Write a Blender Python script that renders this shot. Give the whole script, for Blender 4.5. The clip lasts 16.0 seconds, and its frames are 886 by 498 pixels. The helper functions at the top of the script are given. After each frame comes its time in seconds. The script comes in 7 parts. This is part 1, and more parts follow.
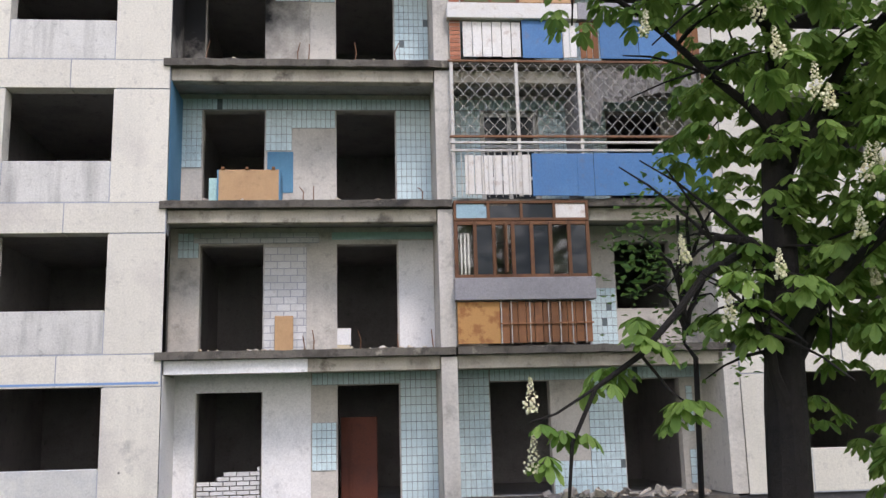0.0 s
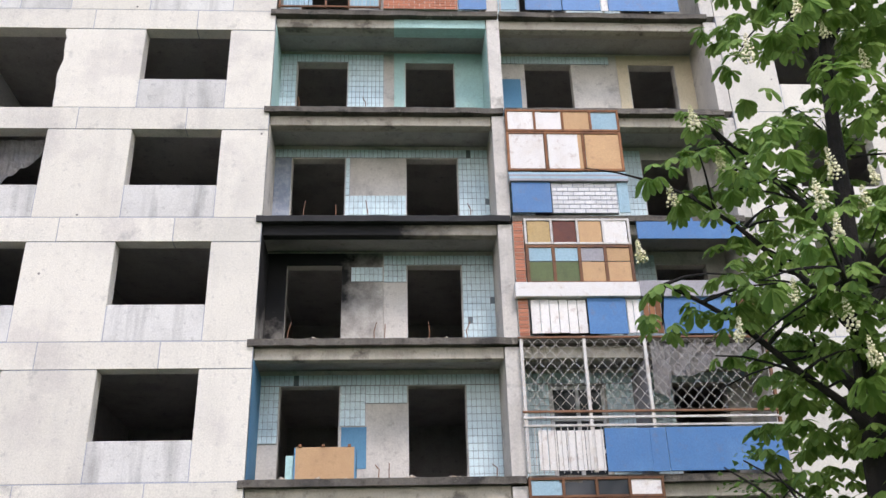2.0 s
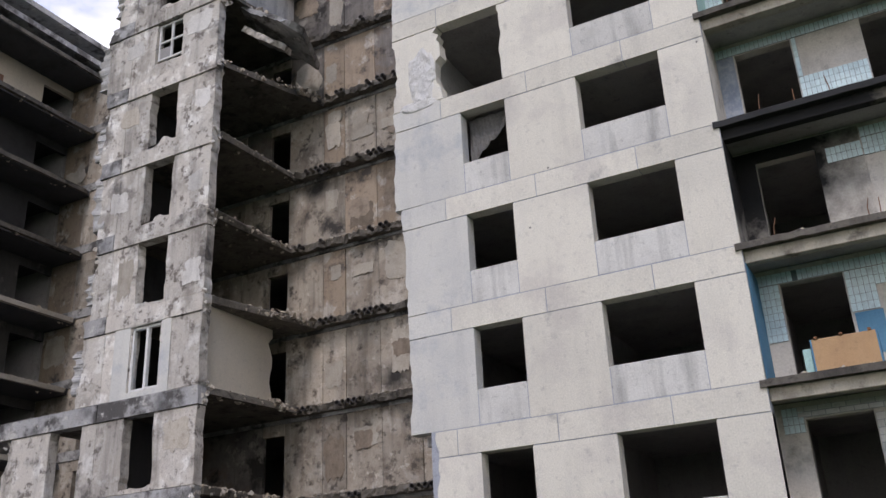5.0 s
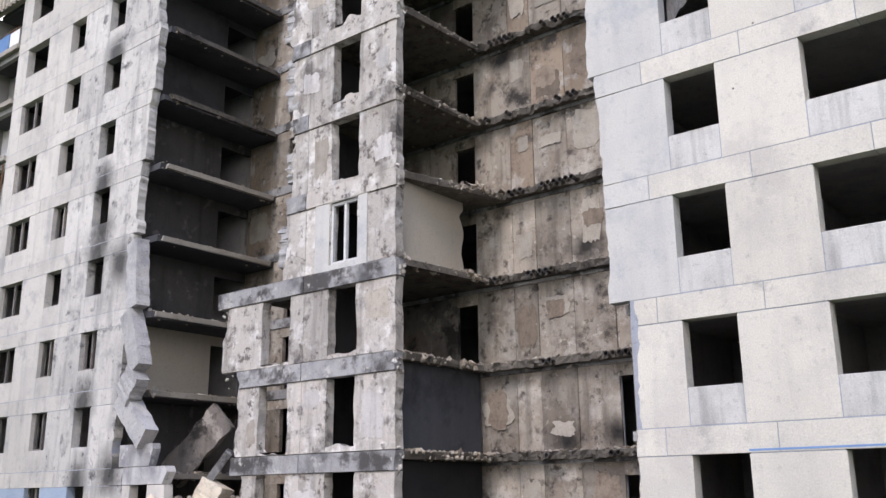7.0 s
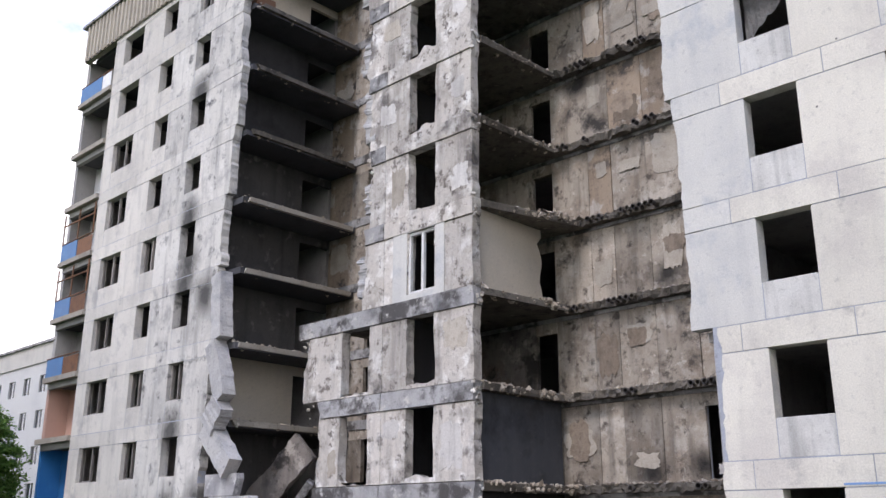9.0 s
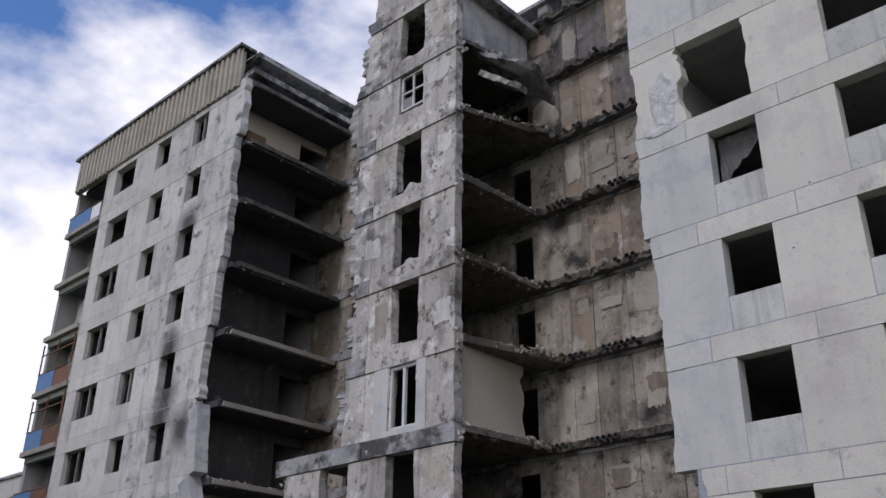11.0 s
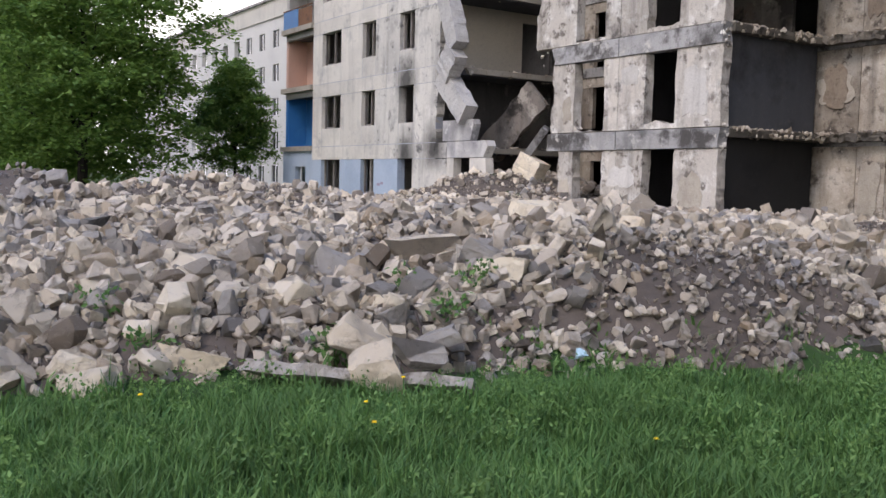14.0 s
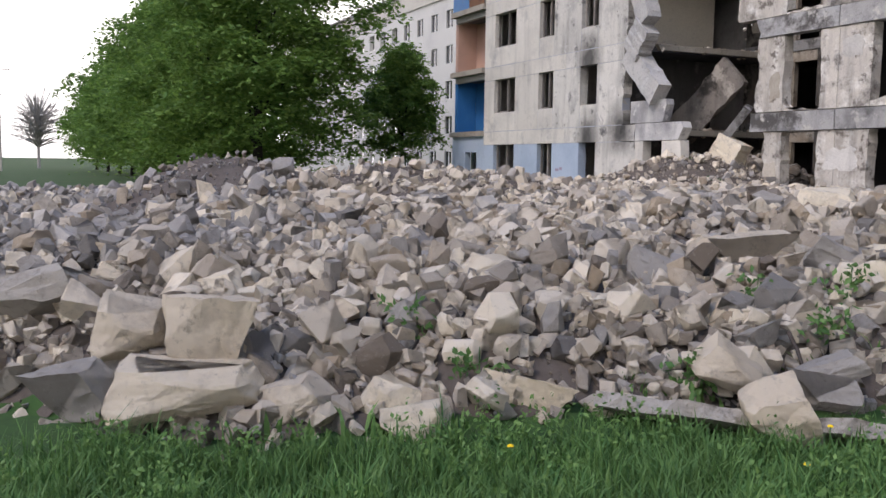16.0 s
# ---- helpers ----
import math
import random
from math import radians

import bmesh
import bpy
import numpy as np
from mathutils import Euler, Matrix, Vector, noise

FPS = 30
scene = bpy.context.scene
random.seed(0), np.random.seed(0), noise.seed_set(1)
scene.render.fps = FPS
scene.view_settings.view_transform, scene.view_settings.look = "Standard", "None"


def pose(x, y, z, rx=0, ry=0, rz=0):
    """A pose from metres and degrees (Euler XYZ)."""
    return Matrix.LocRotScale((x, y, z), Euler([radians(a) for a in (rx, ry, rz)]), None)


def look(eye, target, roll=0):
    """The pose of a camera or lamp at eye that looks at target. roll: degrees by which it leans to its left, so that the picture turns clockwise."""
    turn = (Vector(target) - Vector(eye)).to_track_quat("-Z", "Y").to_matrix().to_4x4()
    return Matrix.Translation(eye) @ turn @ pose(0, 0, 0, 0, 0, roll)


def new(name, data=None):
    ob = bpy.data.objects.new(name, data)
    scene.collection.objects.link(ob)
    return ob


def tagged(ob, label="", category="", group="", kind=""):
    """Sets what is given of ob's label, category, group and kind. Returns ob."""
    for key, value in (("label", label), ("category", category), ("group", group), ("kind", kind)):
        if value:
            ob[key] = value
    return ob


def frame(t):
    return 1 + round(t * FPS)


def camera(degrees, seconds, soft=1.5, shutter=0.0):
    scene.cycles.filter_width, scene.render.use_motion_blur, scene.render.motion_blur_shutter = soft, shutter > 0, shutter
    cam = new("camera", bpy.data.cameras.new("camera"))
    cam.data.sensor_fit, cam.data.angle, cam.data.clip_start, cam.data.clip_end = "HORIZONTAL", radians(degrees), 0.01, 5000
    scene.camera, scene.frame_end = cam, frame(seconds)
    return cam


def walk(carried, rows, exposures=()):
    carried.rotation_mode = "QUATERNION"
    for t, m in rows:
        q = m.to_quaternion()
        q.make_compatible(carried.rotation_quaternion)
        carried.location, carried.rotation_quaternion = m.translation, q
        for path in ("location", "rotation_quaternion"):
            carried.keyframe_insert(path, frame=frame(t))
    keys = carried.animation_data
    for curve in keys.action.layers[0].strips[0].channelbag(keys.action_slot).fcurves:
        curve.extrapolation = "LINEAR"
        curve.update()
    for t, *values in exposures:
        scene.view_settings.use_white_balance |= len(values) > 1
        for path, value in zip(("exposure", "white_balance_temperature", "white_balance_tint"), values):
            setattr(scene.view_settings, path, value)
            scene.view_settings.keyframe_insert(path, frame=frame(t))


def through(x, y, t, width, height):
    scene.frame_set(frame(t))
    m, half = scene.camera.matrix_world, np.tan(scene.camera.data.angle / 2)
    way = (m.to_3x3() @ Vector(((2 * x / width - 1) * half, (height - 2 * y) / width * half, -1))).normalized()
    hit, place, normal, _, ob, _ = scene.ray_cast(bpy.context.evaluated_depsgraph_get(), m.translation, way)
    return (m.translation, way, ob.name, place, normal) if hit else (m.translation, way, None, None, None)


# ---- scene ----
# fitted path: seconds, eye, target, roll
PATH = [
    (0, look((-0.176, -17.064, 1.548), (0.712, -7.281, 3.418), -1.50)),
    (0.5, look((-0.644, -17.363, 1.820), (0.962, -7.847, 4.442), -2.53)),
    (1, look((-0.943, -17.554, 1.857), (-0.078, -8.127, 5.078), -2.60)),
    (1.5, look((-0.878, -17.520, 1.906), (-0.217, -8.293, 5.703), -2.18)),
    (2, look((-0.960, -17.619, 1.987), (-0.425, -8.644, 6.366), -1.57)),
    (2.5, look((-0.981, -17.661, 1.976), (-0.875, -8.946, 6.878), -0.60)),
    (3, look((-1.008, -17.636, 1.822), (-1.161, -9.128, 7.075), -0.04)),
    (3.5, look((-1.155, -17.732, 1.781), (-2.081, -9.312, 7.096), 0.36)),
    (4, look((-1.143, -17.720, 1.655), (-3.326, -9.390, 6.740), 0.65)),
    (4.5, look((-0.988, -17.834, 1.605), (-4.564, -9.750, 6.281), -0.39)),
    (4.7, look((-1.056, -17.976, 1.608), (-4.935, -9.821, 5.903), -1.61)),
    (6.8, look((-1.622, -18.109, 1.586), (-7.430, -10.432, 4.292), -0.82)),
    (7, look((-1.622, -18.254, 1.550), (-7.670, -10.729, 4.157), -0.53)),
    (7.5, look((-1.603, -18.200, 1.457), (-8.085, -10.923, 3.700), 0.21)),
    (8, look((-1.605, -18.123, 1.460), (-8.087, -10.801, 3.549), 0.09)),
    (8.5, look((-1.587, -17.970, 1.543), (-8.082, -10.752, 3.935), -0.27)),
    (9, look((-1.583, -18.007, 1.563), (-8.247, -11.146, 4.481), 0.14)),
    (9.5, look((-1.569, -18.030, 1.572), (-8.038, -11.188, 4.938), 0.15)),
    (9.7, look((-1.578, -18.100, 1.564), (-7.955, -11.311, 5.205), 0.12)),
    (11.8, look((-1.517, -17.815, 1.566), (-7.704, -11.250, 5.881), 0.72)),
    (12, look((-1.547, -18.088, 1.502), (-7.875, -11.362, 5.339), 0.18)),
    (12.5, look((-1.628, -18.211, 1.363), (-8.304, -11.103, 3.576), 0.28)),
    (13, look((-1.831, -18.166, 1.280), (-8.817, -11.027, 1.755), 1.22)),
    (13.2, look((-1.969, -18.227, 1.251), (-9.039, -11.156, 1.240), 0.91)),
    (13.5, look((-2.100, -18.246, 1.274), (-9.688, -11.742, 0.935), 2.21)),
    (14, look((-2.405, -18.363, 1.266), (-10.743, -12.892, 0.528), 1.40)),
    (14.5, look((-2.789, -18.499, 1.250), (-11.446, -13.723, -0.252), 0.76)),
    (15, look((-3.278, -18.541, 1.292), (-12.224, -14.208, 0.197), -1.37)),
    (15.5, look((-3.757, -18.715, 1.280), (-12.907, -14.842, 0.151), 1.73)),
    (16, look((-4.327, -18.920, 1.248), (-13.387, -14.789, 0.322), 0.82)),
]
cam = camera(51.22, 16.0)
walk(cam, PATH, [(t, e, k, 20) for t, e, k in ((0, 0.2, 6750), (1.5, 0.35, 6700), (2.5, 0.43, 6700), (3.2, 0.27, 6700), (4.5, -0.25, 6700), (7.0, 0.3, 6600), (8.0, 0.45, 6550), (9.5, -0.05, 6450), (11.8, -0.85, 6300), (12.2, -0.8, 6400), (12.6, -0.58, 6650), (13.2, -0.42, 6800), (14, 0.12, 6900), (14.6, 0.3, 6900), (15.1, 0.26, 6900), (15.5, 0.14, 6900), (16, 0.03, 6950))])

# ---- light ----
SUN_EL, SUN_AZ = 52.0, 165.0
world = bpy.data.worlds.new("world")
scene.world = world
world.use_nodes = True
wn, wl = world.node_tree.nodes, world.node_tree.links
wn.clear()
sky = wn.new("ShaderNodeTexSky")
sky.sky_type, sky.sun_disc = "NISHITA", False
sky.sun_elevation, sky.sun_rotation = radians(SUN_EL), radians(SUN_AZ)
sky.air_density, sky.dust_density = 1.0, 0.6
tc = wn.new("ShaderNodeTexCoord")
wmap = wn.new("ShaderNodeMapping")
wmap.inputs["Scale"].default_value = (1.0, 1.0, 1.9)
wmap.inputs["Location"].default_value = (3.1, 1.7, 0.4)
wl.new(tc.outputs["Generated"], wmap.inputs["Vector"])
cn = wn.new("ShaderNodeTexNoise")
cn.inputs["Scale"].default_value, cn.inputs["Detail"].default_value = 2.3, 8.0
cn.inputs["Roughness"].default_value = 0.55
wl.new(wmap.outputs["Vector"], cn.inputs["Vector"])
cr = wn.new("ShaderNodeValToRGB")
cr.color_ramp.elements[0].position, cr.color_ramp.elements[1].position = 0.44, 0.58
# clouds close up towards the horizon
sep = wn.new("ShaderNodeSeparateXYZ")
wl.new(tc.outputs["Generated"], sep.inputs[0])
low = wn.new("ShaderNodeMath")
low.operation = "MULTIPLY_ADD"
low.inputs[1].default_value, low.inputs[2].default_value = -0.9, 0.46
wl.new(sep.outputs["Z"], low.inputs[0])
add = wn.new("ShaderNodeMath")
wl.new(cn.outputs["Fac"], add.inputs[0])
wl.new(low.outputs[0], add.inputs[1])
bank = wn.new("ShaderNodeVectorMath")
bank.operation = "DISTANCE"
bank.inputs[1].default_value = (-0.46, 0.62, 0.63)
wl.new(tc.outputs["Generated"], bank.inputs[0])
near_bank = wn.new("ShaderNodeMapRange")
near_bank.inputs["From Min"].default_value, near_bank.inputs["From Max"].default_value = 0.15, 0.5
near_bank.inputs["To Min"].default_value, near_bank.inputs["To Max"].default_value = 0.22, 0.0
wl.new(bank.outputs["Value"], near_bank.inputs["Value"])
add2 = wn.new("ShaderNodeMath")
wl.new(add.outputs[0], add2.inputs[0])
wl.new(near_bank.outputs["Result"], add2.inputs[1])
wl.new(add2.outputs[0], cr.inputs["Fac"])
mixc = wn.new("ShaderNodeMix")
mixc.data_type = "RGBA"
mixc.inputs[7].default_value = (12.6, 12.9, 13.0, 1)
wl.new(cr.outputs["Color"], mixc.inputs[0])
deep = wn.new("ShaderNodeMix")
deep.data_type, deep.blend_type = "RGBA", "MULTIPLY"
deep.inputs[0].default_value = 1.0
deep.inputs[7].default_value = (1.05, 1.55, 2.05, 1)
wl.new(sky.outputs["Color"], deep.inputs[6])
wl.new(deep.outputs[2], mixc.inputs[6])
bg = wn.new("ShaderNodeBackground")
bg.inputs["Strength"].default_value = 0.13
wl.new(mixc.outputs[2], bg.inputs["Color"])
wo = wn.new("ShaderNodeOutputWorld")
wl.new(bg.outputs["Background"], wo.inputs["Surface"])
sun = bpy.data.lights.new("sun", "SUN")
sun.energy, sun.angle, sun.color = 2.0, radians(14), (1.0, 0.95, 0.89)
sun_ob = new("sun", sun)
sun_ob.matrix_world = look((math.sin(radians(SUN_AZ)) * 50 * math.cos(radians(SUN_EL)), math.cos(radians(SUN_AZ)) * 50 * math.cos(radians(SUN_EL)), 50 * math.sin(radians(SUN_EL))), (0, 0, 0))


# ---- materials ----
def nodes(name, rough=0.85, metal=0.0, spec=0.3):
    m = bpy.data.materials.new(name)
    m.use_nodes = True
    t = m.node_tree
    b = t.nodes["Principled BSDF"]
    b.inputs["Roughness"].default_value, b.inputs["Metallic"].default_value = rough, metal
    b.inputs["Specular IOR Level"].default_value = spec
    return m, t.nodes, t.links, b


def noise_fac(n, l, co, scale, lo, hi, detail=6.0, rough=0.6, stretch=(1, 1, 1)):
    mp = n.new("ShaderNodeMapping")
    mp.inputs["Scale"].default_value = stretch
    l.new(co, mp.inputs["Vector"])
    x = n.new("ShaderNodeTexNoise")
    x.inputs["Scale"].default_value, x.inputs["Detail"].default_value, x.inputs["Roughness"].default_value = scale, detail, rough
    l.new(mp.outputs["Vector"], x.inputs["Vector"])
    r = n.new("ShaderNodeMapRange")
    r.inputs["From Min"].default_value, r.inputs["From Max"].default_value = lo, hi
    l.new(x.outputs["Fac"], r.inputs["Value"])
    return r.outputs["Result"]


def mix(n, l, fac, a, b, mode="MIX"):
    x = n.new("ShaderNodeMix")
    x.data_type, x.blend_type = "RGBA", mode
    for sock, v in ((x.inputs[0], fac), (x.inputs[6], a), (x.inputs[7], b)):
        if isinstance(v, (int, float)):
            sock.default_value = v
        elif isinstance(v, tuple):
            sock.default_value = (*v, 1)
        else:
            l.new(v, sock)
    return x.outputs[2]


def weathered(name, base, stain, dirt, grain=30.0, patch=0.9, runs=0.5, bump=0.25, rough=0.88, vary=0.10, patch_at=(0.48, 0.7), per="object", metal=0.0, blot=None, pits=0.0, mottle=None):
    """A base colour with broad patches, fine grain, downward runs and relief."""
    m, n, l, b = nodes(name, rough, metal)
    co = n.new("ShaderNodeTexCoord").outputs["Object"]
    c = mix(n, l, noise_fac(n, l, co, patch, *patch_at), base, stain)
    if blot:
        c = mix(n, l, noise_fac(n, l, co, patch * 0.45, 0.52, 0.66, 9.0, 0.68), c, blot)
    if mottle:
        for col, size, lo, hi in mottle:
            c = mix(n, l, noise_fac(n, l, co, size, lo, hi, 12.0, 0.66), c, col)
    if runs:
        r = noise_fac(n, l, co, 1.0, 0.5, 0.78, 5.0, 0.6, (2.4, 2.4, 0.28))
        k = n.new("ShaderNodeMath")
        k.operation = "MULTIPLY"
        k.inputs[1].default_value = runs * 0.75
        l.new(r, k.inputs[0])
        c = mix(n, l, k.outputs[0], c, dirt)
    c = mix(n, l, noise_fac(n, l, co, 5.5, 0.56, 0.8, 10.0, 0.7), c, dirt)
    if pits:
        vo = n.new("ShaderNodeTexVoronoi")
        vo.inputs["Scale"].default_value = pits
        l.new(co, vo.inputs["Vector"])
        near = n.new("ShaderNodeMapRange")
        near.inputs["From Min"].default_value, near.inputs["From Max"].default_value = 0.035, 0.02
        l.new(vo.outputs["Distance"], near.inputs["Value"])
        c = mix(n, l, near.outputs["Result"], c, tuple(v * 0.35 for v in dirt))
    g = noise_fac(n, l, co, grain, 0.25, 0.75, 8.0, 0.7)
    gr = n.new("ShaderNodeMapRange")
    gr.inputs["To Min"].default_value, gr.inputs["To Max"].default_value = 0.80, 1.18
    l.new(g, gr.inputs["Value"])
    gray = n.new("ShaderNodeCombineColor")
    for s in ("Red", "Green", "Blue"):
        l.new(gr.outputs["Result"], gray.inputs[s])
    c = mix(n, l, 1.0, c, gray.outputs["Color"], "MULTIPLY")
    if per == "object":
        rnd = n.new("ShaderNodeObjectInfo").outputs["Random"]
    else:
        rnd = n.new("ShaderNodeNewGeometry").outputs["Random Per Island"]
    hv = n.new("ShaderNodeMapRange")
    hv.inputs["To Min"].default_value, hv.inputs["To Max"].default_value = 1 - vary, 1 + vary
    l.new(rnd, hv.inputs["Value"])
    gv = n.new("ShaderNodeCombineColor")
    for s in ("Red", "Green", "Blue"):
        l.new(hv.outputs["Result"], gv.inputs[s])
    c = mix(n, l, 1.0, c, gv.outputs["Color"], "MULTIPLY")
    l.new(c, b.inputs["Base Color"])
    bp = n.new("ShaderNodeBump")
    bp.inputs["Strength"].default_value, bp.inputs["Distance"].default_value = bump, 0.03
    h = noise_fac(n, l, co, grain * 0.5, 0.2, 0.8, 10.0, 0.75)
    l.new(h, bp.inputs["Height"])
    l.new(bp.outputs["Normal"], b.inputs["Normal"])
    return m


PLASTER = weathered("facade_plaster", (0.62, 0.59, 0.51), (0.53, 0.508, 0.445), (0.35, 0.335, 0.31), patch=0.35, runs=0.4, vary=0.06, bump=0.16, pits=1.1, mottle=(((0.53, 0.50, 0.445), 0.55, 0.50, 0.62), ((0.36, 0.345, 0.315), 1.3, 0.60, 0.72)))
PLASTER_BLUE = weathered("bluish_plaster", (0.56, 0.55, 0.505), (0.47, 0.47, 0.45), (0.33, 0.33, 0.33), patch=0.5, runs=0.45, vary=0.05, bump=0.16, pits=1.1, mottle=(((0.43, 0.44, 0.44), 0.6, 0.53, 0.64), ((0.56, 0.55, 0.52), 1.1, 0.57, 0.66)))
SILL_STAIN = weathered("drip_stained_sill", (0.56, 0.55, 0.51), (0.44, 0.43, 0.40), (0.22, 0.215, 0.20), patch=0.9, runs=1.2, vary=0.10, bump=0.2)
WING = weathered("wing_plaster", (0.58, 0.55, 0.49), (0.44, 0.42, 0.38), (0.24, 0.235, 0.225), patch=0.4, runs=0.6, vary=0.08, bump=0.2, pits=1.1, mottle=(((0.40, 0.385, 0.36), 0.9, 0.54, 0.66), ((0.20, 0.195, 0.19), 1.6, 0.63, 0.72)))
WING_WORN = weathered("worn_wing_plaster", (0.56, 0.54, 0.49), (0.42, 0.405, 0.375), (0.16, 0.155, 0.15), patch=0.6, runs=1.0, vary=0.1, bump=0.3, pits=1.1, mottle=(((0.30, 0.29, 0.28), 0.8, 0.54, 0.70), ((0.11, 0.11, 0.11), 1.5, 0.56, 0.67), ((0.60, 0.58, 0.54), 2.2, 0.57, 0.64)))
WING_BLUE = weathered("pale_blue_plaster", (0.36, 0.43, 0.52), (0.30, 0.37, 0.46), (0.26, 0.29, 0.34), patch=0.6, runs=0.3, vary=0.04)
SOOTY = weathered("sooty_plaster", (0.50, 0.49, 0.47), (0.16, 0.16, 0.17), (0.09, 0.09, 0.10), patch=0.55, patch_at=(0.47, 0.74), runs=0.8, vary=0.1, bump=0.3, mottle=(((0.12, 0.12, 0.12), 0.7, 0.57, 0.74), ((0.56, 0.55, 0.52), 1.8, 0.58, 0.66)))
STUB = weathered("scorched_concrete", (0.52, 0.485, 0.43), (0.40, 0.365, 0.315), (0.15, 0.135, 0.12), patch=0.9, runs=1.1, vary=0.16, bump=0.7, blot=(0.48, 0.45, 0.40), mottle=(((0.32, 0.295, 0.26), 0.9, 0.54, 0.68), ((0.68, 0.66, 0.61), 1.4, 0.52, 0.62), ((0.10, 0.092, 0.088), 0.75, 0.555, 0.67), ((0.17, 0.15, 0.13), 3.0, 0.56, 0.64)))
BEAM_DARK = weathered("sooty_lintel", (0.36, 0.355, 0.345), (0.14, 0.14, 0.14), (0.06, 0.06, 0.06), patch=0.9, runs=0.4, vary=0.15, bump=0.6, mottle=(((0.085, 0.08, 0.075), 1.0, 0.48, 0.58), ((0.50, 0.48, 0.44), 2.4, 0.58, 0.66)))
INNER = weathered("inner_concrete", (0.37, 0.325, 0.265), (0.25, 0.205, 0.16), (0.07, 0.06, 0.05), patch=1.0, runs=1.0, vary=0.28, bump=0.6, blot=(0.29, 0.23, 0.175), mottle=(((0.17, 0.14, 0.115), 1.1, 0.56, 0.70), ((0.46, 0.42, 0.36), 0.9, 0.53, 0.63), ((0.06, 0.055, 0.05), 0.7, 0.58, 0.67), ((0.10, 0.085, 0.07), 2.6, 0.56, 0.66), ((0.50, 0.45, 0.38), 3.0, 0.60, 0.65)))
INNER_RUST = weathered("rust_stained_concrete", (0.34, 0.27, 0.20), (0.22, 0.165, 0.12), (0.10, 0.08, 0.07), patch=0.8, runs=0.8, vary=0.2, bump=0.6, mottle=(((0.09, 0.08, 0.07), 0.8, 0.55, 0.62), ((0.48, 0.43, 0.37), 1.0, 0.54, 0.60)))
CREAM = weathered("cream_paint", (0.55, 0.50, 0.41), (0.50, 0.46, 0.39), (0.36, 0.33, 0.29), patch=0.5, runs=0.25, vary=0.03, bump=0.08)
DARKWALL = weathered("charred_wall", (0.075, 0.08, 0.09), (0.04, 0.04, 0.045), (0.13, 0.13, 0.13), patch=1.1, runs=0.4, vary=0.1)
ROOM = weathered("room_wall", (0.38, 0.362, 0.345), (0.27, 0.257, 0.245), (0.10, 0.10, 0.10), patch=0.8, runs=0.3, vary=0.15)
# soot plus the shade inside the rooms, both put into one near-black colour
SOOT_SHADE_ROOM = weathered("sooted_room", (0.065, 0.065, 0.07), (0.04, 0.04, 0.043), (0.09, 0.09, 0.09), patch=0.8, runs=0.4, vary=0.2)
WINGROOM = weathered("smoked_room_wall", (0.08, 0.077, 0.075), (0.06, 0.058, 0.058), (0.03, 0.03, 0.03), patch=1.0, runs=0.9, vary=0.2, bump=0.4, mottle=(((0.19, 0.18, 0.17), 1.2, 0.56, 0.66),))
SLAB = weathered("floor_slab_concrete", (0.34, 0.31, 0.26), (0.25, 0.22, 0.18), (0.09, 0.08, 0.07), patch=0.7, runs=0.2, vary=0.1, bump=0.4)
LOGSLAB = weathered("stained_loggia_slab", (0.145, 0.13, 0.108), (0.065, 0.058, 0.05), (0.04, 0.036, 0.032), patch=1.5, runs=0.9, vary=0.15, bump=0.8, mottle=(((0.05, 0.045, 0.04), 2.2, 0.54, 0.64), ((0.30, 0.27, 0.22), 3.0, 0.60, 0.68)))
SOFFIT = weathered("loggia_soffit", (0.36, 0.33, 0.28), (0.27, 0.245, 0.21), (0.12, 0.11, 0.10), patch=0.9, runs=0.1)
# smoked concrete; also the painted room shade behind the stub's low storeys
INNER_DARK = weathered("smoked_inner_concrete", (0.20, 0.18, 0.16), (0.10, 0.09, 0.085), (0.04, 0.04, 0.04), patch=1.2, runs=0.9, vary=0.25, bump=0.6, blot=(0.17, 0.12, 0.08), mottle=(((0.05, 0.045, 0.04), 0.8, 0.54, 0.62), ((0.36, 0.33, 0.29), 1.0, 0.56, 0.62)))
# burnt loggia slab; also the black sheet for shade in the stub's lowest room
SLAB_BLACK = weathered("burnt_slab", (0.026, 0.026, 0.026), (0.018, 0.018, 0.018), (0.04, 0.04, 0.04), patch=0.9, runs=0.2)
LOG_BEAM = weathered("loggia_beam_concrete", (0.46, 0.42, 0.345), (0.34, 0.30, 0.25), (0.13, 0.115, 0.09), patch=1.4, runs=0.8, vary=0.08, bump=0.4, mottle=(((0.16, 0.14, 0.115), 1.6, 0.57, 0.67),))
BARE = weathered("bare_concrete_patch", (0.56, 0.53, 0.475), (0.45, 0.425, 0.38), (0.26, 0.24, 0.215), patch=1.2, runs=0.5, vary=0.06, mottle=(((0.34, 0.32, 0.285), 1.5, 0.56, 0.68),))
MORTAR = weathered("joint_mortar", (0.34, 0.36, 0.40), (0.28, 0.29, 0.31), (0.12, 0.12, 0.12), patch=0.9, runs=0.2)
TILE = weathered("blue_glazed_tile", (0.60, 0.74, 0.76), (0.52, 0.67, 0.70), (0.30, 0.40, 0.42), patch=1.6, runs=0.12, rough=0.3, vary=0.06, bump=0.03)
WHITEWALL = weathered("white_plaster", (0.76, 0.755, 0.74), (0.68, 0.68, 0.67), (0.44, 0.44, 0.44), patch=0.8, runs=0.15, vary=0.03)
TEAL = weathered("teal_paint", (0.40, 0.60, 0.56), (0.36, 0.55, 0.52), (0.28, 0.40, 0.38), patch=0.9, runs=0.15)
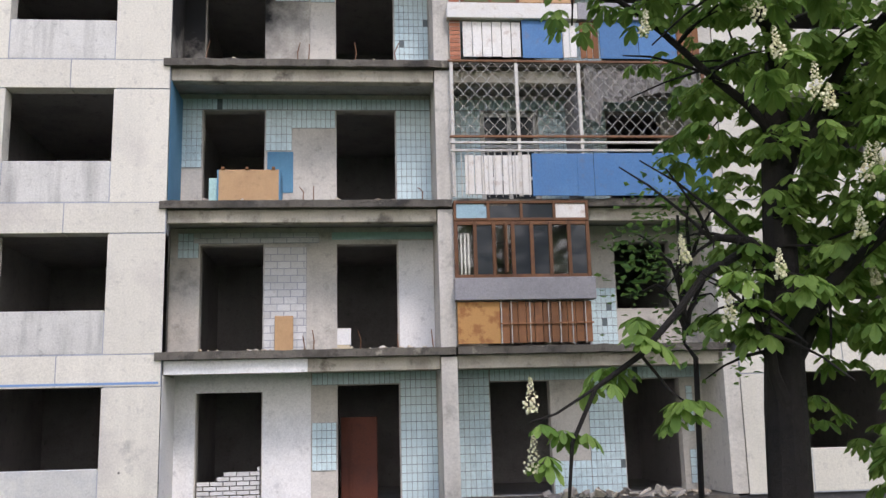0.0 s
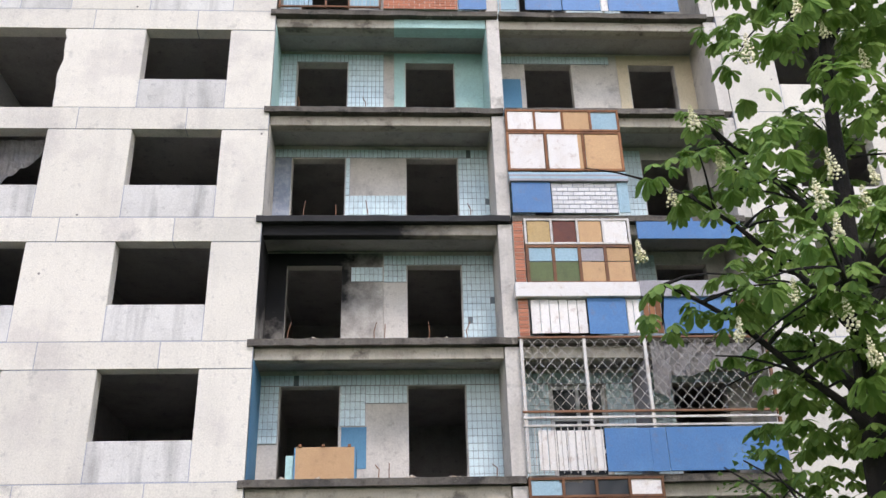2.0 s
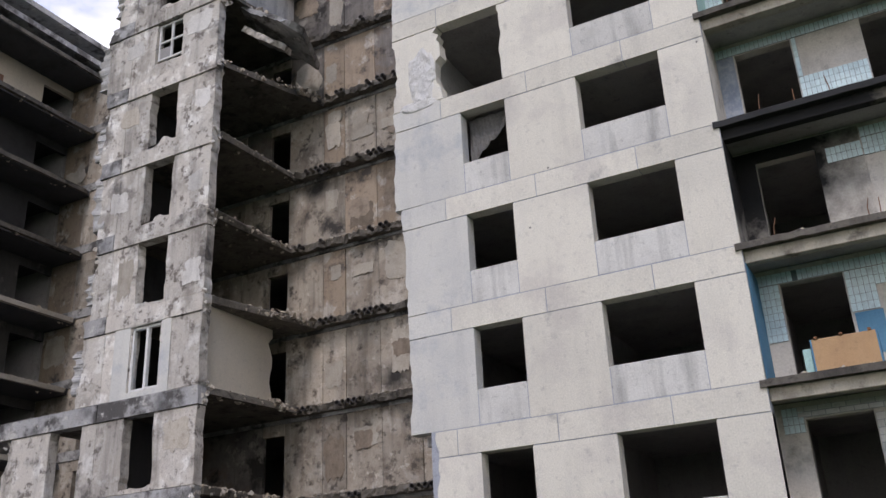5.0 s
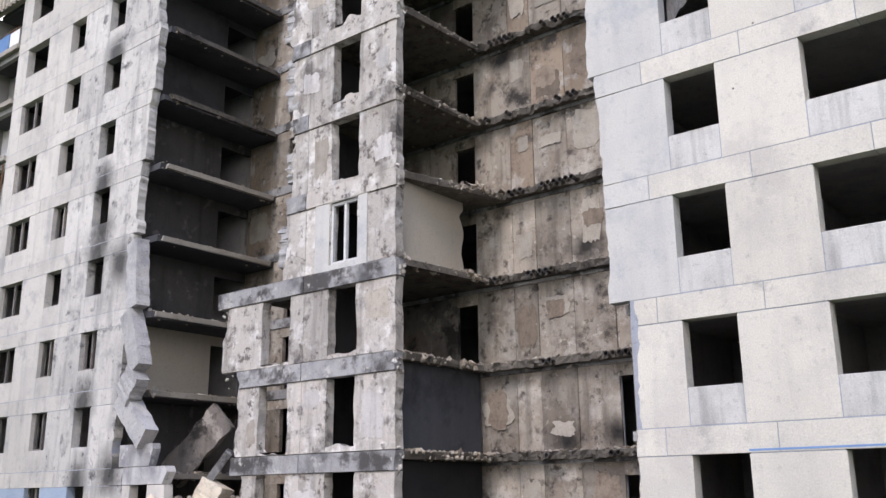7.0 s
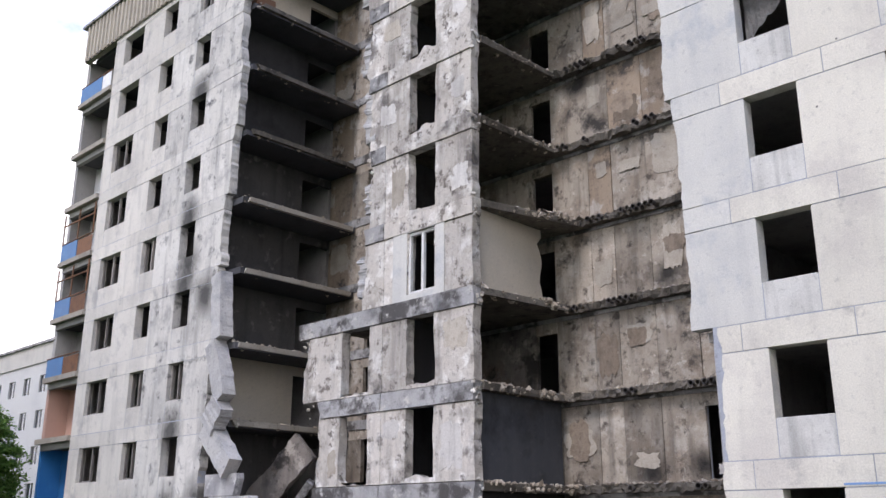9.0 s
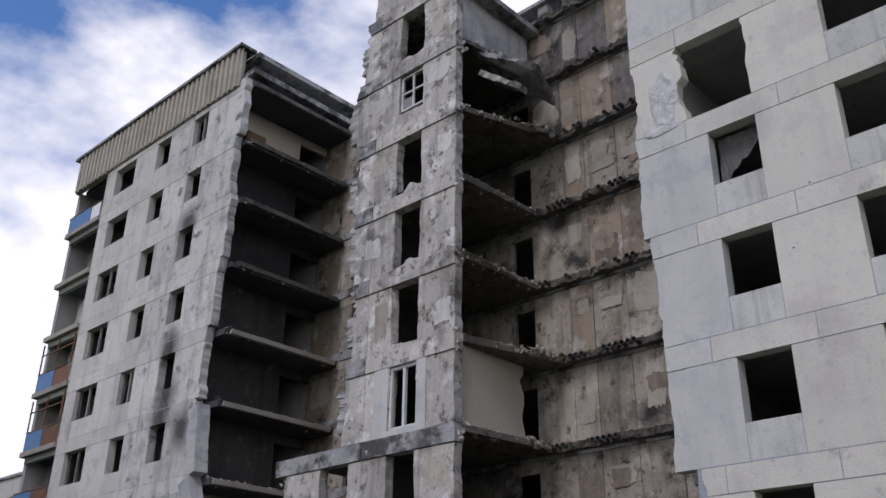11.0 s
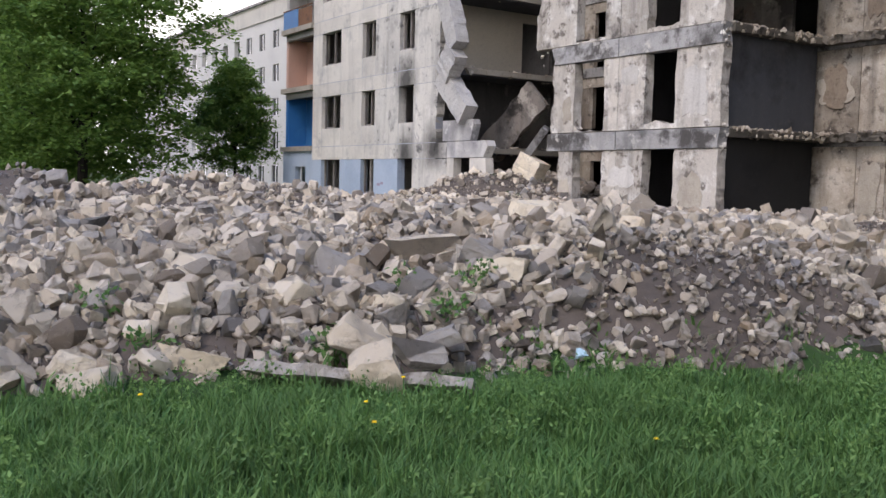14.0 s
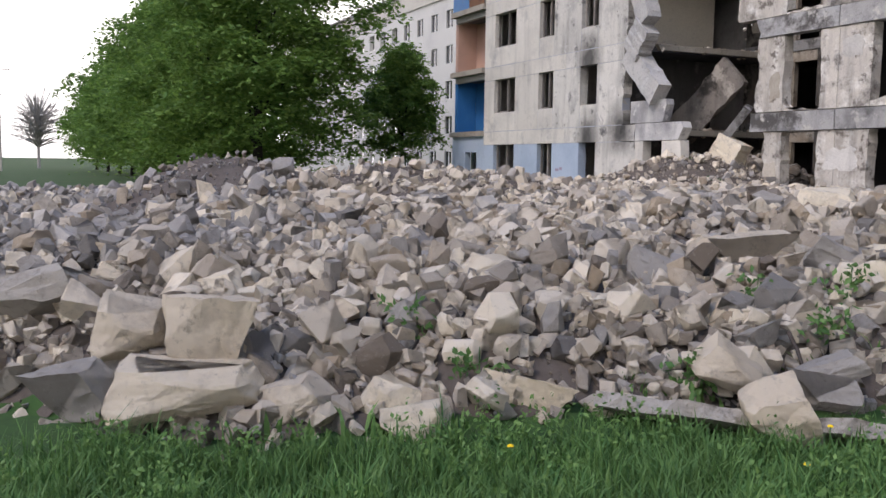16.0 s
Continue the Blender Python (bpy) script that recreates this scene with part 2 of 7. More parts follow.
GROUT = weathered("tile_grout", (0.13, 0.16, 0.17), (0.17, 0.20, 0.21), (0.2, 0.2, 0.2), patch=1.2, runs=0.1)


# ---- building helpers ----
def box(bm, x0, x1, y0, y1, z0, z1):
    v = [bm.verts.new(p) for p in ((x0, y0, z0), (x1, y0, z0), (x1, y1, z0), (x0, y1, z0), (x0, y0, z1), (x1, y0, z1), (x1, y1, z1), (x0, y1, z1))]
    for f in ((0, 3, 2, 1), (4, 5, 6, 7), (0, 1, 5, 4), (1, 2, 6, 5), (2, 3, 7, 6), (3, 0, 4, 7)):
        bm.faces.new([v[i] for i in f])


def soft_box(x0, x1, y0, y1, z0, z1, r=0.01):
    bm = bmesh.new()
    box(bm, x0, x1, y0, y1, z0, z1)
    bmesh.ops.bevel(bm, geom=bm.edges[:], offset=r, segments=1, affect="EDGES")
    return bm


def box_bm(*a):
    bm = bmesh.new()
    box(bm, *a)
    return bm


def wall(u0, u1, z0, z1, w0, w1, holes=(), axis="x", left=None, right=None, top=None, step=None):
    """A wall with square openings (u0, u1, z0, z1); left, right, top give ragged edges."""
    us = {u0, u1} | {h for a, b, _, _ in holes for h in (a, b) if u0 < h < u1}
    zs = {z0, z1} | {h for _, _, a, b in holes for h in (a, b) if z0 < h < z1}
    if step:
        for s, lo, hi in ((us, u0, u1), (zs, z0, z1)):
            k = max(1, round((hi - lo) / step))
            for i in range(1, k):
                q = lo + (hi - lo) * i / k
                if min(abs(q - e) for e in s) > step * 0.35:
                    s.add(q)
    us, zs = sorted(us), sorted(zs)
    bm, cache = bmesh.new(), {}

    def vert(i, j, k):
        if (i, j, k) not in cache:
            u, z, w = us[i], zs[j], (w0, w1)[k]
            wob = 0.03 * noise.noise(Vector((u * 3, z * 3, k * 7.7)))
            # a ragged side draws the nearest columns along with it
            if left:
                u += (left(z) + wob - u0) * max(0.0, 1 - (us[i] - u0) / min(1.6, 0.9 * (u1 - u0)))
            if right:
                u += (right(z) + wob - u1) * max(0.0, 1 - (u1 - us[i]) / min(1.6, 0.9 * (u1 - u0)))
            if j == len(zs) - 1 and top:
                z = top(u) + wob
            cache[i, j, k] = bm.verts.new((u, w, z) if axis == "x" else (w, u, z))
        return cache[i, j, k]

    def solid(i, j):
        if not (0 <= i < len(us) - 1 and 0 <= j < len(zs) - 1):
            return False
        cu, cz = (us[i] + us[i + 1]) / 2, (zs[j] + zs[j + 1]) / 2
        return not any(a < cu < b and c < cz < d for a, b, c, d in holes)

    for i in range(len(us) - 1):
        for j in range(len(zs) - 1):
            if not solid(i, j):
                continue
            bm.faces.new([vert(i, j, 0), vert(i + 1, j, 0), vert(i + 1, j + 1, 0), vert(i, j + 1, 0)])
            bm.faces.new([vert(i, j, 1), vert(i, j + 1, 1), vert(i + 1, j + 1, 1), vert(i + 1, j, 1)])
            for di, dj, p, q in ((-1, 0, (i, j), (i, j + 1)), (1, 0, (i + 1, j + 1), (i + 1, j)), (0, -1, (i + 1, j), (i, j)), (0, 1, (i, j + 1), (i + 1, j + 1))):
                if not solid(i + di, j + dj):
                    bm.faces.new([vert(*p, 0), vert(*q, 0), vert(*q, 1), vert(*p, 1)])
    bmesh.ops.recalc_face_normals(bm, faces=bm.faces[:])
    return bm


def part(name, bm, mat, parent=None, label=""):
    me = bpy.data.meshes.new(name)
    if isinstance(bm, bmesh.types.BMesh):
        bm.to_mesh(me)
        bm.free()
    else:
        me.from_pydata(*bm)
    me.materials.append(mat)
    ob = new(name, me)
    if parent is not None:
        ob.parent = parent
        ob.matrix_parent_inverse = Matrix.Translation(-parent.location)
    if label:
        ob["label"] = label
    return ob


def thing(name, at, label, category, group="", kind=""):
    ob = new(name)
    ob.location = at
    ob.empty_display_size = 0.2
    return tagged(ob, label, category, group, kind)


def solo(name, bm, mat, label, category, group="", kind=""):
    return tagged(part(name, bm, mat), label, category, group, kind)


def rag(seed, base, amp, freq=0.9):
    """A ragged edge about base."""
    return lambda z: base + amp * (0.8 * noise.noise(Vector((seed * 9.1, z * freq * 0.6, 0))) + 0.3 * (noise.cell(Vector((seed * 3.3, z * 1.3 + seed, 5))) - 0.5) + 0.16 * (noise.cell(Vector((seed * 2.3, z * 4.1, 5))) - 0.5) + 0.2 * noise.noise(Vector((seed * 2.3, z * 6.3, 5))))


H = 2.8
TOP, SILL, FLOOR = 2.36, 0.94, 0.14


def facade(name, label, spans, windows, storeys, base, y, depth, mat, lintel_mat=None, joints=(), left=None, right=None, mats=None, torn=()):
    """Panels of one facade: piers between windows, sill blocks under them, lintel bands over them."""
    root = thing(name, ((spans[0] + spans[1]) / 2, y, base), label, "wall", "", "structure")
    x0, x1 = spans
    j = 0.012
    for k in storeys:
        z = base + H * (k - 1)
        zt, zs, zf = z + TOP, z + SILL, z + FLOOR
        zn = z + H + FLOOR
        w = windows(k)
        edges = [x0] + [e for a, b in w for e in (a, b)] + [x1]
        for i in range(0, len(edges), 2):
            a, b = edges[i], edges[i + 1]
            if b - a < 0.05:
                continue
            le = left(k) if left and i == 0 else None
            ri = right(k) if right and i == len(edges) - 2 else None
            if (k, i // 2) in torn:
                ri = rag(k * 13, b, 0.35, 1.1)
            if (k, i // 2 - 1) in torn:
                le = rag(k * 17, a, 0.10, 2.2)
            m = mats(k, (a + b) / 2, "pier") if mats else mat
            part("panel", wall(a + (0 if i == 0 else 0.0), b, zf + j, zt - j, y, y + depth, left=le, right=ri, step=0.13 if le or ri else None), m, root)
        for i, (a, b) in enumerate(w):
            if (k, i) in torn:
                continue
            m = mats(k, (a + b) / 2, "sill") if mats else mat
            part("sill_panel", soft_box(a + j, b - j, y + 0.004, y + depth - 0.004, zf + j, zs, 0.012), m, root)
        js = [x0] + [e for e in joints if x0 + 0.4 < e < x1 - 0.4] + [x1]
        for i in range(len(js) - 1):
            le = left(k) if left and i == 0 else None
            ri = right(k) if right and i == len(js) - 2 else None
            m = mats(k, (js[i] + js[i + 1]) / 2, "lintel") if mats else (lintel_mat or mat)
            part("lintel_panel", wall(js[i] + j, js[i + 1] - j, zt + j, zn - j, y - 0.006, y + depth, left=le, right=ri, step=0.13 if le or ri else None), m, root)
    # mortar behind the joints
    hs = [(a - 0.03, b + 0.03, base + H * (k - 1) + (FLOOR if (k, i) in torn else SILL) - 0.03, base + H * (k - 1) + TOP + 0.03) for k in storeys for i, (a, b) in enumerate(windows(k))]
    hs = [(a - 0.5, b + 0.2, c, d) if b - a > 1.5 and torn and b < -8 else (a, b, c, d) for a, b, c, d in hs]
    z0, z1 = base + H * (min(storeys) - 1) + FLOOR, base + H * max(storeys) + FLOOR - 0.05
    lo = x0 + (0.6 if left else 0.0)
    hi = x1 - (0.6 if right else 0.0)
    part("joint_filling", wall(lo, hi, z0, z1, y + 0.007, y + depth - 0.02, hs), MORTAR, root)
    return root

# ---- ground ----
def lump(x, y, cx, cy, rx, ry, h):
    d = ((x - cx) / rx) ** 2 + ((y - cy) / ry) ** 2
    return h * math.exp(-d * 1.3)


def smooth(a, b, x):
    t = min(1.0, max(0.0, (x - a) / (b - a)))
    return t * t * (3 - 2 * t)


def front_line(y):
    """Where the rubble ends and the grass begins."""
    edge = np.interp(y, (-20.5, -19.0, -18.2, -17.2, -15.9, -15.1, -13.9, -13.3, -12.7, -11.6, -10.2, -8.0, -6.4, -4.5), (-11.4, -10.2, -9.3, -8.75, -8.85, -8.15, -8.1, -7.75, -7.3, -6.9, -6.9, -7.4, -7.9, -9.6))
    return float(edge) + 0.12 * math.sin(y * 3.1 + 1)


def rubble_mask(x, y):
    return smooth(0.25, -0.9, x - front_line(y)) * smooth(-36.0, -29.0, x) * smooth(-42.0, -27.0, y) * smooth(6.0, 3.0, y)


def ground_z(x, y):
    z = -0.32 + 0.05 * noise.noise(Vector((x * 0.4, y * 0.4, 0)))
    k = rubble_mask(x, y)
    if k > 0:
        d = front_line(y) - x
        h = 0.16 + 0.42 * smooth(0.0, 1.3, d) + 0.20 * smooth(1.2, 3.0, d) - 0.12 * smooth(-15.0, -19.0, y)
        h += 0.16 * smooth(-14.6, -13.0, y) * smooth(0.3, 1.8, d) * smooth(-4.0, -8.0, y)
        h += lump(x, y, -11.0, -10.0, 1.9, 1.2, 0.22) + lump(x, y, -8.4, -11.4, 1.2, 1.5, 0.14)
        # heap of dark soil, and the crest behind
        h += lump(x, y, -17.7, -16.2, 2.6, 1.5, 0.88) + lump(x, y, -22.5, -11.5, 3.6, 3.2, 0.42) + lump(x, y, -28.0, 0.5, 3.0, 3.0, 1.0) + lump(x, y, -19.0, -5.0, 4.0, 2.5, 0.12)
        h += 0.13 * noise.noise(Vector((x * 0.45, y * 0.45, 3))) + 0.13 * noise.noise(Vector((x * 0.9, y * 0.9, 9))) + 0.07 * noise.noise(Vector((x * 2.2, y * 2.2, 4)))
        z += k * max(0.05, h)
    return z


def make_ground():
    xs = sorted({-2500, -1200, -600, -300, -180, -120, -90, 400, 1000, 2500, *np.arange(-75, 30.1, 0.5).round(2)})
    ys = sorted({-2500, -1000, -400, -150, -70, 300, 1000, 2500, 120, 60, 30, *np.arange(-45, 16.1, 0.5).round(2)})
    vs = [(x, y, ground_z(x, y) if -75 <= x <= 30 and -45 <= y <= 16 else -0.32) for x in xs for y in ys]
    n = len(ys)
    fs = [(i * n + j, (i + 1) * n + j, (i + 1) * n + j + 1, i * n + j + 1) for i in range(len(xs) - 1) for j in range(n - 1)]
    m, nn, l, b = nodes("grassy_soil", 0.95)
    co = nn.new("ShaderNodeTexCoord").outputs["Object"]
    c = mix(nn, l, noise_fac(nn, l, co, 0.8, 0.35, 0.65), (0.022, 0.06, 0.013), (0.035, 0.08, 0.02))
    c = mix(nn, l, noise_fac(nn, l, co, 9.0, 0.45, 0.8), c, (0.02, 0.045, 0.012))
    c = mix(nn, l, noise_fac(nn, l, co, 0.55, 0.56, 0.68, 8.0, 0.7), c, (0.075, 0.065, 0.04))
    l.new(c, b.inputs["Base Color"])
    g = solo("ground", (vs, [], fs), m, "flat grassy yard around the ruined block", "ground", "", "structure")
    return g


make_ground()
# brown dust, darkened so that the gaps between stones read as shaded
DUST = weathered("rubble_dust", (0.115, 0.095, 0.08), (0.075, 0.062, 0.052), (0.04, 0.034, 0.028), grain=14, patch=0.55, runs=0.0, bump=0.8, vary=0.0)


def mound_z(x, y):
    return ground_z(x, y) + 0.04 - 0.25 * (1 - min(1.0, rubble_mask(x, y) * 2.2)) + 0.07 * noise.noise(Vector((x * 2.1, y * 2.1, 1)))


def make_mound():
    xs, ys = np.arange(-40, -6.4, 0.22), np.arange(-43, 6.1, 0.25)
    ids, vs, fs = {}, [], []
    for i, x in enumerate(xs):
        for j, y in enumerate(ys):
            if rubble_mask(x, y) > 0.03:
                ids[i, j] = len(vs)
                vs.append((x, y, mound_z(x, y)))
    for (i, j), a in ids.items():
        q = [a, ids.get((i + 1, j)), ids.get((i + 1, j + 1)), ids.get((i, j + 1))]
        if None not in q:
            fs.append(q)
    me = solo("rubble_mound", (vs, [], fs), DUST, "low mound of grey-brown dust and crushed concrete", "rubble", "", "stuff")
    for p in me.data.polygons:
        p.use_smooth = True


make_mound()

# ---- main block, section with loggias ----
R, Q = (-6.77, -4.79), (-9.80, -8.60)


def win_a(k):
    return [(-10.30, -8.58) if k == 6 else Q, R]


def mats_a(k, x, what):
    if x < -9.9 and k in (3, 4, 5, 7) or (what == "sill" and k == 1):
        return PLASTER_BLUE
    return SILL_STAIN if what == "sill" else PLASTER


EDGE_A = {1: -11.0, 2: -10.8, 3: -11.45, 4: -11.5, 5: -11.75, 6: -11.65, 7: -11.68, 8: -11.75, 9: -11.75}
facade("wall_main", "light cream rendered concrete panel facade with empty square windows", (-11.6, -3.76), win_a, range(1, 10), 0.0, 0.0, 0.34, PLASTER,
       joints=(-10.35, -8.0, -5.6), left=lambda k: rag(k, EDGE_A[k], 0.13 if k > 2 else 0.18), mats=mats_a, torn=((6, 0),))
solo("plinth", wall(-11.0, 26.0, -0.6, 0.13, 0.06, 0.4), weathered("dark_plinth", (0.05, 0.05, 0.055), (0.08, 0.08, 0.08), (0.12, 0.11, 0.10)), "dark grey concrete plinth under the panel facade", "plinth", "", "structure")

# far right stretch of the same facade
facade("wall_main_east", "pale rendered panel facade behind the chestnut tree", (6.95, 20.0), lambda k: [(8.2, 10.1), (12.3, 14.2), (16.4, 18.3)], range(1, 10), 0.0, 0.0, 0.34, PLASTER, joints=(9.0, 12.0, 15.0))

def soot_fan(name, base, points, rx, rz, most=1.0, lo=0.85, hi=1.4):
    """A base material blackened about some points by a fire's smoke, fading out raggedly."""
    m = base.copy()
    m.name = name
    n, l = m.node_tree.nodes, m.node_tree.links
    b = n["Principled BSDF"]
    c = b.inputs["Base Color"].links[0].from_socket
    co = n.new("ShaderNodeTexCoord").outputs["Object"]
    ragged = noise_fac(n, l, co, 1.6, 0.25, 0.75, 8.0, 0.6)
    for px, pz in points:
        mp = n.new("ShaderNodeMapping")
        mp.inputs["Location"].default_value = (-px / rx, 0, -pz / rz)
        mp.inputs["Scale"].default_value = (1 / rx, 0, 1 / rz)
        l.new(co, mp.inputs["Vector"])
        far_off = n.new("ShaderNodeVectorMath")
        far_off.operation = "LENGTH"
        l.new(mp.outputs["Vector"], far_off.inputs[0])
        wob = n.new("ShaderNodeMath")
        wob.operation = "MULTIPLY_ADD"
        wob.inputs[1].default_value = 0.45
        l.new(ragged, wob.inputs[0])
        l.new(far_off.outputs["Value"], wob.inputs[2])
        f = n.new("ShaderNodeMapRange")
        f.inputs["From Min"].default_value, f.inputs["From Max"].default_value = lo, hi
        f.inputs["To Min"].default_value, f.inputs["To Max"].default_value = most, 0.0
        l.new(wob.outputs[0], f.inputs["Value"])
        c = mix(n, l, f.outputs["Result"], c, (0.013, 0.013, 0.013))
    l.new(c, b.inputs["Base Color"])
    return m



BEAM_SOOT = soot_fan("smoked_beam", LOG_BEAM, [(-3.6, H * 4)], 4.2, 3.0)
SOOTFAN = soot_fan("smoke_fan_on_concrete", BARE, [(-3.8, H * 3 + 2.6)], 2.9, 2.6)

# loggia stack: slabs, side walls, beams, back walls
BACK = 1.21
DOORS = {1: ((-3.33, -2.1), (-0.65, 0.55)), 2: ((2.34, 3.53), (5.0, 6.17))}
BAY = {1: (-3.76, 1.28), 2: (1.60, 6.62)}
log_root = thing("wall_loggia_back", (1.4, BACK, 0.0), "loggia rear wall with tall empty door openings and remains of pale blue tiles", "wall", "", "structure")
for k in range(1, 10):
    z = H * (k - 1)
    for bay in (1, 2):
        x0, x1 = BAY[bay]
        hs = [(a, b, z + FLOOR + 0.02, z + TOP) for a, b in DOORS[bay]]
        part("rear_panel", wall(x0 - 0.15, x1 + 0.15, z + FLOOR, z + H - 0.1, BACK, BACK + 0.25, hs), BARE, log_root)
        sl = thing("loggia_slab", ((x0 + x1) / 2, 0.6, z), "stained concrete loggia floor slab with a broken front edge", "balcony slab", "loggia slabs", "structure")
        burnt = k == 5 and bay == 1
        fr = rag(k * 2 + bay, -0.06, 0.03, 2.0)
        bm = bmesh.new()
        n = 26
        rows = []
        for i in range(n + 1):
            x = x0 - (0.12 if bay == 1 else 0.0) + (x1 + 0.3 * (bay == 1) - x0 + 0.1) * i / n
            f = fr(x)
            dz = 0.02 * noise.noise(Vector((x * 4, k, 2)))
            rows.append([bm.verts.new(p) for p in ((x, f, z + 0.02 + dz), (x, BACK, z + 0.02), (x, BACK, z + 0.16), (x, f, z + 0.16 + dz))])
        for i in range(n):
            for q in range(4):
                bm.faces.new([rows[i][q], rows[i + 1][q], rows[i + 1][(q + 1) % 4], rows[i][(q + 1) % 4]])
        bm.faces.new(rows[0])
        bm.faces.new(rows[-1][::-1])
        bmesh.ops.recalc_face_normals(bm, faces=bm.faces[:])
        part("slab", bm, SLAB_BLACK if burnt else LOGSLAB, sl)
        # edge beam under the slab, set back
        part("edge_beam", soft_box(x0, x1, 0.10, 0.32, z - 0.24, z + 0.018, 0.015), BEAM_SOOT if burnt else LOG_BEAM, sl)
        part("beam_ledge", soft_box(x0, x1, 0.32, 0.60, z - 0.10, z + 0.018, 0.012), SLAB_BLACK if burnt else SOFFIT, sl)
divider = thing("wall_divider", (1.44, 0.6, 0), "worn concrete fin between two loggia bays", "wall", "", "structure")
for k in range(1, 10):
    z = H * (k - 1)
    part("fin", wall(0.02, BACK, z + 0.165, z + H - 0.02, 1.29, 1.59, axis="y", step=0.4), BARE, divider)
    part("fin", wall(0.02, BACK, z + 0.165, z + H - 0.02, 6.64, 6.94, axis="y", step=0.4), BARE, divider)

# floors and spine of the standing sections
core = thing("floor_main", (0, 6, 0), "bare concrete floor slabs inside the gutted section", "floor", "", "structure")
for k in range(1, 11):
    z = H * (k - 1)
    part("floor_slab", wall(-11.3, 20.0, z - 0.08, z + 0.13, 0.36, 11.9), ROOM, core)
inner = thing("wall_inner", (0, 6, 0), "bare partition walls inside the gutted section", "wall", "", "structure")
for x in (-7.75, -3.75, 1.45, 6.75, 11.2, 15.2):
    part("partition", wall(0.36 if x < -3.8 or x > 6.8 else BACK + 0.26, 11.8, 0, 25.2, x - 0.08, x + 0.08, axis="y"), ROOM, inner)
# added end wall, blocks daylight entering these rooms from the collapsed side
part("partition", wall(0.36, 5.8, 0, 25.2, -11.2, -11.05, axis="y"), ROOM, inner)
# added pale plates: daylight on the walls behind the shell hole, put into colour
part("painted_render", wall(0.37, 5.7, H * 5 + 0.14, H * 6 - 0.1, -11.045, -11.02, axis="y"), WHITEWALL, inner)
part("painted_render", wall(-11.0, -7.85, H * 5 + 0.14, H * 6 - 0.1, 5.78, 5.81), CREAM, inner)
part("spine", wall(-11.04, 20.0, 0, 25.2, 5.82, 6.0), ROOM, inner)
part("rear_wall", wall(-46.0, 20.0, -0.5, 25.2, 11.8, 12.1), ROOM, inner)
part("end_wall", wall(0.0, 12.0, -0.5, 25.2, 20.0, 20.3, axis="y"), PLASTER, inner)

# ---- collapsed stretch: long inner wall ----
lw = thing("wall_long", (-18, 5.9, 0), "stained inner concrete wall laid bare by the collapse", "wall", "", "structure")
INNER_CHAR = soot_fan("charred_inner_concrete", INNER, [(-13.6, 4.2), (-14.6, 3.3), (-16.4, 3.2), (-12.4, 4.6), (-15.4, 9.0), (-18.2, 22.6), (-17.0, 19.9), (-12.6, 20.4), (-14.2, 13.1), (-18.4, 16.3), (-12.2, 9.6), (-16.0, 24.6)], 0.85, 0.75, 0.92, 0.4, 1.15)
random.seed(4)
JX = [-31.7, -30.2, -28.2, -26.6, -25.0, -23.3, -21.6, -20.45, -19.6, -18.1, -17.2, -15.9, -14.5, -13.2, -11.2]
for k in range(1, 10):
    z = H * (k - 1)
    for i in range(len(JX) - 1):
        a, b = JX[i], JX[i + 1]
        door = (a == -20.45) or (a == -30.2) or (k <= 2 and a == -14.5)
        if door:
            part("panel", wall(a, b, z + 2.15, z + H - 0.28, 5.9, 6.08), INNER, lw)
            if a == -30.2:
                part("panel", wall(a, a + 1.0, z + 0.1, z + 2.14, 5.9, 6.08), INNER, lw)
            if a == -14.5:
                part("panel", wall(a + 0.9, b, z + 0.1, z + 2.14, 5.9, 6.08), INNER, lw)
            continue
        rust = (k, i) in ((5, 9), (6, 10), (6, 11), (7, 9), (8, 9), (8, 10), (5, 12), (9, 11)) or (i < 5 and k > 4)
        # low panels behind the stub are dark in colour for the room's shade
        part("panel", wall(a + 0.012, b - 0.012, z + 0.1, z + H - 0.28, 5.9 + random.uniform(0, 0.03), 6.08), INNER_RUST if rust else (INNER_DARK if k >= 8 or (k == 7 and i % 3 == 0) or (k <= 3 and b <= -19.6) else INNER_CHAR), lw)
    part("ring_beam", wall(-31.7, -11.2, z + H - 0.27, z + H + 0.09, 5.86, 6.1, step=0.5), BEAM_DARK, lw)
    part("joint_filling", wall(-31.7, -20.5, z + 0.1, z + H - 0.27, 6.0, 6.06, [(-30.2, -28.2, z, z + 2.15)]), MORTAR, lw)
    part("joint_filling", wall(-19.55, -11.2, z + 0.1, z + H - 0.27, 6.0, 6.06, [(-14.5, -13.2, z, z + 2.15)] if k < 3 else []), MORTAR, lw)
    # floors behind the long wall
    part("floor_slab", wall(-45.0, -11.3, z - 0.08, z + 0.13, 6.12, 11.78), ROOM, lw)
    # broken floor edge left on the wall
    bm = wall(-19.2, -11.5, z + H - 0.16, z + H + 0.06, 5.5, 5.86, step=0.11)
    for v in bm.verts:
        if v.co.y < 5.6:
            v.co.y = 5.58 + 0.22 * noise.noise(Vector((v.co.x * 1.7, k * 3.1, 0))) + 0.16 * noise.noise(Vector((v.co.x * 7, k * 3.1, v.co.z * 5)))
            v.co.z += 0.10 * noise.noise(Vector((v.co.x * 6, k, 8)))
    part("broken_floor_edge", bm, LOGSLAB, lw)
PEEL_PALE = weathered("peeling_pale_plaster", (0.43, 0.39, 0.325), (0.34, 0.30, 0.245), (0.20, 0.17, 0.14), patch=2.0, runs=0.7, vary=0.2, bump=0.5)
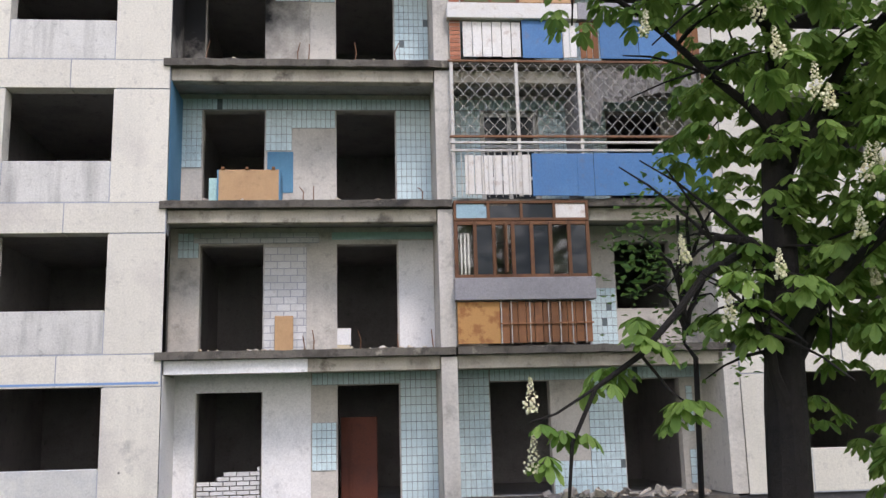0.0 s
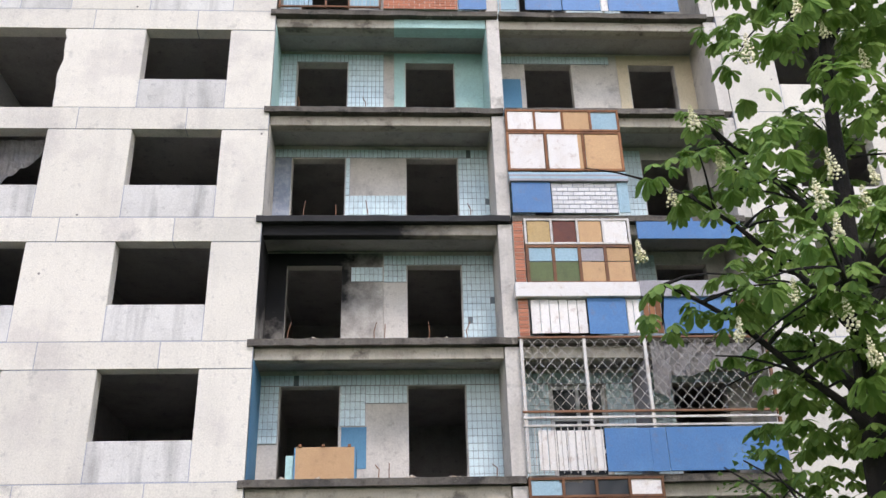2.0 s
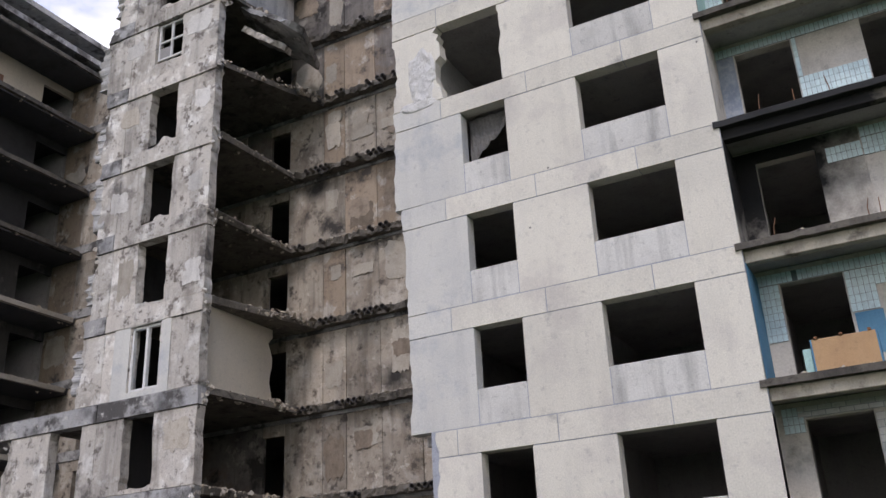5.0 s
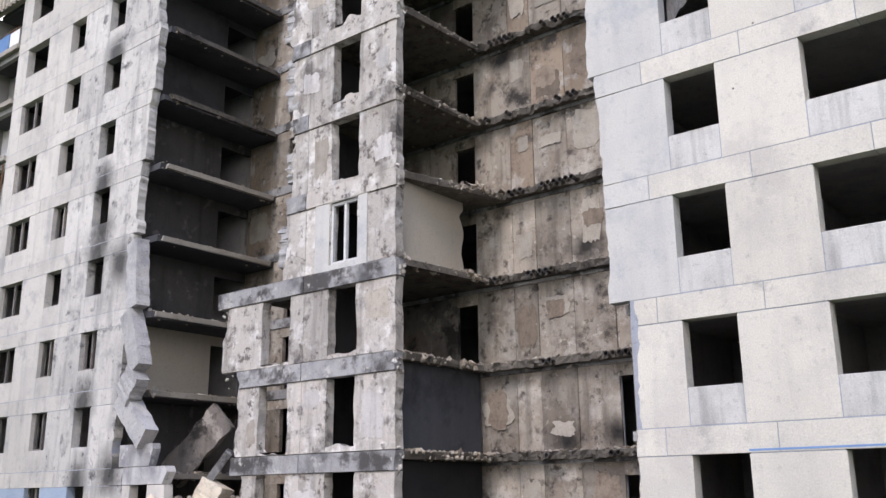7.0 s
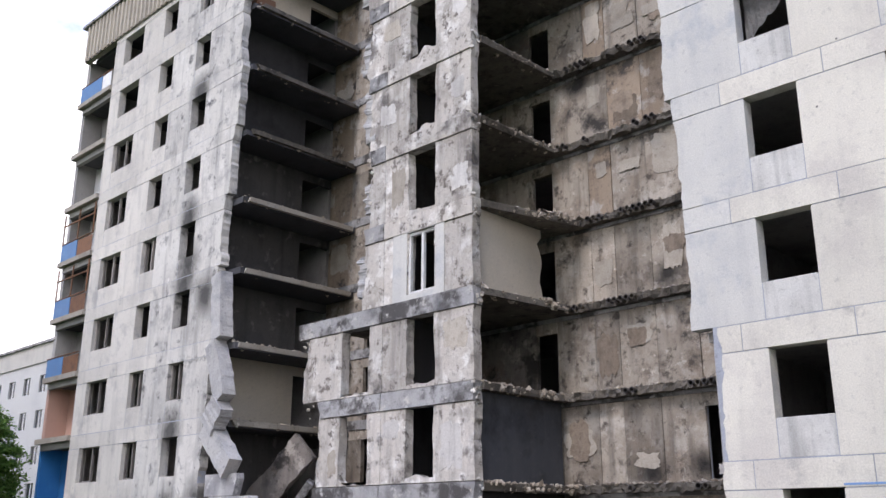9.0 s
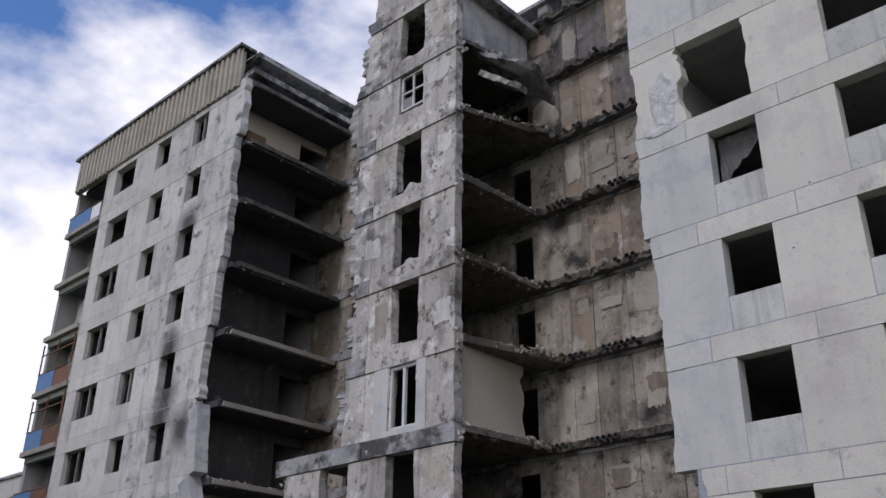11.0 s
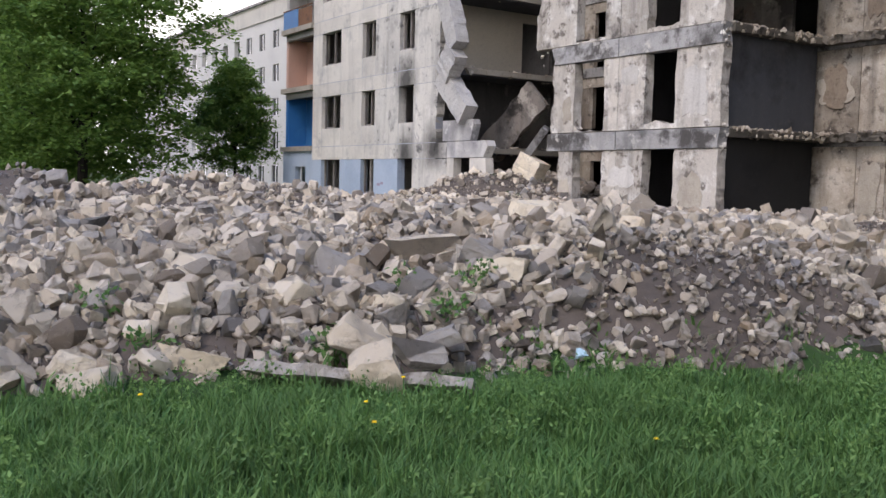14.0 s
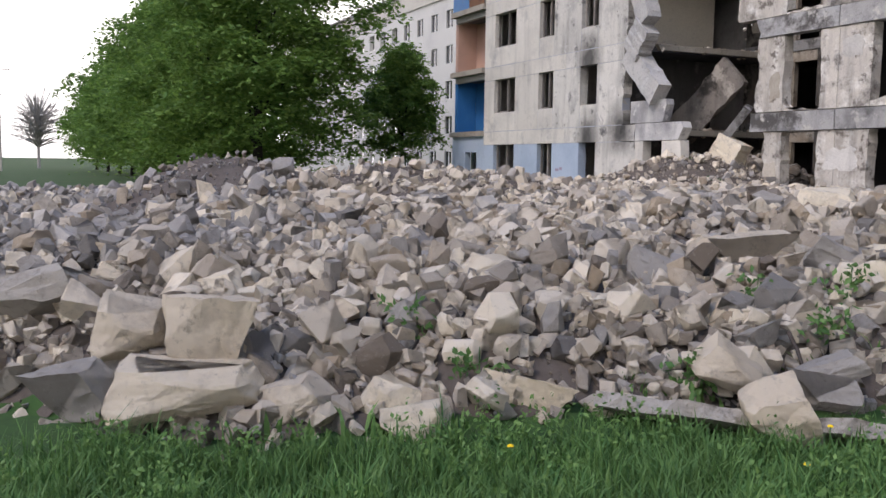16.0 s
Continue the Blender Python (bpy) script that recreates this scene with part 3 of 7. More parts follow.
PEEL_RAW = weathered("raw_torn_concrete", (0.29, 0.235, 0.18), (0.19, 0.15, 0.115), (0.07, 0.06, 0.05), patch=2.5, runs=0.6, vary=0.3, bump=1.0, grain=14)
PEEL_BLACK = weathered("charred_plaster", (0.065, 0.06, 0.058), (0.11, 0.10, 0.095), (0.03, 0.03, 0.03), patch=2.0, runs=0.5, vary=0.3, bump=0.8)


def ragged_sheet(cx, cz, w, h, y, t, seed):
    """A thin sheet of plaster with a broken outline, standing against a wall's face."""
    bm = bmesh.new()
    n, front = 34, []
    for a in range(n):
        q = 2 * math.pi * a / n
        c, d = math.cos(q), math.sin(q)
        r = 1 / max(abs(c), abs(d)) ** 0.8
        r *= 0.84 + 0.26 * noise.noise(Vector((c * 1.5, d * 1.5, seed))) + 0.2 * noise.noise(Vector((c * 6, d * 6, seed + 9)))
        front.append((cx + c * r * w / 2, cz + d * r * h / 2))
    fv = [bm.verts.new((x, y - t, z)) for x, z in front]
    bv = [bm.verts.new((x + 0.01 * (x - cx), y, z + 0.01 * (z - cz))) for x, z in front]
    bm.faces.new(fv)
    for a in range(n):
        bm.faces.new([fv[a], bv[a], bv[(a + 1) % n], fv[(a + 1) % n]])
    bmesh.ops.recalc_face_normals(bm, faces=bm.faces[:])
    return bm


random.seed(52)
for k in range(1, 10):
    z = H * (k - 1)
    for i in range(len(JX) - 1):
        a, b = JX[i], JX[i + 1]
        if b - a < 0.7 or a in (-20.45, -30.2) or (k <= 2 and a == -14.5) or (b <= -19.6 and a > -27):
            continue
        for q in range(random.choice((0, 0, 1, 1, 2))):
            w, h = random.uniform(0.6, 1.0) * (b - a), random.uniform(0.5, 2.0)
            m = random.choices((PEEL_PALE, PEEL_RAW), (0.6, 0.4))[0]
            part("plaster_patch", ragged_sheet(random.uniform(a + w / 2, b - w / 2), z + random.uniform(0.2 + h / 2, 2.45 - h / 2), w * 0.9, h * 0.9, 5.9, 0.012 + 0.006 * q, k * 40 + i * 3 + q), m, lw)
    # open ends of the hollow floor units along the torn edge
    for i in range(34):
        x = -18.9 + i * 0.215
        if noise.noise(Vector((x * 0.8, k * 5.3, 2))) + random.uniform(-0.3, 0.3) > 0.15:
            bm = bmesh.new()
            ring = [(x + 0.07 * math.cos(q * 0.785), z + H - 0.05 + 0.07 * math.sin(q * 0.785)) for q in range(8)]
            yy = 5.33 + 0.05 * noise.noise(Vector((x, k, 1)))
            inner_r = [bm.verts.new((p, yy, r)) for p, r in ring]
            outer_r = [bm.verts.new((x + (p - x) * 1.35, yy + 0.005, z + H - 0.05 + (r - z - H + 0.05) * 1.35)) for p, r in ring]
            deep = [bm.verts.new((p, yy + 0.22, r)) for p, r in ring]
            for q in range(8):
                bm.faces.new([inner_r[q], outer_r[q], outer_r[(q + 1) % 8], inner_r[(q + 1) % 8]])
                bm.faces.new([inner_r[q], deep[q], deep[(q + 1) % 8], inner_r[(q + 1) % 8]])
            bm.faces.new(deep)
            part("hollow_core", bm, PEEL_BLACK if i % 3 else LOGSLAB, lw)
for i in range(7):
    x = -18.7 + i * 1.15
    part("cornice_block", soft_box(x, x + 0.5, 5.55, 5.9, 25.0, 25.75, 0.03), BEAM_DARK, lw)
part("cornice", soft_box(-24.0, -11.0, 5.4, 6.4, 25.76, 25.95, 0.02), BEAM_DARK, lw)

# ---- stub of the collapsed section ----
SY = 1.49
SL = {1: -25.9, 2: -26.2, 3: -27.0, 4: -24.1, 5: -23.9, 6: -24.0, 7: -24.2, 8: -24.3, 9: -23.9}


def win_s(k):
    w = [(-22.08, -20.86)]
    if k <= 3:
        w.insert(0, (-25.17, -23.82))
    return w


stub = thing("wall_stub", (-22, SY, 0), "scorched broken facade of the half-collapsed section", "wall", "", "structure")
for k in range(1, 10):
    z = H * (k - 1) - 0.05
    zf, zt, zn = z + (0.16 if k > 1 else -0.6), z + TOP, z + H + 0.13
    sill = z + ({4: 0.26, 8: 0.75}.get(k, 0.34) if k > 1 else -0.1)
    ws = win_s(k)
    ed = [SL[k]] + [e for w in ws for e in w] + [-19.28]
    for i in range(0, len(ed), 2):
        a, b = ed[i], ed[i + 1]
        le = rag(k * 5 + i, a, 0.24 if i == 0 else 0.07, 1.2)
        ri = rag(k * 7 + i, b, 0.07, 1.4)
        cuts = [a, -23.2, b] if a < -23.5 < -22.9 < b else [a, b]
        for c in range(len(cuts) - 1):
            part("panel", wall(cuts[c] + 0.01, cuts[c + 1] - 0.01, zf, zt, SY, SY + 0.34, left=le if c == 0 else None, right=ri if c == len(cuts) - 2 else None, step=0.12), STUB, stub)
    for a, b in ws:
        if k > 1:
            part("sill_panel", wall(a - 0.02, b + 0.02, zf, sill + 0.02, SY + 0.015, SY + 0.33, top=rag(k * 3, sill, 0.2, 3.0), step=0.11), STUB, stub)
    x0 = SL[k] - (0.5 if k in (1, 3) else 0.0)
    for a, b in ((x0, -23.22), (-23.18, -19.25)):
        part("lintel_panel", wall(a, b, zt + 0.02, zn, SY - 0.05, SY + 0.34, left=rag(k, a, 0.2, 3) if a == x0 else None, right=rag(k + 3, b, 0.08, 3) if b > -20 else None, step=0.13), BEAM_DARK if k < 4 or a < -23.5 else STUB, stub)
    # floor of the stub and its broken side
    tip = {5: -18.2, 2: -18.8, 4: -18.7, 8: -18.0, 9: -18.6}.get(k + 1, -19.15)
    bm = wall(SL[k] + 0.3, -19.2, z + H - 0.10, z + H + 0.12, SY + 0.35, 5.85, step=0.2)
    for v in bm.verts:
        if v.co.x > -19.3:
            v.co.x = -19.2 + (tip + 19.2) * smooth(2.0, 5.0, v.co.y) + 0.14 * noise.noise(Vector((v.co.y * 3, k, 4))) + 0.12 * noise.noise(Vector((v.co.y * 9, k, v.co.z * 6)))
            v.co.z += 0.07 * noise.noise(Vector((v.co.y * 4, k, 0)))
    # dark slab and partition colours carry the shade inside the stub's rooms
    part("floor_slab", bm, LOGSLAB, stub)
    part("partition", wall(SY + 0.36, 5.85, z + 0.15, z + H - 0.11, -23.3, -23.14, axis="y"), SOOT_SHADE_ROOM, stub)
# storey 1: added black sheet stands in for the shade of an open room
for k, m in ((4, CREAM), (2, DARKWALL), (1, SLAB_BLACK), (9, SOOTY)):
    z = H * (k - 1) - 0.05
    part("side_wall", wall(SY + 0.36, 5.2 if k == 4 else 5.8, z + 0.14, z + H - 0.11, -19.62, -19.46, axis="y", right=rag(31, 5.1, 0.5, 1.4) if k == 4 else None, step=0.25), m, stub)
PEEL_STUB = weathered("flaking_white_plaster", (0.58, 0.56, 0.52), (0.48, 0.46, 0.42), (0.24, 0.22, 0.20), patch=1.6, runs=0.8, vary=0.15, bump=0.5)
random.seed(53)
for k in range(1, 10):
    z = H * (k - 1) - 0.05
    for a, b in ((-23.75, -22.15), (-20.8, -19.35)) if k > 3 else ((-23.75, -22.15), (-20.8, -19.35), (-25.9, -25.2)):
        for q in range(random.choice((0, 1, 1))):
            w, h = random.uniform(0.4, 0.9) * (b - a), random.uniform(0.5, 1.7)
            m = random.choices((PEEL_STUB, PEEL_PALE), (0.7, 0.3))[0]
            part("plaster_patch", ragged_sheet(random.uniform(a + w / 2, b - w / 2), z + random.uniform(0.25 + h / 2, 2.3 - h / 2), w, h, SY, 0.012 + 0.006 * q, 500 + k * 9 + q + b), m, stub)
part("roof_slab", wall(-23.7, -18.9, 24.75, 25.0, SY + 0.36, 6.2), BEAM_DARK, stub)
part("parapet", wall(-23.6, -19.3, 25.14, 26.6, SY, SY + 0.34, left=rag(91, -23.5, 0.3, 2), step=0.3), STUB, stub)

# ---- left wing ----
WB = -0.29
LB, LC, LD = (-33.80, -32.69), (-36.85, -35.71), (-40.65, -38.78)


WING_SMOKED = soot_fan("smoked_wing_plaster", WING_WORN, [(-33.2, WB + H * (q - 1) + TOP + 0.2) for q in (1, 2, 4, 5, 7)] + [(-31.6, WB + H * 3.7), (-31.2, WB + H * 1.0), (-33.0, WB + H * 4.3)], 0.95, 1.1, 0.85, 0.45, 1.25)


def mats_w(k, x, what):
    if k == 1 and x < -34.3 and what != "lintel":
        return WING_BLUE
    return WING_SMOKED if x > -35.0 else WING


EDGE_W = {1: -30.3, 2: -31.0, 3: -30.9, 4: -30.8, 5: -30.6, 6: -30.35, 7: -30.1, 8: -30.25, 9: -30.0}
wing = facade("wall_wing", "grey-white panel facade of the standing wing, smoke-stained towards the break", (-41.6, -30.5), lambda k: [LD, LC, LB], range(1, 10), WB, 0.0, 0.34, WING,
              joints=(-38.0, -34.8), right=lambda k: rag(k + 40, EDGE_W[k], 0.2, 1.3), mats=mats_w)
part("plinth", wall(-41.6, -30.5, -0.8, WB + 0.15, 0.02, 0.34), WING_BLUE, wing)
rooms = thing("floor_wing", (-33, 3, 0), "sooted floor slabs of the wing, broken off at the collapse", "floor", "", "structure")
for k in range(1, 11):
    z = WB + H * (k - 1)
    zs = z - 0.16
    bm = wall(-44.6, -30.0, zs - 0.08, zs + 0.16, 0.36, 5.85, step=0.3)
    for v in bm.verts:
        if v.co.x > -30.2:
            v.co.x = -29.95 + 0.25 * noise.noise(Vector((v.co.y * 1.5, k, 4))) + 0.12 * noise.noise(Vector((v.co.y * 7, k, v.co.z * 6)))
            v.co.z += 0.05 * noise.noise(Vector((v.co.y * 4, k, 0)))
    # upper floors: near-black colour holds soot and the shade under the slabs
    part("floor_slab", bm, SOOT_SHADE_ROOM if k > 1 else SLAB, rooms)
    part("torn_edge", wall(0.5, 5.8, zs - 0.05, zs + 0.14, -29.97, -29.80, axis="y", step=0.2, left=rag(k, 0.6, 0.2, 5), right=rag(k, 5.7, 0.2, 5)), LOGSLAB if k > 6 else SLAB, rooms)
    if k < 10:
        # above storey 6 the wall colour holds soot and room shade together
        m = CREAM if k in (3, 9) else (SOOT_SHADE_ROOM if k > 6 else WINGROOM)
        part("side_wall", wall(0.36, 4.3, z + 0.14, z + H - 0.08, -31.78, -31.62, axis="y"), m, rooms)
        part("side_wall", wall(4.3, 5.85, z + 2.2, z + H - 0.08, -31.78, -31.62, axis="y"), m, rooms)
        for x in (-34.8, -38.0, -41.6):
            part("side_wall", wall(0.36, 5.85, z + 0.14, z + H - 0.08, x - 0.08, x + 0.08, axis="y"), ROOM, rooms)
part("rear_partition", wall(-45.0, -31.8, 0, 25.0, 5.86, 6.05), ROOM, rooms)
part("end_wall", wall(1.2, 12.0, -0.5, 25.0, -45.3, -44.9, axis="y"), WING, rooms)

DARKGLASS, _n, _l, _b = nodes("dark_window_glass", 0.08, 0.0, 0.5)
_b.inputs["Base Color"].default_value = (0.03, 0.035, 0.04, 1)

# ---- five-storey block beyond the wing ----
FAR = weathered("far_white_panels", (0.56, 0.555, 0.53), (0.48, 0.475, 0.46), (0.45, 0.45, 0.45), patch=0.3, runs=0.2, bump=0.05)
fb = thing("apartment_block", (-85, 12.4, -0.3), "white five-storey panel apartment block in the distance", "building")
fy = 12.4
bw = [(x, x + 1.3) for x in np.arange(-118, -48, 3.0).round(2)]
part("wall", wall(-120, -47, -0.5, 14.4, fy, fy + 0.4, [(a, b, -0.1 + 2.8 * k + 0.9, -0.1 + 2.8 * k + 2.3) for k in range(5) for a, b in bw]), FAR, fb)
part("fascia", wall(-120.2, -46.9, 14.4, 15.9, fy - 0.12, fy + 0.3), weathered("far_fascia", (0.50, 0.48, 0.43), (0.44, 0.42, 0.38), (0.3, 0.3, 0.28), patch=0.5, runs=0.6), fb)
part("roof", wall(-120.3, -46.8, 15.9, 16.1, fy - 0.3, fy + 12), BEAM_DARK, fb)
for k in range(5):
    for a, b in bw:
        if -85 < a < -52:
            zz = -0.1 + 2.8 * k + 0.9
            pn = part("window", box_bm(a + 0.02, b - 0.02, fy + 0.12, fy + 0.16, zz + 0.02, zz + 1.38), DARKGLASS, fb)
            part("window_frame", box_bm((a + b) / 2 - 0.06, (a + b) / 2 + 0.06, fy + 0.08, fy + 0.12, zz + 0.02, zz + 1.38), WHITEWALL, pn)

# ---- rubble ----
import itertools

random.seed(11)
rng = np.random.default_rng(5)


def broken(name, cols, per, grain=18.0):
    """Broken concrete: each lump takes its own tone between grey, tan and brown."""
    m, n, l, b = nodes(name, 0.92, 0.0, 0.2)
    co = n.new("ShaderNodeNewGeometry").outputs["Position"]
    rnd = n.new("ShaderNodeNewGeometry").outputs["Random Per Island"] if per == "island" else n.new("ShaderNodeObjectInfo").outputs["Random"]
    rp = n.new("ShaderNodeValToRGB")
    e = rp.color_ramp.elements
    while len(e) < len(cols):
        e.new(0.5)
    for i, col in enumerate(cols):
        e[i].position, e[i].color = i / (len(cols) - 1), (*col, 1)
    l.new(rnd, rp.inputs["Fac"])
    c = rp.outputs["Color"]
    c = mix(n, l, noise_fac(n, l, co, 3.2, 0.51, 0.72, 10.0, 0.7), c, mix(n, l, 0.42, c, (0.14, 0.12, 0.10)))
    c = mix(n, l, noise_fac(n, l, co, 9.0, 0.56, 0.70, 12.0, 0.75), c, mix(n, l, 0.6, c, (0.09, 0.08, 0.07)))
    c = mix(n, l, noise_fac(n, l, co, 26.0, 0.58, 0.72, 8.0, 0.7), c, mix(n, l, 0.35, c, (0.62, 0.58, 0.52)))
    l.new(c, b.inputs["Base Color"])
    bp = n.new("ShaderNodeBump")
    bp.inputs["Strength"].default_value, bp.inputs["Distance"].default_value = 0.9, 0.04
    l.new(noise_fac(n, l, co, grain, 0.2, 0.8, 12.0, 0.78), bp.inputs["Height"])
    l.new(bp.outputs["Normal"], b.inputs["Normal"])
    return m


# tones spread wide: pale for lit stone faces, dark gravel for shaded gaps
CHUNK = broken("broken_concrete", ((0.17, 0.14, 0.112), (0.58, 0.515, 0.43), (0.36, 0.285, 0.205), (0.80, 0.70, 0.55), (0.30, 0.265, 0.225), (0.84, 0.745, 0.60), (0.62, 0.555, 0.47), (0.84, 0.75, 0.60), (0.22, 0.19, 0.165)), "island")
GRAVEL = broken("crushed_concrete", ((0.12, 0.102, 0.087), (0.36, 0.32, 0.28), (0.21, 0.17, 0.13), (0.62, 0.565, 0.48), (0.17, 0.147, 0.125), (0.43, 0.37, 0.30), (0.27, 0.243, 0.216), (0.5, 0.455, 0.395)), "island")
CHUNK_ASH = broken("ash_grey_concrete", ((0.17, 0.16, 0.15), (0.40, 0.38, 0.355), (0.25, 0.235, 0.22), (0.54, 0.505, 0.455), (0.31, 0.295, 0.285), (0.47, 0.44, 0.40), (0.19, 0.18, 0.17)), "island")
GRAVEL_GREY = broken("ash_grey_crumbs", ((0.10, 0.097, 0.095), (0.30, 0.29, 0.285), (0.17, 0.165, 0.16), (0.42, 0.405, 0.39), (0.14, 0.135, 0.13)), "island")
CHUNK_PALE = broken("pale_broken_concrete", ((0.68, 0.60, 0.47), (0.83, 0.735, 0.57), (0.62, 0.55, 0.45), (0.80, 0.675, 0.49)), "object", 16.0)
CHUNK_GREY = broken("grey_broken_concrete", ((0.33, 0.312, 0.288), (0.45, 0.42, 0.38), (0.37, 0.35, 0.325), (0.50, 0.46, 0.40)), "object", 16.0)


def hull(n, boxy, seed):
    """An angular lump inside a unit cube, as arrays."""
    r = random.Random(seed)
    bm = bmesh.new()
    if boxy:
        # a split block: jittered corners, some of them knocked off
        for cx, cy, cz in itertools.product((-1, 1), repeat=3):
            v = Vector((cx * r.uniform(0.6, 1.0), cy * r.uniform(0.6, 1.0), cz * r.uniform(0.65, 1.0)))
            if r.random() < 0.35:
                for ax in range(3):
                    w = v.copy()
                    w[ax] *= r.uniform(0.1, 0.6)
                    bm.verts.new(w * 0.5)
            else:
                bm.verts.new(v * 0.5)
    else:
        for _ in range(n):
            v = Vector((r.uniform(-1, 1), r.uniform(-1, 1), r.uniform(-1, 1))).normalized() * r.uniform(0.7, 1.05)
            bm.verts.new(v * 0.5)
    out = bmesh.ops.convex_hull(bm, input=bm.verts[:])
    dead = [g for g in out["geom_interior"] if isinstance(g, bmesh.types.BMVert)]
    bmesh.ops.delete(bm, geom=dead, context="VERTS")
    bm.verts.index_update()
    vs = np.array([v.co[:] for v in bm.verts])
    fs = np.array([[v.index for v in f.verts] for f in bm.faces])
    bm.free()
    return vs, fs


LUMPS = [hull(9 + i % 4, i % 4 != 0, i) for i in range(30)]


def scatter(name, places, mat, label):
    """Many small lumps in one mesh; places: x, y, z, size, flatness."""
    V, F, base = [], [], 0
    for i, (x, y, z, s, fl) in enumerate(places):
        vs, fs = LUMPS[i % len(LUMPS)]
        m = Euler((random.gauss(0, 0.5), random.gauss(0, 0.5), random.uniform(0, 6.3))).to_matrix()
        sc = np.array([s * random.uniform(0.8, 1.45), s * random.uniform(0.65, 1.0), s * fl])
        V.append((vs * sc) @ np.array(m).T + (x, y, z))
        F.append(fs + base)
        base += len(vs)
    return solo(name, (np.concatenate(V).tolist(), [], np.concatenate(F).tolist()), mat, label, "rubble", "", "stuff")


def in_heap(x, y):
    """Bare soil shows on the heap's slope and along its top."""
    return lump(x, y, -8.15, -11.5, 1.25, 1.5, 1.5) + lump(x, y, -17.9, -16.2, 2.0, 1.0, 1.3) + lump(x, y, -20.5, -12.2, 1.5, 1.0, 0.9)


def greyness(x, y):
    """The far and open end of the field is ash grey, the rest tan."""
    return 0.12 + 0.55 * smooth(-10.5, -13.5, x) * smooth(-14.6, -17.0, y) + 0.25 * noise.noise(Vector((x * 0.5, y * 0.5, 40)))


def cut_block(seed, cuts, bevel, fine=0.0):
    """A split block: a box with random corners and edges knocked off and its arrises worn."""
    r = random.Random(seed)
    bm = bmesh.new()
    box(bm, -0.5, 0.5, -0.5, 0.5, -0.5, 0.5)
    for v in bm.verts:
        v.co += Vector((r.uniform(-0.2, 0.14), r.uniform(-0.2, 0.14), r.uniform(-0.2, 0.14)))
    for _ in range(cuts):
        n = Vector((r.gauss(0, 1), r.gauss(0, 1), r.gauss(0, 1))).normalized()
        reach = max(v.co.dot(n) for v in bm.verts)
        got = bmesh.ops.bisect_plane(bm, geom=bm.verts[:] + bm.edges[:] + bm.faces[:], plane_co=n * reach * r.uniform(0.55, 0.85), plane_no=n, clear_outer=True)
        rim = [g for g in got["geom_cut"] if isinstance(g, bmesh.types.BMEdge)]
        if len(rim) > 2:
            bmesh.ops.contextual_create(bm, geom=rim)
    bmesh.ops.remove_doubles(bm, verts=bm.verts[:], dist=0.06)
    hull_out = bmesh.ops.convex_hull(bm, input=bm.verts[:])
    bmesh.ops.delete(bm, geom=[g for g in hull_out["geom_interior"] if isinstance(g, bmesh.types.BMVert)], context="VERTS")
    bmesh.ops.dissolve_limit(bm, angle_limit=0.06, verts=bm.verts[:], edges=bm.edges[:])
    if bevel:
        bmesh.ops.bevel(bm, geom=bm.edges[:], offset=bevel, segments=1, affect="EDGES", clamp_overlap=True)
    bmesh.ops.triangulate(bm, faces=bm.faces[:])
    if fine:
        for _ in range(4):
            long = [e for e in bm.edges if e.calc_length() > fine]
            if not long:
                break
            bmesh.ops.subdivide_edges(bm, edges=long, cuts=1)
            bmesh.ops.triangulate(bm, faces=bm.faces[:])
        for v in bm.verts:
            q = v.co + Vector((seed * 3, 0, 0))
            v.co += Vector(noise.noise_vector(q * 2.2)) * 0.05 + Vector(noise.noise_vector(q * 5.5)) * 0.035 + Vector(noise.noise_vector(q * 13)) * 0.02
    bmesh.ops.recalc_face_normals(bm, faces=bm.faces[:])
    return bm


def arrays(bm):
    bm.verts.index_update()
    out = np.array([v.co[:] for v in bm.verts]), np.array([[v.index for v in f.verts] for f in bm.faces])
    bm.free()
    return out


BLOCKS = [arrays(cut_block(300 + i, 4 + i % 4, 0.035)) for i in range(36)]
SHARDS = [arrays(cut_block(900 + i, 4 + i % 4, 0.0)) for i in range(40)]
CRUMBS = [hull(6, False, 700 + i) for i in range(24)]


def spill(name, places, mats, label, shapes):
    """Many lumps in one mesh; places: x, y, z, size, flatness, material."""
    V, F, M, base = [], [], [], 0
    for i, (x, y, z, s, fl, mi) in enumerate(places):
        vs, fs = shapes[i % len(shapes)]
        m = Euler((random.gauss(0, 0.9), random.gauss(0, 0.9), random.uniform(0, 6.3))).to_matrix()
        sc = np.array([s * random.uniform(0.85, 1.4), s * random.uniform(0.7, 1.05), s * fl])
        V.append((vs * sc) @ np.array(m).T + (x, y, z))
        F.append(fs + base)
        M.extend([mi] * len(fs))
        base += len(vs)
    ob = solo(name, (np.concatenate(V).tolist(), [], np.concatenate(F).tolist()), mats[0], label, "rubble", "", "stuff")
    for m in mats[1:]:
        ob.data.materials.append(m)
    ob.data.polygons.foreach_set("material_index", M)
    return ob


def tone(x, y):
    return 1 if random.random() < greyness(x, y) else 0


fine, mid, far = [], [], []
while len(fine) < 44000:
    x, y = -6.6 - 28 * random.random() ** 2.0, random.uniform(-27, 3.0)
    k = rubble_mask(x, y)
    if random.random() < k * 1.4:
        e = in_heap(x, y)
        s = min(0.045 * random.paretovariate(1.9), 0.15)
        fine.append((x, y, mound_z(x, y) + s * random.uniform(0.1, 0.5), s, random.uniform(0.5, 0.95), tone(x, y)))
spill("rubble_fines", fine, (GRAVEL, GRAVEL_GREY), "scattered small lumps of broken grey and tan concrete", CRUMBS)
small = []
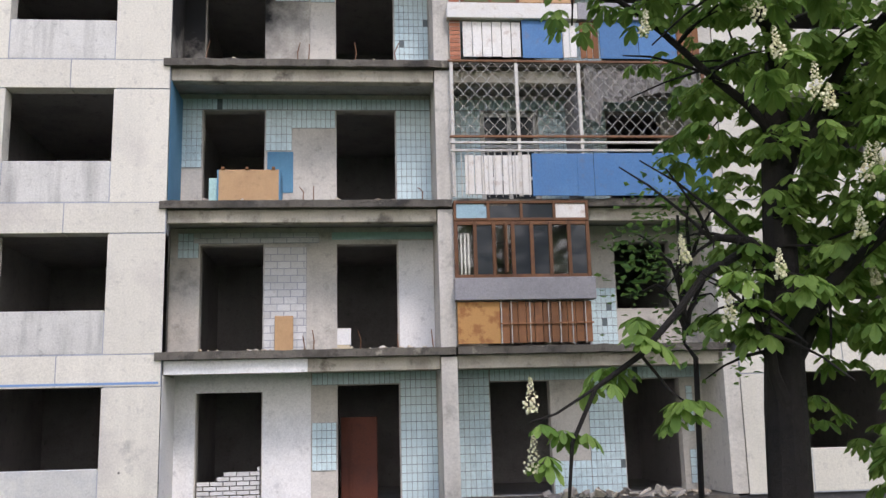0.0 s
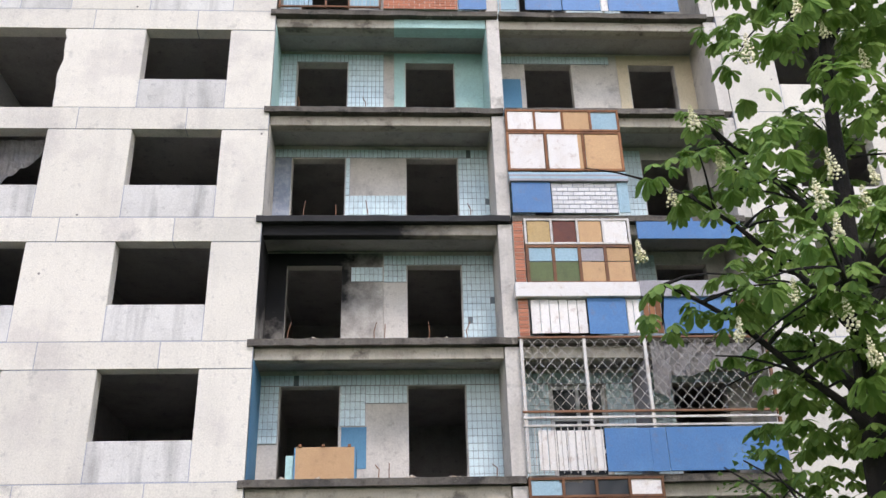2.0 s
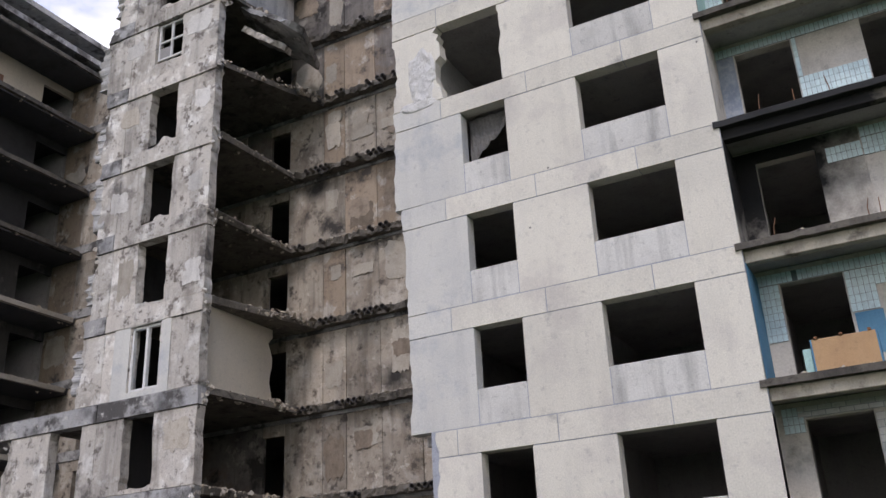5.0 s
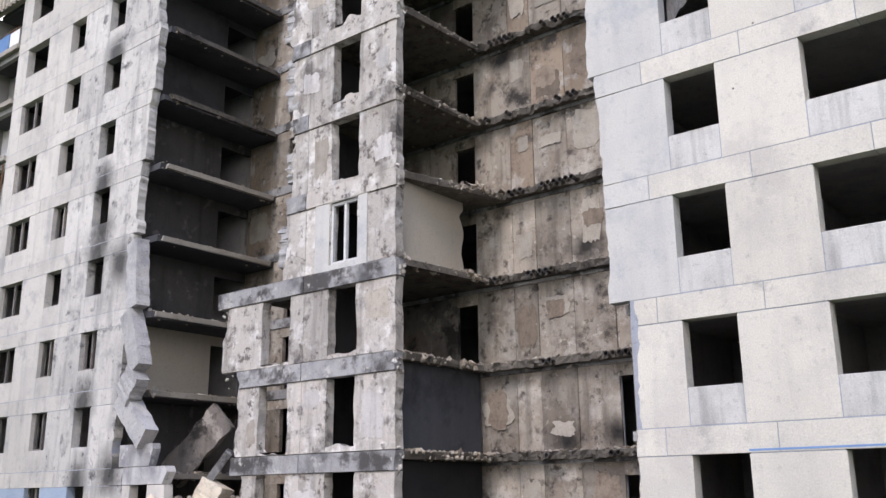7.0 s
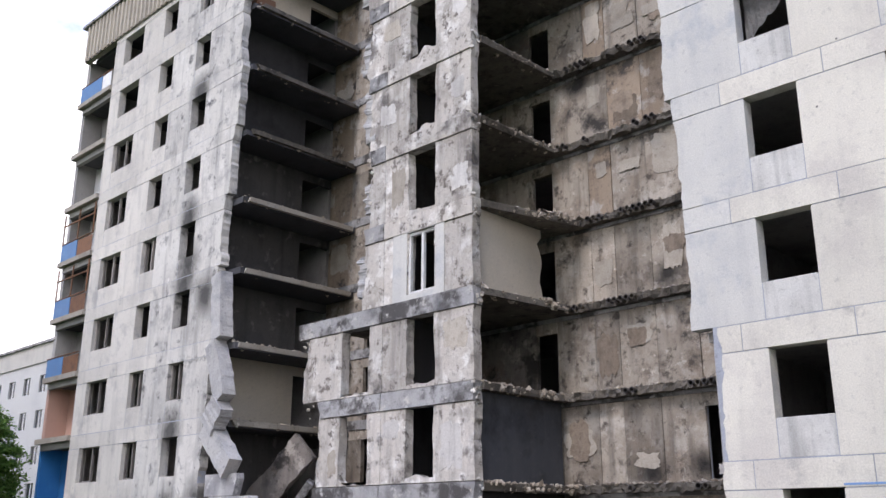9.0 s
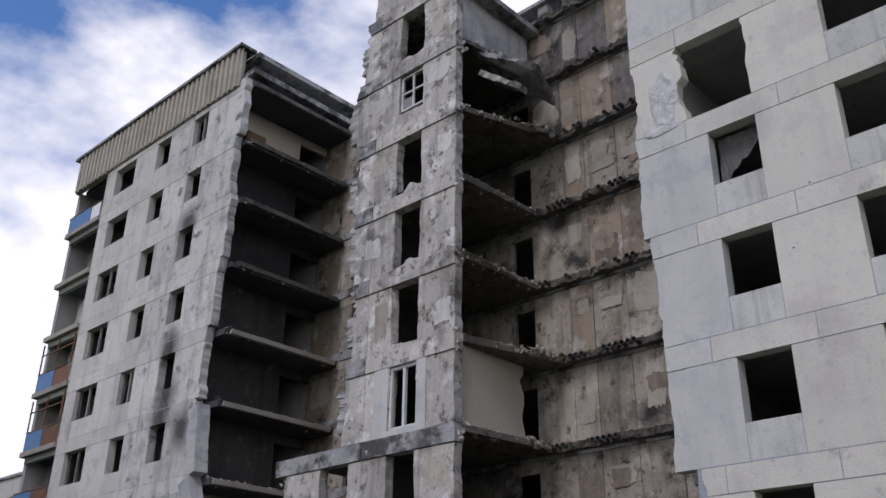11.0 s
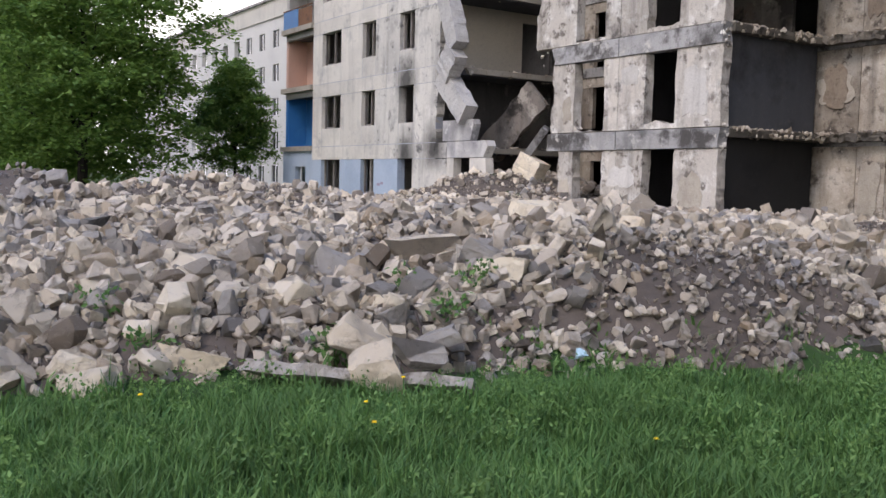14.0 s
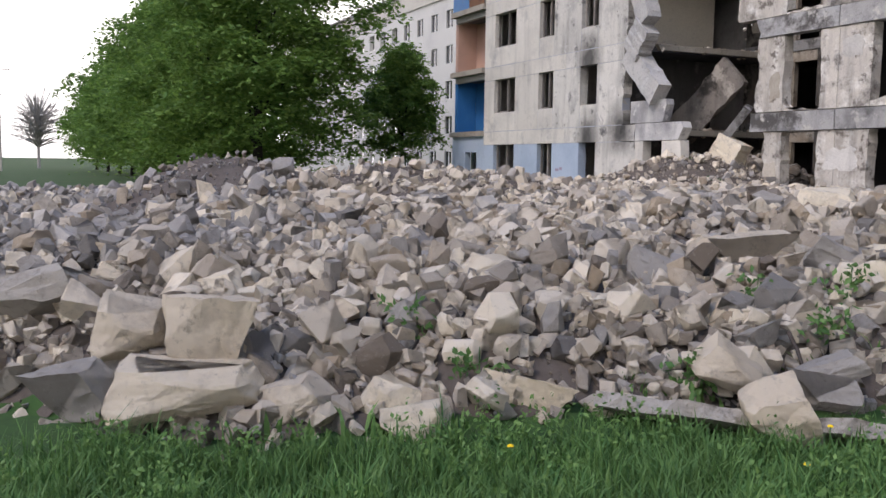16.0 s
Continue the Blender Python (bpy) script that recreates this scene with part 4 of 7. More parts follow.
while len(small) < 14000:
    x, y = -7.0 - 8.5 * random.random() ** 1.25, random.uniform(-21.5, -5.0)
    e = in_heap(x, y)
    if random.random() < rubble_mask(x, y) and random.random() > 0.65 * e:
        s = 0.055 + 0.09 * random.random() ** 1.8
        small.append((x, y, mound_z(x, y) + s * random.uniform(0.1, 0.6), s * (1.0 if e < 0.5 else 0.75), random.uniform(0.5, 1.0), tone(x, y)))
spill("rubble_stones", small, (CHUNK, CHUNK_ASH), "fist sized angular stones of broken concrete and brick", SHARDS)
while len(mid) < 1900:
    x, y = random.uniform(-15.5, -7.2), random.uniform(-21.5, -5.0)
    k = rubble_mask(x, y)
    if random.random() < k ** 1.1 and random.random() > 1.2 * in_heap(x, y):
        s = 0.11 + 0.15 * random.random() ** 2.6
        mid.append((x, y, mound_z(x, y) + s * random.uniform(0.1, 0.7), s, random.uniform(0.5, 0.95), tone(x, y)))
spill("rubble_lumps", mid, (CHUNK, CHUNK_ASH), "heaped head sized lumps of broken concrete", BLOCKS)
while len(far) < 9000:
    x, y = -14.5 - 17 * random.random() ** 1.3, random.uniform(-27, 2.5)
    k = rubble_mask(x, y)
    if random.random() < k ** 1.3 and random.random() > 1.0 * in_heap(x, y):
        s = 0.08 + 0.2 * random.random() ** 2.4
        far.append((x, y, mound_z(x, y) + s * random.uniform(0.05, 0.5), s, random.uniform(0.5, 0.95), tone(x, y)))
spill("rubble_lumps", far, (CHUNK, CHUNK_ASH), "grey and tan concrete lumps on the far rubble", LUMPS)

ROCKS = []
for i in range(16):
    bm = cut_block(40 + i, 4 + i % 4, 0.05, 0.33)
    me = bpy.data.meshes.new("concrete_chunk")
    bm.to_mesh(me)
    bm.free()
    ROCKS.append(me)


def chunk(x, y, sx, sy, sz, mat="pale", up=0.32, yaw=None, tilt=0.35, mid_z=None):
    me = random.choice(ROCKS)
    key = me.name + mat
    if key not in bpy.data.meshes:
        c = me.copy()
        c.name = key
        c.materials.append({"pale": CHUNK_PALE, "grey": CHUNK_GREY}[mat])
    ob = new("concrete_chunk", bpy.data.meshes[key])
    ob.location = (x, y, ground_z(x, y) + sz * up if mid_z is None else mid_z)
    ob.rotation_euler = (random.gauss(0, tilt), random.gauss(0, tilt), random.uniform(0, 6.3) if yaw is None else radians(yaw))
    ob.scale = (sx, sy, sz)
    return tagged(ob, ("large pale tan broken concrete block on the rubble" if mat == "pale" else "large grey broken concrete block on the rubble"), "concrete chunk", "large rubble blocks")


# large blocks: x, y, height of the middle, length, depth, height, turn, tilt, tone
for x, y, z, sx, sy, sz, yaw, tilt, m in ((-9.62, -18.12, -0.03, 0.80, 0.42, 0.30, 66, 0.05, "pale"), (-9.89, -17.93, 0.27, 0.40, 0.36, 0.38, 80, 0.3, "pale"), (-10.17, -17.23, 0.07, 0.38, 0.34, 0.38, 40, 0.2, "pale"),
                                          (-9.44, -17.51, -0.13, 0.38, 0.34, 0.27, 60, 0.2, "pale"), (-9.75, -18.62, 0.0, 0.28, 0.22, 0.30, 50, 0.3, "grey"), (-10.68, -15.62, 0.36, 0.52, 0.34, 0.34, 70, 0.5, "pale"),
                                          (-15.85, -13.2, 0.52, 1.05, 0.8, 0.55, 66, 0.1, "pale"), (-10.2, -14.4, 0.40, 0.50, 0.36, 0.34, 60, 0.3, "grey"), (-10.15, -13.35, 0.57, 0.60, 0.46, 0.36, 66, 0.1, "pale"),
                                          (-9.58, -15.15, 0.17, 0.34, 0.26, 0.26, 30, 0.4, "pale"), (-8.08, -15.2, -0.08, 0.36, 0.30, 0.25, 60, 0.2, "pale"), (-10.16, -18.34, 0.24, 0.40, 0.36, 0.32, 70, 0.2, "pale"),
                                          (-10.85, -16.05, 0.27, 0.32, 0.28, 0.34, 20, 0.3, "pale"), (-9.86, -16.0, 0.0, 0.46, 0.3, 0.18, 60, 0.5, "grey"), (-9.42, -12.66, 0.50, 0.47, 0.40, 0.34, 66, 0.2, "pale"),
                                          (-11.7, -9.9, 0.82, 0.7, 0.5, 0.36, 50, 0.2, "pale"), (-11.1, -9.7, 0.80, 0.6, 0.5, 0.34, 70, 0.2, "pale"), (-10.6, -10.0, 0.72, 0.62, 0.45, 0.34, 66, 0.2, "pale"), (-10.1, -10.1, 0.66, 0.55, 0.4, 0.28, 80, 0.2, "pale"),
                                          (-12.1, -10.5, 0.82, 0.6, 0.5, 0.4, 40, 0.3, "pale"), (-11.3, -10.5, 0.78, 0.5, 0.4, 0.34, 20, 0.3, "pale"), (-9.5, -13.2, 0.50, 0.5, 0.3, 0.28, 66, 0.5, "grey"), (-9.9, -12.9, 0.52, 0.5, 0.2, 0.36, 66, 0.6, "grey"),
                                          (-17.9, -13.0, 0.52, 0.75, 0.25, 0.6, 50, 0.5, "pale"), (-17.0, -13.2, 0.52, 0.6, 0.3, 0.5, 80, 0.4, "grey"),
                                          (-9.25, -17.0, -0.12, 0.3, 0.26, 0.25, 10, 0.3, "pale"), (-9.0, -16.9, -0.2, 0.34, 0.24, 0.2, 50, 0.2, "pale"), (-9.6, -16.7, -0.02, 0.34, 0.24, 0.2, 50, 0.3, "pale"), (-9.1, -16.2, -0.12, 0.4, 0.2, 0.2, 70, 0.2, "pale"),
                                          (-8.6, -15.05, 0.05, 0.40, 0.30, 0.22, 60, 0.4, "pale"), (-8.1, -14.75, -0.04, 0.36, 0.14, 0.18, 80, 0.5, "grey"), (-8.4, -14.5, 0.02, 0.42, 0.26, 0.12, 55, 0.4, "grey"), (-10.5, -14.9, 0.38, 0.5, 0.2, 0.3, 40, 0.5, "grey"), (-11.5, -18.9, 0.25, 0.8, 0.5, 0.25, 66, 0.3, "grey")):
    chunk(x, y, sx, sy, sz, m, None, yaw, tilt, z)
n = 0
while n < 240:
    x, y = -8.9 - 14 * random.random() ** 1.6, random.uniform(-21.5, -2)
    if rubble_mask(x, y) > 0.8 and in_heap(x, y) < 0.4:
        s = 0.17 + 0.14 * random.random() ** 2.2
        chunk(x, y, s * random.uniform(0.95, 1.45), s, s * random.uniform(0.5, 0.85), "grey" if random.random() < 0.15 + greyness(x, y) else "pale")
        n += 1


# a broken ribbed slab lying along the grass edge, and smaller slab pieces
def plank(name, p, q, width, thick, mat, label, category, roll=0.0, group="", rough=0.06):
    a, b = Vector(p), Vector(q)
    n = 22
    d = (b - a).normalized()
    side = d.cross(Vector((0, 0, 1))).normalized()
    side = Matrix.Rotation(radians(roll), 3, d) @ side
    upv = side.cross(d)
    bm, rows = bmesh.new(), []
    for i in range(n + 1):
        c = a.lerp(b, i / n)
        j = [rough * (noise.noise(Vector((i * 0.31, s * 5.1, p[0] + p[2]))) + 0.35 * noise.noise(Vector((i * 1.7, s * 5.1, p[0])))) for s in range(4)]
        rows.append([bm.verts.new(c + side * (sx * width / 2 + j[s] * width) + upv * (su * thick / 2 + j[(s + 1) % 4] * thick)) for s, (sx, su) in enumerate(((-1, -1), (1, -1), (1, 1), (-1, 1)))])
    for i in range(n):
        for s in range(4):
            bm.faces.new([rows[i][s], rows[i + 1][s], rows[i + 1][(s + 1) % 4], rows[i][(s + 1) % 4]])
    bm.faces.new(rows[0][::-1])
    bm.faces.new(rows[-1])
    bmesh.ops.recalc_face_normals(bm, faces=bm.faces[:])
    return solo(name, bm, mat, label, category, group)


BEAM_PALE = weathered("old_slab_concrete", (0.40, 0.37, 0.33), (0.28, 0.26, 0.23), (0.13, 0.12, 0.10), grain=25, patch=4.0, runs=0.1, bump=0.9, vary=0.05, mottle=(((0.16, 0.145, 0.12), 7.0, 0.54, 0.64),))
plank("broken_slab", (-8.93, -15.75, -0.22), (-7.72, -14.55, -0.24), 0.46, 0.09, BEAM_PALE, "long broken concrete slab lying at the edge of the grass", "concrete slab", -28, "", 0.2)
# hanging remains at the wing's broken edge
HANG = weathered("hanging_concrete", (0.45, 0.44, 0.42), (0.30, 0.30, 0.30), (0.10, 0.10, 0.10), grain=16, patch=1.1, runs=0.4, bump=0.8, vary=0.1)
for p, q, w in (((-30.7, 0.15, 10.7), (-30.35, 0.1, 8.2), 0.75), ((-30.7, 0.1, 8.05), (-29.7, 0.0, 5.95), 0.75), ((-29.75, -0.05, 5.85), (-30.45, 0.0, 5.0), 0.95), ((-30.75, 0.1, 5.05), (-29.0, 0.0, 3.55), 0.8)):
    plank("hanging_panel", p, q, w, 0.5, HANG, "broken facade strip hanging by its reinforcement bars", "concrete panel", 90, "hanging panels", 0.08)
plank("fallen_slab", (-31.28, 2.60, 2.42), (-29.12, 3.20, 4.54), 1.2, 0.2, INNER_DARK, "floor slab leaning from the rubble to the broken storey", "concrete slab", 90, "", 0.09)
plank("fallen_block", (-27.75, 1.2, 0.6), (-27.1, 1.5, 2.1), 0.95, 0.6, CHUNK_PALE, "pale concrete block standing askew on the collapse heap", "concrete block", 80, "", 0.08)
plank("fallen_block", (-28.9, 0.9, 0.5), (-28.3, 1.1, 1.5), 0.6, 0.5, CHUNK_GREY, "grey concrete block leaning on the collapse heap", "concrete block", 60, "", 0.1)
plank("fallen_slab", (-28.0, 1.3, 1.6), (-26.7, 1.6, 3.1), 0.4, 0.25, BEAM_DARK, "broken beam leaning on the collapse heap", "concrete beam", 30)
plank("sagging_slab", (-19.7, 3.6, 22.35), (-17.6, 4.4, 21.0), 2.2, 0.2, BEAM_DARK, "burnt floor slab sagging from the torn stub", "concrete slab", 0, "", 0.12)
plank("sagging_slab", (-19.4, 3.0, 21.6), (-18.0, 3.6, 20.6), 0.5, 0.2, STUB, "broken slab lump hanging under the torn floor", "concrete slab", 20, "", 0.3)
wl1 = thing("wall_wing_remnant", (-29.3, 0, 0), "sooty ground floor remnant of the fallen facade", "wall", "", "structure")
part("panel", wall(-30.3, -27.7, WB + 2.38, WB + 2.95, -0.01, 0.34, right=rag(55, -27.9, 0.3, 4), step=0.2), SOOTY, wl1)
part("panel", wall(-30.3, -30.05 + 0.2, WB - 0.5, WB + 2.36, 0.0, 0.34, step=0.3), WING, wl1)
part("panel", wall(-28.85, -27.6, WB - 0.5, WB + 2.36, 0.0, 0.34, right=rag(56, -27.7, 0.3, 1.5), step=0.25), WING, wl1)
part("sill_panel", wall(-30.6, -28.6, WB + 2.97, WB + 3.7, 0.0, 0.3, right=rag(57, -28.7, 0.25, 3), step=0.2), SOOTY, wl1)

GREY_BOARD = weathered("grey_board", (0.30, 0.29, 0.28), (0.24, 0.23, 0.22), (0.14, 0.13, 0.13), patch=2, runs=0.3)
# ---- wing: fascia, end loggias ----
FASCIA = weathered("ribbed_fascia_sheet", (0.42, 0.38, 0.31), (0.34, 0.31, 0.26), (0.22, 0.19, 0.16), patch=0.8, runs=0.5, vary=0.05)
BLUE = weathered("blue_sheet_metal", (0.06, 0.17, 0.36), (0.08, 0.20, 0.39), (0.12, 0.15, 0.21), patch=1.5, runs=0.25, rough=0.5, vary=0.10, bump=0.05)
PINK = weathered("salmon_plaster", (0.52, 0.33, 0.26), (0.48, 0.31, 0.25), (0.36, 0.26, 0.22), patch=0.7, runs=0.2)
BLUEWALL = weathered("blue_painted_wall", (0.02, 0.14, 0.36), (0.03, 0.17, 0.40), (0.03, 0.10, 0.25), patch=0.9, runs=0.2)
WINEND = weathered("grey_loggia_wall", (0.34, 0.33, 0.31), (0.28, 0.27, 0.26), (0.17, 0.16, 0.16), patch=0.8, runs=0.3)
RUST = weathered("rusty_steel", (0.20, 0.10, 0.055), (0.13, 0.07, 0.045), (0.07, 0.05, 0.04), grain=50, patch=3, runs=0.3, rough=0.8, vary=0.2)
roof = thing("roof_wing", (-37, 3, 25), "flat roof edge of the wing with a ribbed fascia", "roof", "", "structure")
bm = bmesh.new()
prev = None
x = -45.0
i = 0
while x < -30.4:
    yy = -0.16 if (i // 2) % 2 else -0.06
    cur = [bm.verts.new((x, yy, 24.75)), bm.verts.new((x, yy, 26.75))]
    if prev:
        bm.faces.new([prev[0], cur[0], cur[1], prev[1]])
    prev = cur
    x += 0.03 if i % 2 else 0.17
    i += 1
part("fascia", bm, FASCIA, roof)
part("fascia_backing", wall(-45.0, -30.6, 24.75, 26.7, 0.0, 0.2), FASCIA, roof)
part("roof_edge", wall(-45.3, -30.4, 26.76, 26.9, -0.25, 0.6), BEAM_DARK, roof)
part("roof_slab", wall(-45.2, -29.9, 25.35, 25.6, 0.25, 12.0), BEAM_DARK, roof)
part("roof_slab", wall(-45.2, -30.2, 26.5, 26.75, 0.6, 12.0), BEAM_DARK, roof)
part("lift_house", wall(-41.0, -36.5, 26.75, 29.4, 7.5, 11.0), FASCIA, roof)
part("lift_house_cap", wall(-41.2, -36.3, 29.4, 29.6, 7.3, 11.2), BEAM_DARK, roof)
endl = thing("wall_wing_loggias", (-43.2, 0.6, 0), "open end loggias of the wing with painted side walls", "wall", "", "structure")
for k in range(1, 10):
    z = WB + H * (k - 1)
    m = {2: BLUEWALL, 3: PINK, 7: WHITEWALL, 6: WHITEWALL}.get(k, WINEND)
    if k == 1:
        part("panel", wall(-44.9, -41.61, z - 0.4, z + H, 0.0, 0.3, [(-43.5, -42.3, z + 0.75, z + 2.05)]), WING_BLUE, endl)
        continue
    part("rear_panel", wall(-44.88, -41.62, z + 0.14, z + H - 0.04, 1.2, 1.4, [(-44.2, -42.9, z + 0.2, z + 2.2)] if k not in (2, 3) else ()), m, endl)
    part("loggia_slab", wall(-45.0, -41.61, z - 0.03, z + 0.201, -0.13, 1.19), SLAB, endl)
    part("loggia_beam", wall(-44.88, -41.62, z - 0.30, z - 0.031, 0.1, 0.3), WINEND, endl)
    part("side_wall", wall(0.36, 1.19, z + 0.14, z + H - 0.04, -41.75, -41.6, axis="y"), m, endl)
    part("outer_wall", wall(0.25, 1.4, z + 0.14, z + H - 0.04, -45.2, -44.9, axis="y"), m if k in (2, 3) else WINEND, endl)
    if k in (4, 5, 6, 9):
        en = thing("balcony_guard", (-43.2, -0.05, z), "rusty loggia railing with a blue sheet panel", "railing", "wing loggia railings")
        part("sheet", soft_box(-44.85, -43.2 if k != 9 else -42.6, -0.08, -0.05, z + 0.2, z + 1.05, 0.006), BLUE, en)
        part("sheet", soft_box(-43.15 if k != 9 else -42.55, -41.65, -0.07, -0.05, z + 0.2, z + 1.0, 0.006), RUST if k != 9 else WHITEWALL, en)
        part("rail", soft_box(-44.9, -41.65, -0.1, -0.04, z + 1.06, z + 1.11, 0.008), RUST, en)
        if k in (5, 6):
            for x in (-44.85, -43.3, -41.72):
                part("post", soft_box(x, x + 0.06, -0.09, -0.03, z + 1.11, z + 2.6, 0.006), RUST, en)
            part("rail", soft_box(-44.9, -41.65, -0.1, -0.04, z + 2.0, z + 2.06, 0.008), RUST, en)

# window frames left in a few openings
FRAME = weathered("old_window_paint", (0.62, 0.62, 0.60), (0.52, 0.52, 0.50), (0.30, 0.28, 0.25), grain=60, patch=3, runs=0.3, rough=0.6, vary=0.08)
WOODFR = weathered("brown_window_wood", (0.16, 0.075, 0.035), (0.11, 0.05, 0.03), (0.06, 0.04, 0.03), grain=60, patch=3, runs=0.4, rough=0.7, vary=0.2)


WING_FRAME = weathered("smoked_window_wood", (0.24, 0.22, 0.20), (0.14, 0.12, 0.11), (0.06, 0.05, 0.05), grain=60, patch=3, runs=0.4, rough=0.7, vary=0.4)


def bars(name, root, x0, x1, y, z0, z1, cols, rows, mat, t=0.06, d=0.06):
    for i in range(cols + 1):
        x = x0 + (x1 - x0 - t) * i / cols
        part(name, soft_box(x, x + t, y, y + d, z0, z1, 0.006), mat, root)
    for j in range(rows + 1):
        z = z0 + (z1 - z0 - t) * j / rows
        for i in range(cols):
            a = x0 + (x1 - x0 - t) * i / cols + t
            b = x0 + (x1 - x0 - t) * (i + 1) / cols
            part(name, soft_box(a, b, y + 0.005, y + d - 0.005, z, z + t, 0.006), mat, root)


wf = thing("window_stub", (-21.5, SY + 0.1, 9.2), "grey wooden window frame left in the stub", "window", "", "structure")
bars("frame", wf, -22.1, -20.84, SY + 0.05, 8.66, 10.7, 2, 1, FRAME, 0.1, 0.12)
part("casement", soft_box(-21.0, -20.9, SY + 0.17, SY + 0.7, 8.8, 10.5, 0.01), FRAME, wf)
part("surround", wall(-22.75, -20.45, 8.4, 10.8, SY - 0.03, SY - 0.004, [(-22.1, -20.84, 8.66, 10.7)]), PLASTER_BLUE, wf)
for k, col in ((2, LD), (3, LD), (4, LD), (5, LD), (6, LD), (7, LD), (2, LC), (3, LC), (9, LB), (3, LB), (5, LC), (1, LD), (1, LC)):
    z = WB + H * (k - 1)
    f = thing("window_frame", (sum(col) / 2, 0.2, z + SILL), "weathered wooden frame left in a window opening", "window frame", "wing window frames")
    xm = (col[0] + col[1]) / 2
    part("jamb", soft_box(col[0] + 0.01, col[0] + 0.07, 0.16, 0.26, z + SILL + 0.01, z + TOP - 0.01, 0.005), WING_FRAME, f)
    part("mullion", soft_box(xm - 0.04, xm + 0.04, 0.16, 0.26, z + SILL + 0.01, z + TOP - 0.01, 0.005), WING_FRAME, f)
    part("transom", soft_box(col[0] + 0.07, xm - 0.04, 0.17, 0.25, z + SILL + 0.01, z + SILL + 0.07, 0.005), WING_FRAME, f)

# heap of fallen masonry between wing and stub
random.seed(44)
heap = []
for _ in range(1100):
    x, y = random.gauss(-28.2, 1.5), random.gauss(3.0, 1.6)
    if -31.4 < x < -24.0 and 0.2 < y < 5.7:
        top = 1.3 * math.exp(-((x + 28.6) / 2.0) ** 2 - ((y - 3.4) / 2.4) ** 2)
        s = random.uniform(0.15, 0.6)
        heap.append((x, y, 0.3 + top * random.uniform(0.75, 1.0), s, random.uniform(0.4, 0.9)))
scatter("collapse_heap", heap, GRAVEL, "heap of fallen masonry between the wing and the stub")
bm = bmesh.new()
cone = [[bm.verts.new((-28.6 + r * 3.0 * math.cos(t) * 0.9, 3.2 + r * 2.6 * math.sin(t), 0.1 + 1.1 * math.exp(-(r * 1.5) ** 2) + 0.15 * noise.noise(Vector((r * 4, t * 2, 0))))) for t in (k * 0.3927 for k in range(16))] for r in (0.05, 0.25, 0.5, 0.75, 1.0)]
for q in range(4):
    for k in range(16):
        bm.faces.new([cone[q][k], cone[q][(k + 1) % 16], cone[q + 1][(k + 1) % 16], cone[q + 1][k]])
bm.faces.new(cone[0])
solo("collapse_mound", bm, DUST, "dusty core of the collapse heap", "rubble", "", "stuff")
# ragged strips left on the stub's torn side
for k in range(4, 10):
    z = H * (k - 1)
    plank("hanging_panel", (SL[k] - 0.15, SY + 0.2, z + random.uniform(0.3, 0.8)), (SL[k] + random.uniform(-0.35, 0.0), SY + 0.2, z + random.uniform(1.6, 2.5)), random.uniform(0.35, 0.6), 0.3, HANG, "torn concrete strip on the broken side of the stub", "concrete panel", 90, "torn strips", 0.35)
ws8 = thing("window_stub_upper", (-21.4, SY, 20), "grey wooden window frame high in the stub", "window", "", "structure")
bars("frame", ws8, -22.06, -20.88, SY + 0.08, H * 7 + 0.8, H * 7 + 2.28, 2, 2, FRAME, 0.07, 0.08)
part("infill", soft_box(-22.0, -21.5, SY + 0.1, SY + 0.13, H * 7 + 0.8, H * 7 + 1.3, 0.005), GREY_BOARD, ws8)
# torn curtain in the window under the shell hole
bm, rows = bmesh.new(), []
for i in range(15):
    x = -9.76 + 1.1 * i / 14
    ln = 1.25 - 0.95 * i / 14 + 0.14 * noise.noise(Vector((x * 6, 1, 1)))
    rows.append([bm.verts.new((x, 0.42 + 0.03 * math.sin(x * 20 + j), H * 4 + 2.32 - ln * j / 6)) for j in range(7)])
for p, q in zip(rows, rows[1:]):
    for j in range(6):
        bm.faces.new([p[j], q[j], q[j + 1], p[j + 1]])
bmesh.ops.solidify(bm, geom=bm.faces[:], thickness=0.01)
solo("torn_curtain", bm, GREY_BOARD, "torn grey curtain hanging in an empty window", "curtain")
# cupboard left on the top floor of the wing
cb = thing("overturned_cupboard", (-30.6, 0.9, WB + H * 8 + 0.14), "red-brown cupboard lying on the torn top floor", "cupboard")
part("body", soft_box(-31.3, -30.3, 0.55, 1.5, WB + H * 8 + 0.14, WB + H * 8 + 0.62, 0.01), RUST, cb)
part("door", soft_box(-30.295, -30.275, 0.6, 1.45, WB + H * 8 + 0.18, WB + H * 8 + 0.58, 0.004), RUST, cb)

# ---- plants ----
def leaf_material(name, a, b, through=0.35):
    m, n, l, p = nodes(name, 0.55, 0.0, 0.25)
    co = n.new("ShaderNodeTexCoord").outputs["Object"]
    rnd = n.new("ShaderNodeNewGeometry").outputs["Random Per Island"]
    c = mix(n, l, rnd, a, b)
    c = mix(n, l, noise_fac(n, l, co, 2.0, 0.4, 0.7), c, tuple(0.7 * (u + v) / 2 for u, v in zip(a, b)))
    l.new(c, p.inputs["Base Color"])
    tr = n.new("ShaderNodeBsdfTranslucent")
    l.new(c, tr.inputs["Color"])
    ms = n.new("ShaderNodeMixShader")
    ms.inputs[0].default_value = through
    l.new(p.outputs[0], ms.inputs[1])
    l.new(tr.outputs[0], ms.inputs[2])
    l.new(ms.outputs[0], n["Material Output"].inputs["Surface"])
    return m


